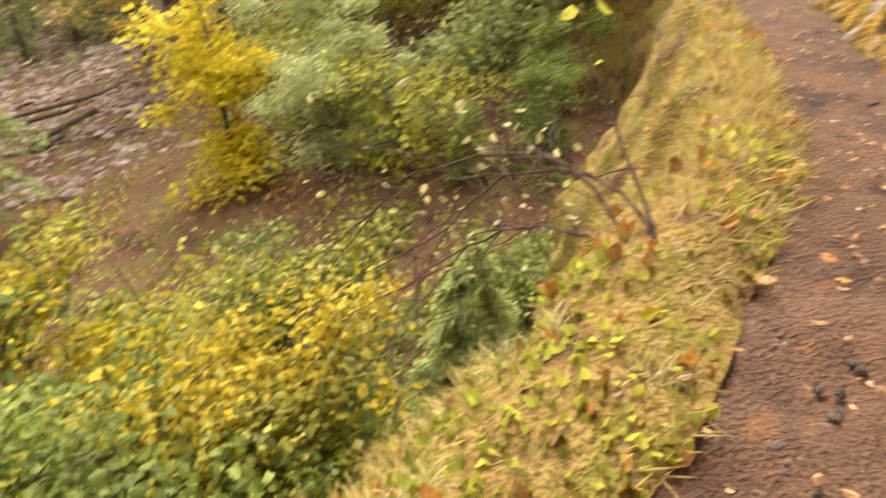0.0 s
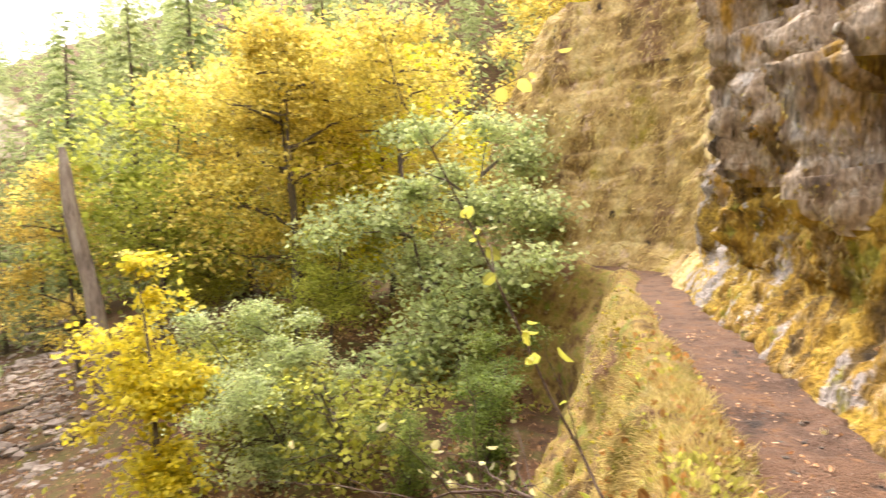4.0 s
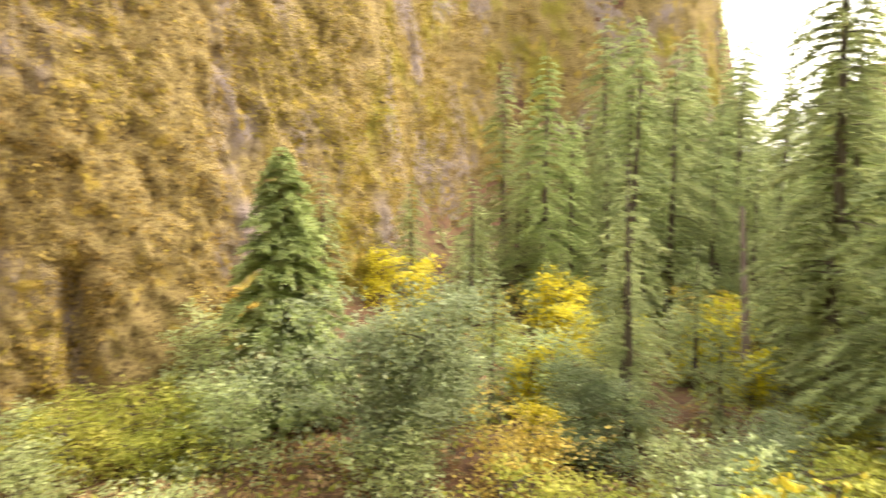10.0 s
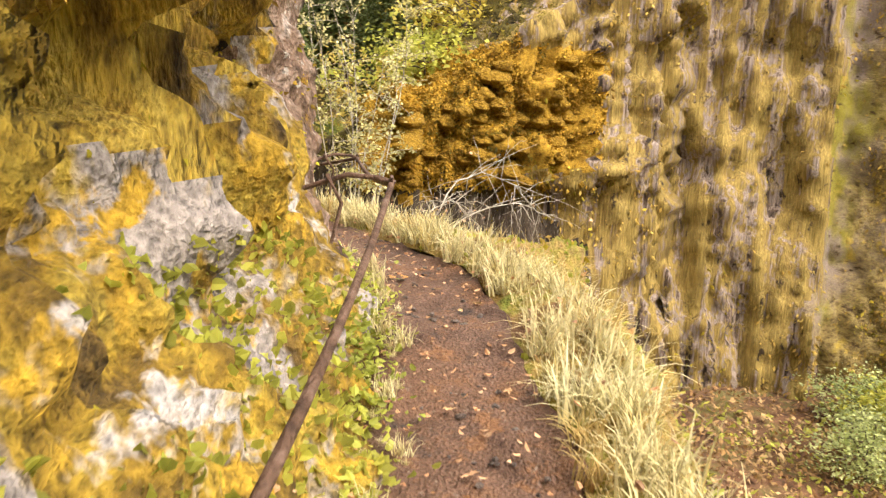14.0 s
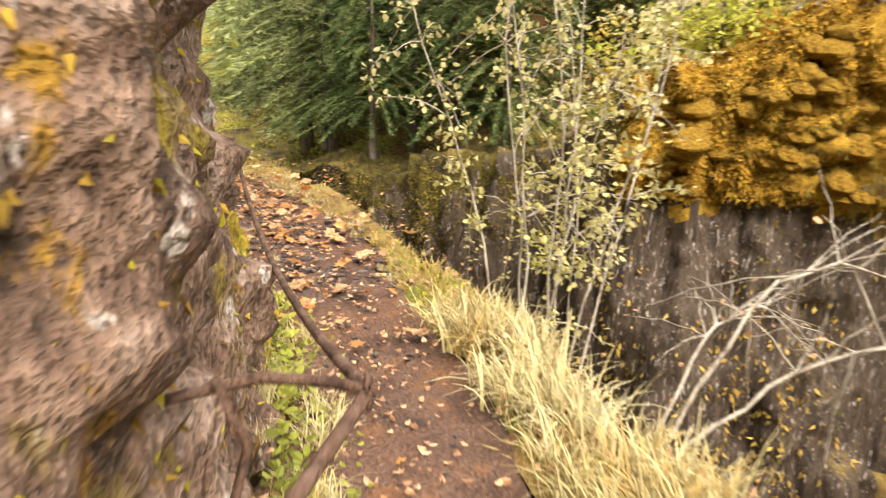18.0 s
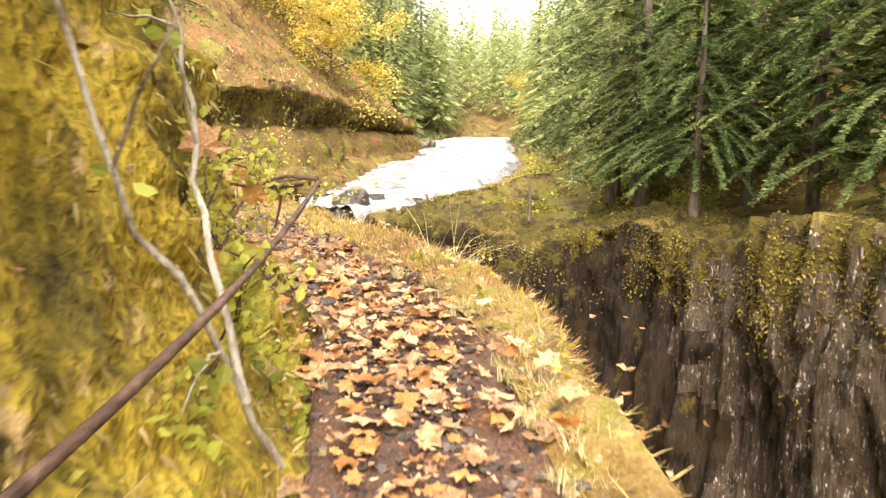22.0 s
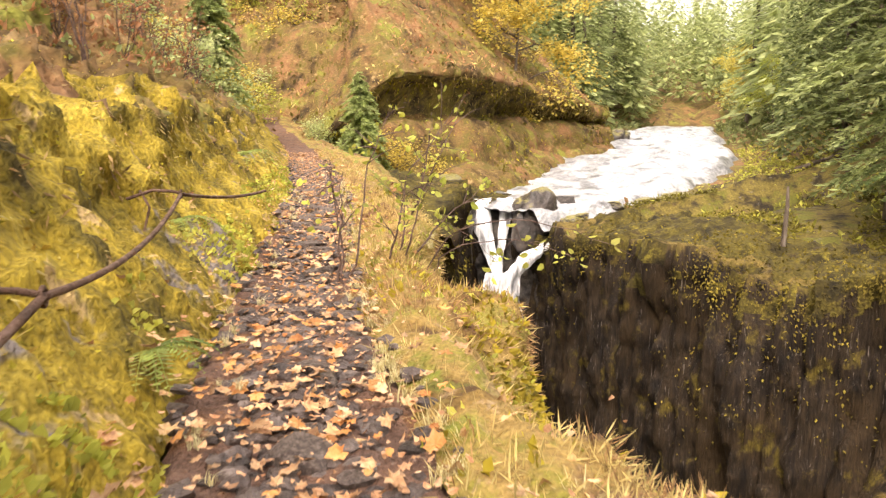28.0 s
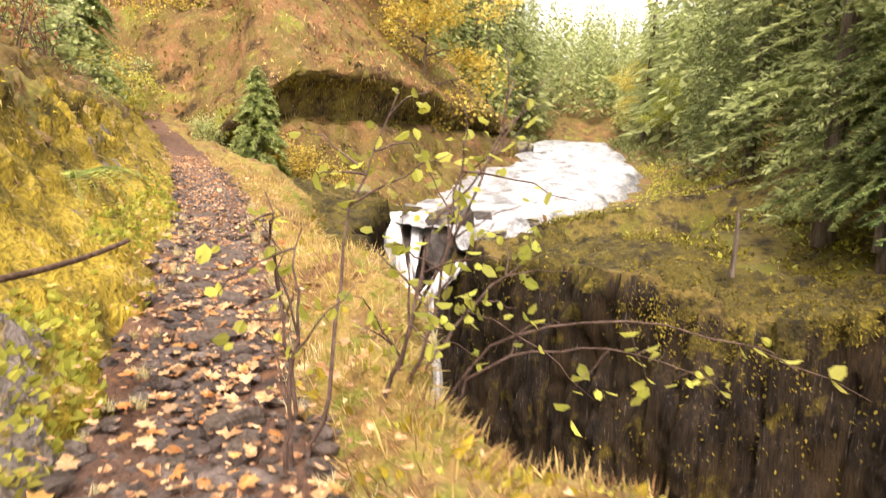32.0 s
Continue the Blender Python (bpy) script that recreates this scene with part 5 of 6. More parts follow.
undergrowth("undergrowth", 12000, -12, 15, 40, 74, .24, M_LIME, 100, lambda q: (fbm(q * .3 + 20, 2, 14) > .05) * (creek_gap(q[:, 0], q[:, 1]) > .4) * 1.0, "mossy green brush on the slope above the falls")
for x, y, z, sc, tu, q in scatter(22, -8, 12, 42, 66, lambda x, y, z: creek_gap(x, y) > 2.2, 14):
    plant("shrub", [SHRUB_G, SHRUB_Y, SHRUB_O, SHRUB_Y][int(q * 4)], x, y, z - .1, sc * 1.2, tu, label="autumn shrub on the slope above the falls", category="shrub", group="shrubs above the falls")
undergrowth("undergrowth", 26000, 8, 90, 64, 160, .5, M_FIRSHADE, 103, lambda q: (creek_gap(q[:, 0], q[:, 1]) > .4) * 1.0, "dark brush under the valley firs")
undergrowth("undergrowth", 12000, 8, 30, -14, 6, .18, M_BRACKEN, 104, lambda q: (q[:, 2] < -3) * 1.0, "russet brush on the canyon floor")
hang = lambda q, a, b, top: (q[:, 1] > a) * (q[:, 1] < b) * (q[:, 2] < top)
moss("hanging_grass", W_P, 12000, .075, M_GRASS, 78, lambda q: hang(q, -14, .3, 3.0) * patch(90, 1.1, -.05, .25)(q), 1, 1.6, .14, "tan dead grass hanging over the moss wall", "grass")
moss("hanging_grass", W_P, 14000, .075, M_GRASS, 79, lambda q: hang(q, 6, 34, 3.2) * patch(91, 1.1, .0, .3)(q), 1, 1.6, .14, "tan dead grass hanging over the mossy bank", "grass")
moss("hanging_grass", W_P, 12000, .08, M_BRACKEN, 178, lambda q: hang(q, 7, 34, 3.4) * patch(191, .9, -.05, .25)(q), 1, 1.5, .2, "russet dead fern and grass over the mossy bank", "grass")
moss("dry_grass", B_P, 30000, .09, M_BRACKEN, 179, lambda q: smooth(-2.0, .2, q[:, 2]) * (q[:, 1] > 8) * (q[:, 1] < 34) * patch(192, .8, -.1, .25)(q), -1, .2, .05, "russet dead grass on the outer bank", "grass")
moss("hanging_grass", W_P, 30000, .26, M_GRASS, 80, lambda q: hang(q, -40, -13, 14) * 1.0, 1, 1.5, .12, "dry grass draped over the distant bank", "grass")

upper = lambda q: (q[:, 1] > 11.5) * (q[:, 1] < 34) * (q[:, 2] > 2.5) * (q[:, 2] < 11)
moss("undergrowth", W_P, 15000, .13, M_RUSSET, 203, lambda q: upper(q) * (patch(204, .6, -.2, .2)(q) + .1), 1, -.5, .3, "russet bracken and twigs on the slope above the moss", "undergrowth")
moss("undergrowth", W_P, 7000, .09, M_GREEN, 205, lambda q: upper(q) * patch(206, .7, .05, .3)(q), 1, -.6, .6, "green brambles on the slope above the moss", "undergrowth", full=True)

# cobbles of the dry creek bed
r = np.random.default_rng(12)
V, F, n0 = [], [], 0
bm = bmesh.new()
bmesh.ops.create_icosphere(bm, subdivisions=1, radius=1)
ico = np.array([v.co for v in bm.verts])
icf = np.array([[v.index for v in f.verts] for f in bm.faces])
bm.free()
for i in range(2600):
    x, y = r.uniform(-1, 10), r.uniform(-62, -25)
    if x < 1 + (y + 34) * -.06 - r.uniform(0, 2):
        continue
    k = r.uniform(.06, .2) * (2 if r.random() < .08 else 1)
    V.append(ico * (1 + r.normal(0, .18, (len(ico), 1))) * [k * 1.3, k, k * .6] @ np.array(Euler((0, 0, r.uniform(0, 6))).to_matrix()) + [x, y, 0])
    F.append(icf + n0)
    n0 += len(ico)
V = np.concatenate(V)
ctr = V.reshape(-1, len(ico), 3).mean(1)
V[:, 2] += np.repeat(ground_z(ctr[:, 0], ctr[:, 1]), len(ico))
tagged(new("cobbles", make_mesh("cobbles", V, np.concatenate(F), M_COBBLE, True)), "grey-brown cobbles of the dry creek bed", "stones", kind="stuff")

# ---- water ----
M_FALLROCK = material("fall_rock", [(.012, .01, .009), (.04, .033, .028), (.09, .076, .062)], 2.5, .5, 1.0, fine=16, spread=.4, spec=.4)
cs = np.arange(1.2, 80, .25)
cc_, cn_ = CREEK.at(cs)
across = np.linspace(-1, 1, 41)
P = np.empty((len(cs), 41, 3))
P[..., :2] = cc_[:, None, :2] + cn_[:, None] * (across[None] * (cc_[:, 3] + .6 + .5 * vnoise(np.stack([cs * .6, 0 * cs, 0 * cs], -1), 103))[:, None])[..., None]
f = np.concatenate([P[..., :2].reshape(-1, 2), np.zeros((P[..., 0].size, 1))], 1)
tier = np.interp(cs, [0, 3, 9, 11, 17, 18, 24, 25, 33, 34.5, 44, 47, 60], [-2.35, -2.15, -1.95, -1.7, -1.3, -1.05, -.85, -.6, -.45, -.15, .05, .15, .2])
P[..., 2] = tier[:, None] + (.16 * fbm(f * (.8, .8, 1), 4, 101) + .07 * fbm(f * 3.5, 2, 102)).reshape(P.shape[:2])
P[..., 2] -= .9 * smooth(.78, 1, np.abs(across))[None]
creek = new("water", make_mesh("water", P.reshape(-1, 3), grid_faces(*P.shape[:2]), M_CREEK))
tagged(creek, "white creek sliding over rock ledges above the falls", "creek", kind="structure")


def ribbon(points, widths, seed, n=50, m=14, depth=.25):
    k = np.array(points, float)
    t = np.linspace(0, len(k) - 1, n)
    c = np.stack([np.interp(t, np.arange(len(k)), k[:, i]) for i in range(3)], -1)
    c[1:-1] = (c[:-2] + c[1:-1] * 2 + c[2:]) / 4
    w = np.interp(t, np.arange(len(k)), widths)
    a = np.linspace(-1, 1, m)
    side = np.array([1, .15, 0])
    P = c[:, None] + side * (a[None] * w[:, None] * .5)[..., None]
    P[..., 1] -= depth * (1 - a[None] ** 2) * w[:, None]
    f = P.reshape(-1, 3)
    wob = fbm(f * (3.2, 1, .7), 3, seed).reshape(n, m)
    P[..., 1] -= .22 * wob
    P[..., 0] += .12 * wob * np.abs(a)[None]
    return P.reshape(-1, 3), grid_faces(n, m)


# dark rock behind the falls
u_, w_ = np.meshgrid(np.linspace(0, 1, 70), np.linspace(0, 1, 90), indexing="ij")
zf = -14 + 11.9 * w_
P = np.stack([4.8 + 7.6 * u_, np.interp(zf, [-14, -5.6, -3.8, -2.5, -2.1], [43.7, 44.05, 44.45, 44.8, 45.3]), zf + .5 * np.abs(u_ - .5)], -1)
f = P.reshape(-1, 3)
P[..., 1] += (.35 * fbm(f * (.8, .8, .5), 3, 141) + .14 * fbm(f * (3, 3, 2), 3, 142)).reshape(P.shape[:2]) + .1
tagged(new("wall_falls", make_mesh("wall_falls", P.reshape(-1, 3), grid_faces(*P.shape[:2]), M_FALLROCK)), "dark wet rock face behind the waterfall", "cliff", kind="structure")

falls = new("waterfall")
tagged(falls, "twisting white waterfall that forks round a dark rock", "waterfall")
for pts, wd, sd in ((((7.7, 45.6, -1.98), (7.75, 44.6, -2.4), (8.1, 43.9, -3.7), (8.6, 43.0, -5.2)), (1.5, 1.3, .65, .45), 111),
                    (((9.1, 45.7, -1.98), (9.1, 44.6, -2.4), (8.9, 43.9, -3.7), (8.7, 43.0, -5.2)), (.75, .6, .4, .35), 112),
                    (((14.0, 46.0, -2.1), (13.1, 44.9, -2.4), (12.1, 44.0, -3.0), (11.0, 43.1, -3.7), (9.9, 42.6, -4.4), (9.1, 42.3, -5.2), (8.8, 42.1, -6)), (1.3, 1.2, .9, .8, .85, 1.1, 1.5), 113),
                    (((8.65, 42.9, -5.1), (8.7, 42.4, -6.0), (8.75, 41.7, -8.7), (8.8, 41.2, -14)), (.9, 1.9, 2.5, 3.2), 114)):
    part("cascade", make_mesh("cascade", *ribbon(pts, wd, sd), M_WATER), falls)




def rock_mesh(seed, size=(1, 1, 1), sub=3, rough=.35, mat=None, block=.5):
    bm = bmesh.new()
    bmesh.ops.create_icosphere(bm, subdivisions=sub, radius=1)
    co = np.array([v.co for v in bm.verts])
    n = fbm(co * 1.1 + seed * 3.7, 3, seed)
    q = np.sign(co) * np.abs(co) ** (1 - block * .5)
    co = q * (1 + rough * n[:, None]) * size
    for v, c in zip(bm.verts, co):
        v.co = c
    me = bpy.data.meshes.new("stone")
    bm.to_mesh(me)
    bm.free()
    me.materials.append(mat or M_STONE)
    return me


M_WETROCK = material("wet_dark_rock", [(.02, .018, .016), (.06, .05, .045), (.12, .1, .08)], 2, .4, .8, fine=14, spread=.3, up=((.16, .14, .03), 1.15), spec=.5)
for x, y, z, sx, sy, sz, sd in ((10.25, 44.0, -2.95, 1.05, .8, 1.45, 5), (6.2, 43.6, -3.4, 1.1, 1.4, 2.3, 6), (21.6, 77.5, -.1, 1.7, 1.2, .8, 11)):
    rk = new("boulder", rock_mesh(sd, (sx, sy, sz), 4, .3, M_WETROCK))
    rk.matrix_basis = pose(x, y, z, 0, 0, sd * 40)
    tagged(rk, "dark wet boulder standing in the falls", "rock", "boulders of the creek")


# undercut mossy bank beside the creek
so = np.arange(0, OVER.s[-1], .16)
oc, on = OVER.at(so)
fade = (smooth(14, 21, so) * smooth(OVER.s[-1], OVER.s[-1] - 5, so))[:, None]
pd = np.array([-15, -14, -12, -10, -8, -6, -4, -2.2, -1, -.2, .15, .2, .1, -.4, -1.0, -1.6, -1.7, -.3, .5, .7, .9, 2, 3.2])
pz = np.array([14, 17, 15.4, 12.8, 10.2, 7.7, 5.5, 3.9, 3.0, 2.45, 2.15, 1.95, 1.8, 1.7, 1.6, 1.35, 1.05, .95, .6, .0, -.6, -.9, -2.2])
k = np.linspace(0, len(pd) - 1, 80)
pd, pz = np.interp(k, np.arange(len(pd)), pd), np.interp(k, np.arange(len(pz)), pz)
P = np.empty((len(so), 80, 3))
lipd = pd[None] * (.6 + .4 * fade) + .5 * vnoise(np.stack([so * .35, 0 * so, 0 * so], -1), 121)[:, None]
P[..., :2] = oc[:, None, :2] - on[:, None] * lipd[..., None]
P[..., 2] = pz[None] * (.55 + .45 * fade) - (1 - fade) * 1.5 + .3 * vnoise(np.stack([so * .3, 0 * so + 5, 0 * so], -1), 122)[:, None]
P[..., 2] += 2.4 * smooth(50, 24, so)[:, None] * fade * smooth(.4, 1.9, pz)[None]
f = P.reshape(-1, 3)
P = push(P, -(.25 * fbm(f * .9, 3, 123) + .14 * np.abs(fbm(f * 3, 3, 124))).reshape(P.shape[:2]))
over_wall = new("wall_overhang", make_mesh("wall_overhang", P.reshape(-1, 3), grid_faces(*P.shape[:2])))
over_wall.data.materials.append(M_SLOPE)
over_wall.data.materials.append(M_UNDER)
over_wall.data.polygons.foreach_set("material_index", np.tile(((np.arange(79) > 41) & (np.arange(79) < 57)).astype(np.int32), len(so) - 1))
tagged(over_wall, "undercut bank of dry grass over dark mossy rock", "bank", kind="structure")
moss("hanging_grass", P, 11000, .3, M_GRASS, 125, lambda q: (q[:, 2] > 1.8) * (.35 + smooth(3.6, 2.4, q[:, 2])), 1, 1.6, .12, "long dry grass hanging over the undercut bank", "grass")
moss("moss", P, 15000, .2, M_MOSS2, 126, lambda q: (q[:, 2] < 1.3) + .5 * (q[:, 2] < 4) + .25 * patch(199, .3, .0, .3)(q), 1, 1.0, .5, "green moss on the undercut bank")
moss("undergrowth", P, 7000, .3, M_GRASS, 127, lambda q: (q[:, 2] > 2.2) * patch(201, .25, -.2, .25)(q), 1, -.6, .3, "russet bracken and grass on the undercut bank", "undergrowth")
moss("undergrowth", P, 12000, .26, M_RUSSET, 129, lambda q: (q[:, 2] > 2.2) * patch(202, .25, -.1, .3)(q), 1, -.5, .3, "russet bracken on the undercut bank", "undergrowth")
moss("undergrowth", P, 15000, .22, M_MOSS4, 128, lambda q: patch(193, .4, -.2, .2)(q), 1, -.6, .6, "green brush on the undercut bank", "undergrowth")
q_ = np.random.default_rng(77)
for i in range(11):
    t_ = i / 10
    x, y = np.interp(t_, [0, .35, .7, 1], [11.9, 14.2, 18.3, 21.8]) + q_.normal(0, .25), np.interp(t_, [0, .35, .7, 1], [43.7, 45.4, 48.0, 53.2]) + q_.normal(0, .25)
    k = q_.uniform(.35, .9)
    rk = new("creek_rock", rock_mesh(400 + i, (1.2 * k, .8 * k, .4 * k), 3, .45, M_WETROCK, .3))
    rk.matrix_basis = pose(x, y, float(np.interp(t_, [0, .35, .7, 1], [-2.5, -2.1, -1.9, -1.75])) - .3, q_.uniform(-8, 8), 0, 35 + q_.uniform(-30, 30))
    tagged(rk, "flat dark wet rock along the creek edge", "rock", "rocks of the creek edge")


for x, y, k in ((3.4, 48.3, .9), (1.4, 47.4, .8), (5.6, 48.6, .7), (-.3, 46.8, .7), (2.4, 46.6, .55)):
    plant("shrub", SHRUB_O if x > 2 else SHRUB_G, x, y, scale=k, turn=x * 80, label="autumn shrub at the end of the undercut bank", category="shrub", group="shrubs above the falls")


def log(pts, radii, mat, label, name="log", category="log"):
    v, f = tube(pts, radii, 8)
    return tagged(new(name, make_mesh(name, v, f, mat)), label, category)


log([(21.8, 47.3, -1.7), (23.4, 46.6, -.8), (25.4, 45.8, .15)], [.13, .12, .08], M_BARK, "fallen dark log leaning on the creek bank")
log([(15.95, 31.4, -1.7), (15.97, 31.4, -.6), (15.95, 31.42, -.02)], [.08, .06, .035], M_BARK, "short dead stub on the mossy brow", "stump", "stump")
for a, b in (((1.2, -33, -7.2), (9.5, -30.5, -8.2)), ((2.8, -33.2, -7.6), (5.6, -32.2, -7.9)), ((0.5, -29, -6.6), (4.4, -31.5, -7.6)), ((4, -36.5, -7.9), (10, -33, -8.2)), ((-3, -40, -6.5), (8.5, -35, -8))):
    a, b = np.array(a), np.array(b)
    mid = (a + b) / 2
    for q in (a, b, mid):
        q[2] = float(ground_z([q[0]], [q[1]])[0]) + .1
    log([a, mid, b], [.13, .12, .08], M_BARK, "dark fallen log on the stony creek bed")

# ---- cable handrail ----
CABLE = [(-4.6, -3.0, 1.0), (-2.12, -1.17, .99), (.1, .45, 1.05), (2.85, 1.85, 1.28), (4.74, 3.35, 1.24), (6.08, 7.19, 1.38), (6.74, 10.42, 1.56), (5.71, 14.18, 1.44), (4.95, 17.0, 1.41), (4.99, 18.9, 1.23)]
SAG = [.1, .06, .12, .05, .22, .08, .1, .1, .04]
rail = new("cable_handrail")
tagged(rail, "rusty steel cable handrail on iron pins in the rock", "handrail")
for (a, b), sg_ in zip(zip(CABLE[:-1], CABLE[1:]), SAG):
    a, b = np.array(a), np.array(b)
    t = np.linspace(0, 1, 16)[:, None]
    pts = a + (b - a) * t - np.array([0, 0, 1]) * sg_ * 4 * t * (1 - t)
    part("cable", make_mesh("cable", *tube(pts, np.full(16, .013), 8), M_RUST), rail)
for x, y, z in CABLE[:-1]:
    d, s_ = TRAIL.near([x], [y])
    _, nr_ = TRAIL.at(s_)
    n3 = np.array([nr_[0, 0], nr_[0, 1], 0])
    p = np.array([x, y, z])
    fw = np.array([nr_[0, 1], -nr_[0, 0], 0])
    pin = part("pin", make_mesh("pin", *tube([p + n3 * .36 + fw * .04 + [0, 0, -.03], p + n3 * .18 + [0, 0, .03], p + n3 * .06 + [0, 0, .02], p - n3 * .015], [.011, .011, .011, .01], 7), M_RUST), rail, "bent iron pin")
    part("brace", make_mesh("brace", *tube([p + n3 * .26 + [0, 0, .03], p + n3 * .2 + fw * -.04 + [0, 0, -.08], p + n3 * .24 + fw * -.07 + [0, 0, -.24]], [.01, .009, .008], 6), M_RUST), rail)
    ang = np.linspace(0, 2 * np.pi, 12)
    part("eye", make_mesh("eye", *tube(p + .026 * np.cos(ang)[:, None] * fw + .026 * np.sin(ang)[:, None] * np.array([0, 0, 1]), np.full(12, .008), 6), M_RUST), rail)

# ---- stones and leaves on the trail ----
STONES = [rock_mesh(20 + i, (1, .8, .45), 2, .35, None, .8) for i in range(6)]
r = np.random.default_rng(31)


def on_trail(s, u):
    c, nn = TRAIL.at(np.array([s]))
    return c[0, 0] + nn[0, 0] * u, c[0, 1] + nn[0, 1] * u, c[0, 2] - .02 + .1 * (u / (c[0, 3] + .1)) ** 4, c[0, 3]


for i in range(300):
    s = S0 + r.uniform(-5, 9) if i < 40 else S0 + r.uniform(8, 27)
    x, y, z, hw = on_trail(s, 0)
    u = r.normal(0, .45) * hw
    x, y, z, hw = on_trail(s, np.clip(u, -hw, hw))
    k = r.uniform(.012, .026) if s < S0 + 9 else r.uniform(.02, .05) * (2.4 if s > S0 + 14 and r.random() < .6 else 1)
    st_ = part("stone", STONES[i % 6], trail)
    st_.matrix_basis = pose(x, y, z + k * .12, r.uniform(-12, 12), r.uniform(-12, 12), r.uniform(0, 360)) @ Matrix.Diagonal((k, k, k, 1))


def leaf_mesh(seed, mat):
    """A curled five-lobed maple leaf with its stalk."""
    q = np.random.default_rng(seed)
    ang = [-90, -60, -25, -5, 22, 45, 62, 90, 118, 135, 158, 185, 205, 240]
    rad = [.2, .62, .5, .88, .6, .52, 1.0, 1.02, 1.0, .52, .6, .88, .5, .62]
    rad[6] = rad[8] = .66
    rad[5] = rad[9] = .9
    rad[4] = rad[10] = .58
    pts = [(0, 0, 0)]
    curl = q.uniform(-.3, .55)
    for a, b in zip(ang, rad):
        b *= q.uniform(.88, 1.12)
        x, y = b * math.cos(radians(a)), b * math.sin(radians(a))
        pts.append((x, y, curl * b * b * (1 if abs(math.sin(radians(a * 2))) > .3 else .4) + q.normal(0, .1)))
    n = len(ang)
    f = [(0, i + 1, (i + 1) % n + 1) for i in range(n)]
    base = len(pts)
    pts += [(-.02, -.1, 0), (.02, -.1, 0), (.03, -.9, .05)]
    f.append((base, base + 1, base + 2))
    return make_mesh("leaf", pts, f, mat, True)


LEAF = [leaf_mesh(i, M_LITTERO if i % 4 == 3 else M_LITTER) for i in range(12)]
# pale cliff band on the far canyon side
u_, w_ = np.meshgrid(np.linspace(0, 1, 90), np.linspace(0, 1, 40), indexing="ij")
P = np.stack([6 + 27 * u_, -97 + 5 * np.sin(u_ * 3) + -10 * w_, 7 + 13 * w_ * (.6 + .4 * np.sin(u_ * 2.6))], -1)
f = P.reshape(-1, 3)
P = push(P, (.6 * fbm(f * .25, 3, 131) + .25 * fbm(f * (1.2, 1.2, .5), 3, 132)).reshape(P.shape[:2]))
M_PALECLIFF = material("pale_cliff", [(.2, .14, .1), (.42, .33, .25), (.55, .46, .36), (.36, .28, .15)], .25, .95, .8, (1, 1, 2), 4, .3)
tagged(new("wall_distant", make_mesh("wall_distant", P.reshape(-1, 3), grid_faces(*P.shape[:2]), M_PALECLIFF)), "pale tan cliff band below the far ridge", "cliff", kind="structure")

litter = new("leaf_litter")
litter.location = (7, 10, .6)
tagged(litter, "fallen maple leaves in tan and orange on the trail", "leaves")
bpy.context.view_layer.update()
inv = litter.matrix_basis.inverted()
for i in range(300):
    s = S0 + (r.uniform(-5, 9) if i < 50 else r.uniform(10.5, 26))
    x, y, z, hw = on_trail(s, 0)
    u = np.clip(r.normal(0, .6) * hw, -hw - .05, hw + .05)
    x, y, z, hw = on_trail(s, u)
    k = r.uniform(.022, .045) if i < 50 else r.uniform(.035, .1) * (1 if s < S0 + 16.5 else .65)
    lf = part("leaf", LEAF[i % 12], litter)
    lf.matrix_basis = inv @ pose(x, y, z + .025, r.uniform(-18, 18), r.uniform(-18, 18), r.uniform(0, 360)) @ Matrix.Diagonal((k, k, k, 1))

# smaller litter, past counting
m = 9000
s = S0 + r.uniform(-9, 36, m)
c, nn = TRAIL.at(s)
u = np.clip(r.normal(0, .75, m), -2.2, 1.8) * c[:, 3]
keep_ = r.random(m) < np.interp(c[:, 1], [-1, 1, 4, 8], [.18, .3, .5, 1])
c, nn, u = c[keep_], nn[keep_], u[keep_]
m = len(u)
q = np.stack([c[:, 0] + nn[:, 0] * u, c[:, 1] + nn[:, 1] * u, c[:, 2] + .02 + .09 * np.clip(np.abs(u) / c[:, 3], 0, 1.3) ** 4], -1)
way = unit(np.stack([r.normal(0, 1, m), r.normal(0, 1, m), r.normal(.1, .2, m)], -1))
side = unit(np.cross(way, r.normal(0, .3, (m, 3)) + [0, 0, 1]))
v, f = blades(q, way, side, r.uniform(.015, .05, m), r.uniform(.012, .035, m), .2, True)
tagged(new("small_litter", make_mesh("small_litter", v, f, M_LITTER, True)), "small fallen leaves and leaf scraps on the trail", "leaves", kind="stuff")

# more whole leaves where they lie thickest
m = 2500
s = S0 + np.where(r.random(m) < .85, r.uniform(8, 24, m), r.uniform(24, 36, m))
c, nn = TRAIL.at(s)
keep_ = r.random(m) < np.interp(c[:, 1], [6, 8, 10, 12, 14, 16], [.08, .3, .7, 1, .8, .45])
s, c, nn = s[keep_], c[keep_], nn[keep_]
m = len(s)
u = np.clip(r.normal(0, .62, m), -1.6, 1.3) * c[:, 3]
V, F, n0 = [], [], 0
for i in range(m):
    me = LEAF[i % 12]
    co = np.empty(len(me.vertices) * 3)
    me.vertices.foreach_get("co", co)
    k = r.uniform(.03, .095) * (1 if s[i] < S0 + 16.5 else .65)
    R = np.array(Euler((r.normal(0, .25), r.normal(0, .25), r.uniform(0, 6.3))).to_matrix())
    co = co.reshape(-1, 3) @ R.T * k + [c[i, 0] + nn[i, 0] * u[i], c[i, 1] + nn[i, 1] * u[i], c[i, 2] + .03 + .09 * min(1.3, abs(u[i]) / c[i, 3]) ** 4]
    V.append(co)
    F.append(np.array([p.vertices[:] for p in me.polygons]) + n0)
    n0 += len(co)
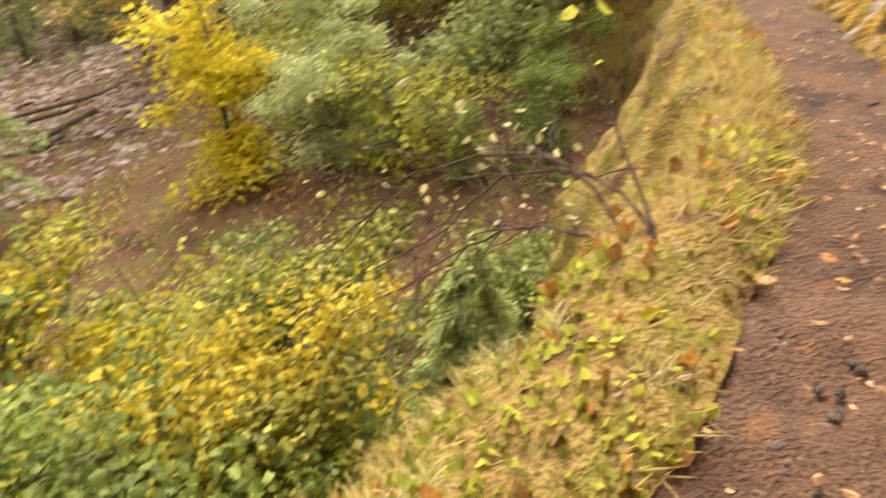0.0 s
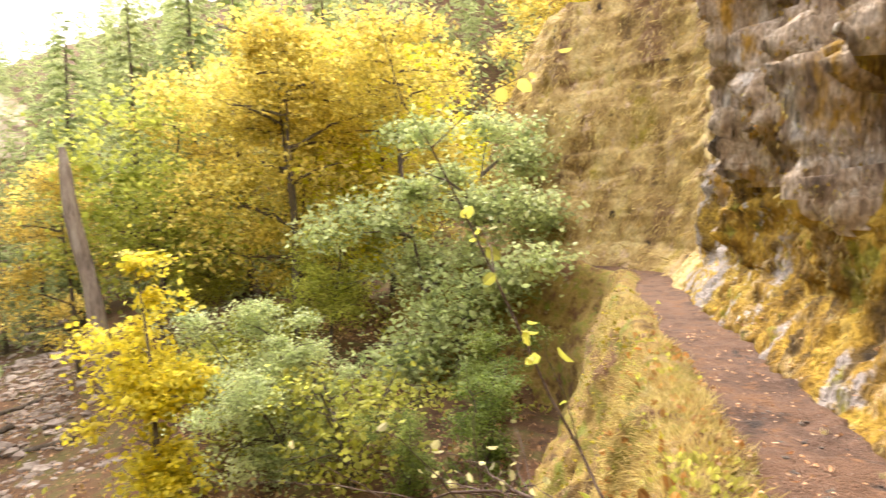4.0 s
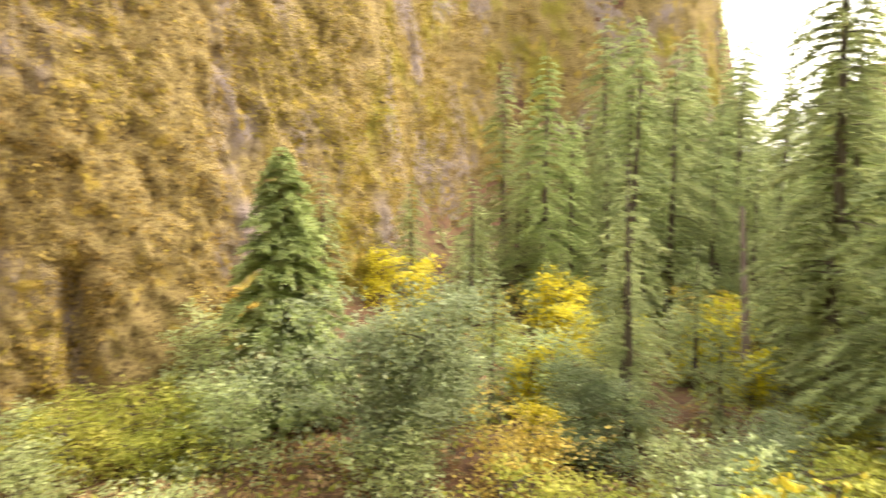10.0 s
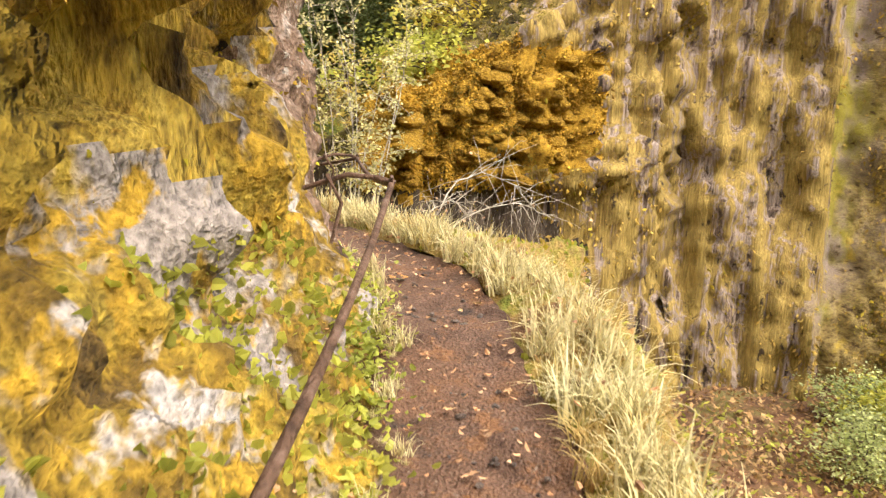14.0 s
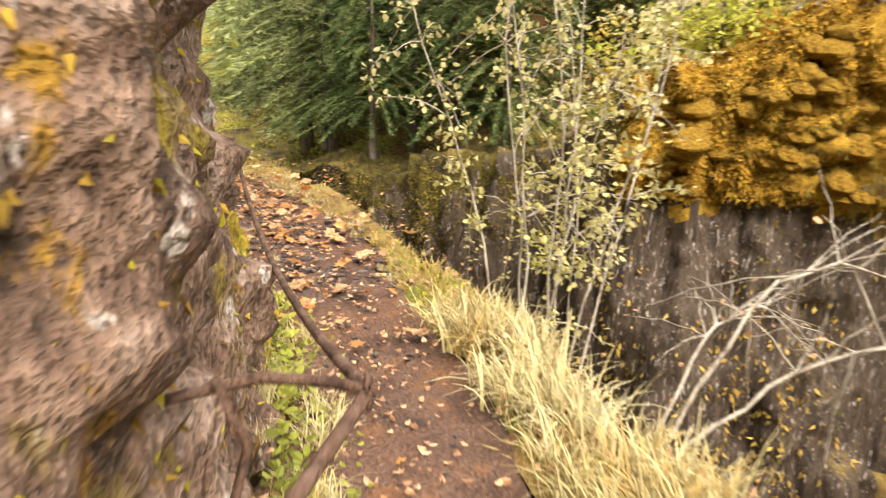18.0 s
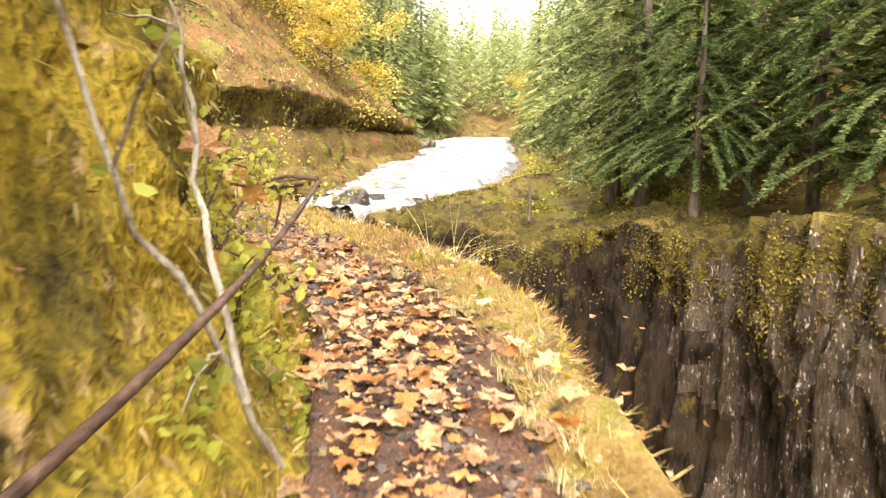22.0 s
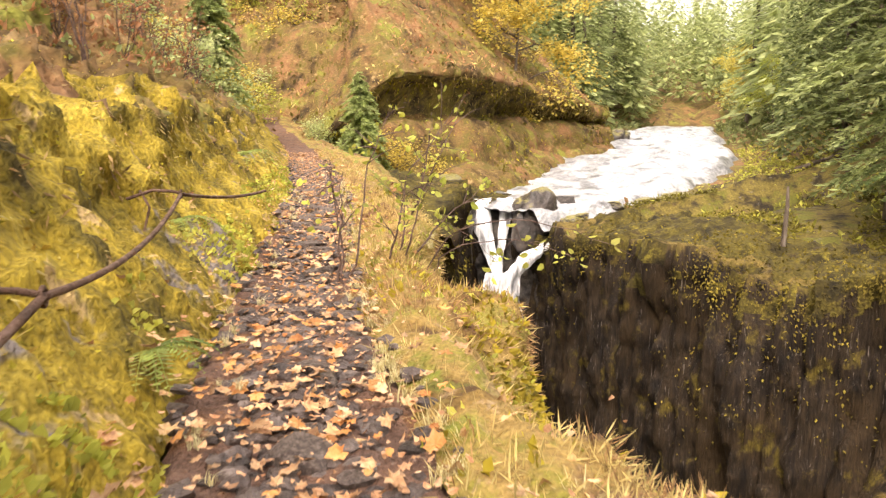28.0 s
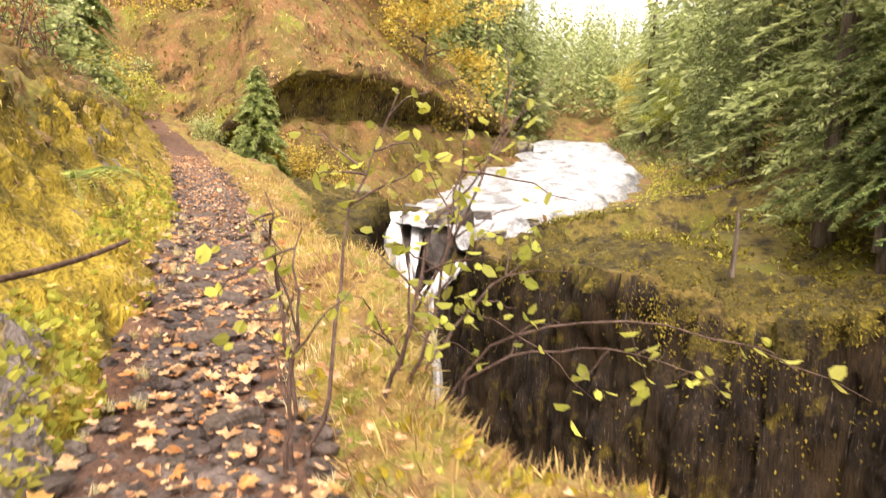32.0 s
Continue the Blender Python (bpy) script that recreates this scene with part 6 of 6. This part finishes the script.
for k_, mt_ in enumerate((M_LITTER, M_LITTERO)):
    pick = [i for i in range(m) if (i % 3 == 2) == bool(k_)]
    vv, ff, n0 = [], [], 0
    for i in pick:
        vv.append(V[i])
        ff.append(F[i] - F[i].min() + n0)
        n0 += len(V[i])
    tagged(new("leaf_carpet", make_mesh("leaf_carpet", np.concatenate(vv), np.concatenate(ff), mt_, True)), ["carpet of pale tan maple leaves on the trail", "carpet of orange maple leaves on the trail"][k_], "leaves", kind="stuff")

# gravel, past counting
m = 4200
s = S0 + np.where(r.random(m) < .1, r.uniform(-6, 9, m), r.uniform(9, 33, m))
c, nn = TRAIL.at(s)
u = np.clip(r.normal(0, .5, m), -1.1, 1.1) * c[:, 3]
k = r.uniform(.012, .035, m) * np.where(s > S0 + 14, 1.7, np.where(s < S0 + 9, .55, 1))
ctr = np.stack([c[:, 0] + nn[:, 0] * u, c[:, 1] + nn[:, 1] * u, c[:, 2] - .02 + k * .1 + .1 * (u / (c[:, 3] + .1)) ** 4], -1)
V = ctr[:, None] + ico[None] * (1 + r.normal(0, .2, (m, len(ico), 1))) * (k[:, None] * [1.2, 1, .6])[:, None]
F = icf[None] + (np.arange(m) * len(ico))[:, None, None]
tagged(new("gravel", make_mesh("gravel", V.reshape(-1, 3), F.reshape(-1, 3), M_STONE, True)), "dark grey gravel and small stones on the trail", "stones", kind="stuff")

# ---- near shrubs and saplings ----
def twigs(name, base, stems, leaves_mat, bark, leaf, count, seed, label, fork=3, category="shrub", radius=.012, spread=1.0):
    """Thin-stemmed shrub: each stem is a row of points from the base; side twigs carry the leaves."""
    r = np.random.default_rng(seed)
    ob = new(name)
    ob.location = base
    B = []
    for pts in stems:
        k = np.array(pts, float) - np.array(base)
        t = np.linspace(0, len(k) - 1, 14)
        c = np.stack([np.interp(t, np.arange(len(k)), k[:, i]) for i in range(3)], -1)
        c[1:-1] = (c[:-2] + 2 * c[1:-1] + c[2:]) / 4 + r.normal(0, .012, (12, 3))
        L = np.linalg.norm(np.diff(c, axis=0), axis=1).sum()
        side_twigs = []
        for j in range(fork):
            i = r.integers(4, 13)
            d = unit(r.normal(0, 1, 3) + unit(c[i] - c[i - 2]) * 1.0 + [0, 0, .2])
            x = np.linspace(0, 1, 7)[:, None]
            q = c[i] + d * x * L * r.uniform(.15, .4) * spread + np.array([0, 0, -.06 * L]) * x ** 2 + r.normal(0, .015, (7, 3)) * x
            side_twigs.append(tube(q, np.linspace(radius * .45, radius * .12, 7), 4))
            B.append(q[2:])
        B.append(c[8:])
        stem = part("stem", make_mesh("stem", *tube(c, np.linspace(radius, radius * .25, 14), 6), bark), ob)
        for tw in side_twigs:
            part("twig", make_mesh("twig", *tw, bark), stem)
    B = np.concatenate(B)
    if count:
        p = B[r.integers(0, len(B), count)] + r.normal(0, .03, (count, 3))
        way = unit(r.normal(0, 1, (count, 3)) + [0, 0, -.3])
        side = unit(np.cross(way, r.normal(0, .5, (count, 3)) + [0, 0, 1]))
        Ln = leaf * r.uniform(.6, 1.3, count)
        v, f = blades(p, way, side, Ln, Ln * .75, .12, True)
        part("foliage", make_mesh("foliage", v, f, leaves_mat, True), ob)
    return tagged(ob, label, category)


M_TWIG = material("dark_twig", [(.05, .03, .025), (.11, .07, .055), (.17, .12, .1)], 14, .8, .4, fine=80, spread=.2)
twigs("sapling", (-1.78, -2.12, .08), [[(-1.78, -2.12, .08), (-1.85, -2.42, .36), (-1.92, -2.74, .58), (-1.76, -3.05, 1.15), (-1.55, -3.38, 1.9), (-1.45, -3.5, 2.3)]], M_LIME, M_TWIG, .075, 22, 1, "thin leaning sapling with a few yellow-green leaves", 3, radius=.009)
twigs("dead_shrub", (-1.79, -2.14, .08), [[(-1.79, -2.14, .08), (-1.85, -2.55, .4), (-1.7, -3.05, .28), (-1.45, -3.2, 0), (-1.22, -3.2, -.2)], [(-1.79, -2.15, .08), (-1.82, -2.65, .4), (-1.62, -3.1, .36), (-1.3, -3.35, .15), (-1.05, -3.4, -.05)], [(-1.78, -2.16, .08), (-1.78, -2.5, .22), (-1.6, -2.9, .12), (-1.4, -3.0, -.08), (-1.2, -3.0, -.3)]], M_PALELEAF, M_TWIG, .04, 110, 2, "arching bare shrub with lichen-grey twigs and a few dry leaves", 26, radius=.009, spread=1.2)
twigs("birch_shrub", (7.25, 5.3, -0.65), [[(7.25, 5.3, -0.65), (7.35, 5.5, 0.8), (7.4, 5.65, 1.9), (7.3, 5.9, 3.2)], [(7.3, 5.25, -0.65), (7.45, 5.35, 0.8), (7.65, 5.45, 1.6), (7.5, 5.55, 2.6), (7.1, 5.65, 3.6)], [(7.35, 5.3, -0.65), (7.7, 5.45, 0.9), (8.1, 5.75, 2.1), (8.3, 5.95, 3.3)], [(7.4, 5.5, -0.65), (7.65, 5.85, 0.9), (7.75, 6.15, 2), (7.9, 6.35, 3.2)], [(7.4, 5.15, -0.65), (7.8, 5.15, 0.7), (8.3, 5.25, 1.6), (8.7, 5.45, 2.6)], [(7.15, 5.15, -0.65), (7.1, 5.05, 0.5), (7.25, 4.95, 1.3), (7.4, 4.85, 2.2)], [(7.3, 5.45, -.65), (7.2, 5.75, .9), (6.95, 6.1, 2.0), (6.8, 6.4, 2.9)], [(7.5, 5.3, -.65), (8.0, 5.6, .6), (8.5, 6.1, 1.6), (8.8, 6.5, 2.4)], [(7.3, 5.2, -.65), (7.55, 5.0, .9), (7.95, 4.9, 1.9), (8.0, 4.9, 3.0)]], M_PALELEAF, M_PALEBARK, .045, 3000, 3, "pale many-stemmed shrub with small yellow leaves at the trail edge", 18, radius=.011, spread=.5)
twigs("dead_branch", (7.0, 4.0, -.1), [[(7.0, 4.1, .1), (7.5, 4.0, .8), (8.0, 3.8, .95), (8.5, 3.5, .7), (8.9, 3.3, .2)], [(7.0, 4.0, .1), (7.5, 3.7, .5), (8.1, 3.4, .6), (8.7, 3.1, .3)], [(7.0, 4.2, 0), (7.6, 4.3, .5), (8.2, 4.3, .55), (8.8, 4.2, .1)]], M_LITTER, M_PALEBARK, .05, 30, 4, "arching dead branch covered in pale lichen", 24, "branch", .012)
twigs("wall_shrub", (6.15, 9.2, .75), [[(6.1, 9.2, .75), (6.2, 9.3, 1.3), (6.35, 9.5, 1.8)], [(6.1, 9.3, .75), (6.25, 9.7, 1.3), (6.5, 10.2, 1.75)], [(6.1, 9.6, .75), (6.2, 10.0, 1.2), (6.4, 10.5, 1.7)], [(6.15, 9.0, .75), (6.3, 9.0, 1.1), (6.45, 8.9, 1.45)], [(6.2, 10.3, .75), (6.3, 10.6, 1.2), (6.45, 11, 1.5)]], M_LIME, M_TWIG, .045, 900, 6, "leggy shrub with yellow-green leaves against the mossy wall", 7)
twigs("lichen_branch", (6.5, 8.95, .66), [[(6.5, 8.95, .66), (6.4, 8.75, 1.0), (6.3, 8.6, 1.36), (6.15, 8.4, 1.72), (6.1, 8.3, 2.1), (6.05, 8.2, 2.6)], [(6.4, 8.75, 1.0), (6.3, 8.9, 1.5), (6.25, 9.0, 2.0), (6.2, 9.1, 2.5)]], M_LIME, M_PALEBARK, .06, 30, 7, "fallen branch white with lichen leaning on the wall", 3, "branch", .016)
twigs("trailside_shrub", (5.93, 17.66, .45), [[(5.93, 17.66, .45), (5.9, 17.75, 1.0), (5.8, 17.9, 1.6)], [(5.95, 17.66, .45), (6.05, 17.7, .9), (6.1, 17.9, 1.5), (6.3, 18.0, 2.0)], [(5.9, 17.6, .45), (5.92, 17.6, 1.0), (5.95, 17.7, 1.5)]], M_LIME, M_TWIG, .065, 60, 8, "bare dark-stemmed shrub with a few yellow leaves beside the trail", 5)
twigs("trailside_shrub", (6.25, 18.1, .5), [[(6.25, 18.1, .5), (6.4, 18.2, 1.0), (6.7, 18.3, 1.6), (6.9, 18.6, 2.1)], [(6.3, 18.15, .5), (6.5, 18.1, 1.1), (6.6, 18.2, 1.8)], [(6.2, 18.0, .5), (6.35, 17.9, 1.0), (6.45, 17.9, 1.5), (6.8, 17.9, 1.9)], [(6.3, 18.2, .5), (6.65, 18.4, .95), (7.1, 18.6, 1.3)]], M_LIME, M_TWIG, .065, 130, 9, "bare dark-stemmed shrub with a few yellow leaves beside the trail", 7)
twigs("trailside_shrub", (6.5, 18.3, .45), [[(6.5, 18.3, .45), (6.75, 18.15, .95), (7.2, 17.95, 1.12), (7.7, 17.75, 1.05), (8.2, 17.6, .85)], [(6.5, 18.35, .45), (6.8, 18.3, .8), (7.3, 18.2, .9), (7.8, 18.1, .75)]], M_LIME, M_TWIG, .07, 40, 10, "drooping twigs with yellow leaves over the gorge", 5, radius=.008, spread=.6)
q_ = np.random.default_rng(88)
for i in range(16):
    y = q_.uniform(15, 32)
    c_, n_ = TRAIL.at(np.array([float(TRAIL.near([5], [y])[1][0])]))
    u_ = c_[0, 3] + c_[0, 5] + q_.uniform(.7, 2.6)
    x, y = c_[0, 0] + n_[0, 0] * u_, c_[0, 1] + n_[0, 1] * u_
    z = c_[0, 2] + c_[0, 4] + (u_ - c_[0, 3] - c_[0, 5] - .14) * c_[0, 6] - .35
    st3 = [[(x, y, z)] + [(x + a * k, y + b * k, z + h_ * k) for k in (.35, .7, 1)] for a, b, h_ in q_.uniform((-.5, -.5, 1.0), (.7, .5, 1.9), (5, 3))]
    twigs("thicket", (x, y, z), st3, M_RUSSET, M_TWIG, .06, 170, 500 + i, "bare brown thicket with a few russet leaves", 6, radius=.009, spread=.8)
# big autumn leaves still on the wall shrub
for i, (x, y, z, k, mt) in enumerate(((6.27, 9.25, 1.78, .11, 0), (6.42, 9.75, 1.55, .075, 3), (6.35, 10.1, 1.62, .07, 3), (6.3, 9.3, 1.35, .06, 3))):
    lf = new("maple_leaf", LEAF[mt + 4 * (i % 2)])
    lf.matrix_basis = pose(x, y, z, 78, 10 * i, 160 + 20 * i) @ Matrix.Scale(k, 4)
    tagged(lf, "large orange maple leaf caught on a twig", "leaf", "maple leaves on the shrub")


def tuft(name, x, y, z, n, length, mat, seed, label, lean=(0, 0), width=.007, spread=.05, category="grass"):
    """A clump of arching grass blades."""
    r = np.random.default_rng(seed)
    V, F = [], []
    for i in range(n):
        az = r.uniform(0, 2 * np.pi)
        L = length * r.uniform(.5, 1.15)
        d = np.array([math.cos(az), math.sin(az), 0]) * r.uniform(.25, .9) + np.array([*lean, 0])
        t = np.linspace(0, 1, 5)[:, None]
        p = np.array([r.normal(0, spread), r.normal(0, spread), 0]) + d * L * t ** 1.3 + np.array([0, 0, 1]) * L * (1.1 * t - .75 * t ** 2 * np.linalg.norm(d) * 1.2)
        sd = np.cross(d, [0, 0, 1.0])
        sd = sd / max(np.linalg.norm(sd), 1e-6) * width * (1 - t * .85)
        b = len(V) * 10
        V.append(np.concatenate([p + sd, p - sd]))
        F += [(b + j, b + j + 1, b + 6 + j, b + 5 + j) for j in range(4)]
    ob = new(name, make_mesh(name, np.concatenate(V), np.array(F), mat, True))
    ob.location = (x, y, z)
    return tagged(ob, label, category)


r = np.random.default_rng(55)
M_PALEGRASS = material("pale_straw", [(.46, .39, .18), (.6, .53, .29), (.7, .65, .42)], 3, .8, 0, fine=9, spread=.15, leaf=.3, jitter=.3)
TUFT = [tuft("grass_tuft", 0, 0, -50 - i, 46, .34, [M_PALEGRASS, M_PALEGRASS, M_GRASS][i], 60 + i, "tuft of dry straw grass at the trail edge") for i in range(3)]
EDGE = []
for i in range(720):
    s = S0 + (r.uniform(0, 8.5) if i < 300 else r.uniform(-7, 0) if i < 390 else r.uniform(.5, 7.5) if i < 450 else r.uniform(-9, 24) if i < 500 else r.uniform(9, 27))
    thick = i < 300
    right = r.random() < (.85 if thick else .9 if i < 390 else 0 if i < 450 else .6)
    c, nn = TRAIL.at(np.array([s]))
    lipw = float(np.interp(c[0, 1], [-3, 8, 14], [.5, .4, .9]))
    u = -c[0, 3] - (r.uniform(.02, lipw) if i < 500 else r.uniform(-.1, .12)) if right else c[0, 3] + r.uniform(-.2, .1)
    x, y, z = c[0, 0] + nn[0, 0] * u, c[0, 1] + nn[0, 1] * u, c[0, 2] + (.04 if right else .05)
    k = r.uniform(.45, 1.1) * (1 if right else .6) * (1 if thick else .4)
    M = pose(x, y, z - .02, 0, 0, r.uniform(0, 360)) @ Matrix.Scale(k, 4)
    if i < 500 and i % 5 < 3:
        ob = copy_thing(TUFT[i % 3], M)
        ob["group"] = "grass tufts of the trail edge"
    else:
        me = TUFT[0].data
        co = np.empty(len(me.vertices) * 3)
        me.vertices.foreach_get("co", co)
        EDGE.append(co.reshape(-1, 3) @ np.array(M.to_3x3()).T + [x, y, z - .02])
fc = np.array([p.vertices[:] for p in TUFT[0].data.polygons])
tagged(new("edge_grass", make_mesh("edge_grass", np.concatenate(EDGE), np.concatenate([fc + i * len(EDGE[0]) for i in range(len(EDGE))]), M_PALEGRASS, True)), "dry straw grass filling the trail edge", "grass", kind="stuff")
for o in TUFT:
    bpy.data.objects.remove(o)


def fern(x, y, z, n, length, seed, label, face):
    """A sword fern: arching fronds with paired leaflets."""
    r = np.random.default_rng(seed)
    ob = new("fern")
    ob.location = (x, y, z)
    for i in range(n):
        az = face + r.uniform(-1.2, 1.2)
        L = length * r.uniform(.7, 1.1)
        d = np.array([math.cos(az), math.sin(az), 0])
        t = np.linspace(0, 1, 16)[:, None]
        p = d * L * t + np.array([0, 0, 1]) * L * (.75 * t - .95 * t ** 2)
        side = np.array([-d[1], d[0], 0])
        B = np.repeat(p[1:], 2, 0)
        sg = np.tile([1., -1.], 15)[:, None]
        w = np.repeat(np.sin(np.linspace(.35, 3.0, 15)), 2) * .2 * L
        way = unit(side * sg + d * .35 + [0, 0, -.15] + r.normal(0, .06, (30, 3)))
        leafs = blades(B, way, unit(np.cross(way, [0, 0, 1.0])), w, np.full(30, .05 * L), .1)
        part("frond", make_mesh("frond", *join([tube(p, np.linspace(.004, .001, 16), 4), leafs]), M_THICK[0], True), ob)
    return tagged(ob, label, "fern")


for x, y, z, n_, L, f in ((5.72, 11.15, 2.55, 8, .5, -.5), (5.75, 11.7, 2.3, 7, .42, -.4), (5.55, 15.1, .95, 8, .32, -.3), (5.15, 16.4, 1.3, 6, .28, -.3), (5.0, 18.2, 1.6, 7, .34, -.3)):
    fern(x, y, z, n_, L, int(y * 10), "green sword fern growing from the mossy bank", f)
tuft("long_grass", 8.0, 12.6, .45, 26, 1.0, M_PALEGRASS, 66, "long arching stalks of dead grass over the gorge", (.5, .1), .006, .15)
tuft("long_grass", 7.75, 12.2, .5, 30, .55, M_LITTERO, 67, "upright russet dead stems at the trail edge", (0, 0), .005, .12)

moss("dry_grass", B_P, 15000, .1, M_GRASS, 207, lambda q: (q[:, 1] > -9) * (q[:, 1] < -.4) * (q[:, 2] > -.5) * (patch(208, 1.3, -.1, .25)(q)), -1, .5, .06, "dry grass hanging over the trail's outer edge", "grass")
moss("leaf_scatter", B_P, 900, .06, M_LITTERO, 209, lambda q: (q[:, 1] > -6) * (q[:, 1] < 0) * (q[:, 2] > -1) * 1.0, -1, .0, .8, "reddish fallen leaves on the bank", "leaves", full=True)
# leafy ground cover and herbs at the foot of the wall
herb = lambda q, lo, hi: smooth(hi, lo, q)
moss("ground_cover", W_P, 5200, .05, M_LIME, 171, lambda q: (q[:, 2] < 1.1) * ((q[:, 1] > -1) & (q[:, 1] < 2.6) | (q[:, 1] > 6)) * (q[:, 1] < 26) * patch(183, 1.2, -.1, .2)(q), 1, -.3, .75, "pale yellow-green leafy herbs at the foot of the wall", "plants", full=True)
moss("ground_cover", B_P, 5200, .042, M_LIME, 173, lambda q: (q[:, 2] > -.9) * (q[:, 1] > -6) * (q[:, 1] < 24) * patch(184, .8, .0, .25)(q), -1, -.5, .8, "green leafy ground cover on the bank", "plants", full=True)
moss("ground_cover", B_P, 4200, .042, M_LIME, 177, lambda q: (q[:, 2] > -1.6) * (q[:, 1] > -5) * (q[:, 1] < .3) * patch(194, 1.1, -.05, .25)(q), -1, -.5, .8, "yellow-green rosettes of small plants on the bank", "plants", full=True)
moss("leaf_scatter", B_P, 2600, .05, M_LITTER, 174, lambda q: (q[:, 2] > -2) * (q[:, 1] > -8) * (q[:, 1] < 26) * 1.0, -1, .0, .8, "fallen leaves caught on the bank", "leaves", full=True)
moss("leaf_scatter", W_P, 900, .04, M_LITTER, 175, lambda q: (q[:, 2] < 2.5) * (q[:, 1] > -6) * (q[:, 1] < 26) * ((q[:, 1] < 1.5) | (q[:, 1] > 6.5)) * 1.0, 1, .3, .8, "fallen leaves caught on the moss wall", "leaves", full=True)

# leafy herbs along the inner edge of the trail
m = 2600
s = S0 + r.uniform(-1, 9, m)
c, nn = TRAIL.at(s)
u = c[:, 3] - np.abs(r.normal(0, .11, m)) + .04
q = np.stack([c[:, 0] + nn[:, 0] * u, c[:, 1] + nn[:, 1] * u, c[:, 2] + .03 + r.uniform(0, .16, m) * smooth(-.2, .05, u - c[:, 3])], -1)
way = unit(np.stack([r.normal(0, 1, m), r.normal(0, 1, m), r.uniform(0, .8, m)], -1))
side = unit(np.cross(way, r.normal(0, .4, (m, 3)) + [0, 0, 1]))
Ln = r.uniform(.02, .055, m)
v, f = blades(q, way, side, Ln, Ln * .7, .15, True)
tagged(new("trailside_herbs", make_mesh("trailside_herbs", v, f, M_LIME, True)), "yellow-green leafy herbs along the inner trail edge", "plants", kind="stuff")

# orange moss cushions on the corner of the canyon wall
M_MOSS5 = material("moss_orange", [(.23, .125, .014), (.4, .24, .026), (.52, .345, .048)], 1.5, .95, 0, fine=6, spread=.3, leaf=.2, jitter=.4)
cush = new("moss_cushions")
cush.location = (20.5, 9, 1)
tagged(cush, "rounded orange-gold moss cushions over the cliff corner", "moss")
CU = [rock_mesh(300 + i, (1, 1, .8), 3, .3, M_CUSHION, 0) for i in range(4)]
ctr = E_P.reshape(-1, 3)
sel = ctr[(ctr[:, 1] > 6.6) & (ctr[:, 1] < 12.3) & (ctr[:, 2] > -.5) & (ctr[:, 2] < 3.6) & (ctr[:, 0] > 17) & (ctr[:, 0] < 26)]
for i in range(130):
    p = sel[r.integers(0, len(sel))]
    k = r.uniform(.14, .4)
    ob = part("cushion", CU[i % 4], cush)
    ob.matrix_basis = Matrix.Translation((p[0] - 20.4, p[1] - 8.93, p[2] - 1.05)) @ Matrix.Diagonal((k, k, k * r.uniform(.6, 1), 1))
moss("moss", E_P, 22000, .11, M_MOSS5, 176, lambda q: (q[:, 1] > 6.4) * (q[:, 1] < 12.6) * (q[:, 2] > -.6) * (q[:, 2] < 4) * (q[:, 0] < 27) * patch(190, .9, -.3, .1)(q), -1, .9, .6, "orange-gold moss over the cliff corner")
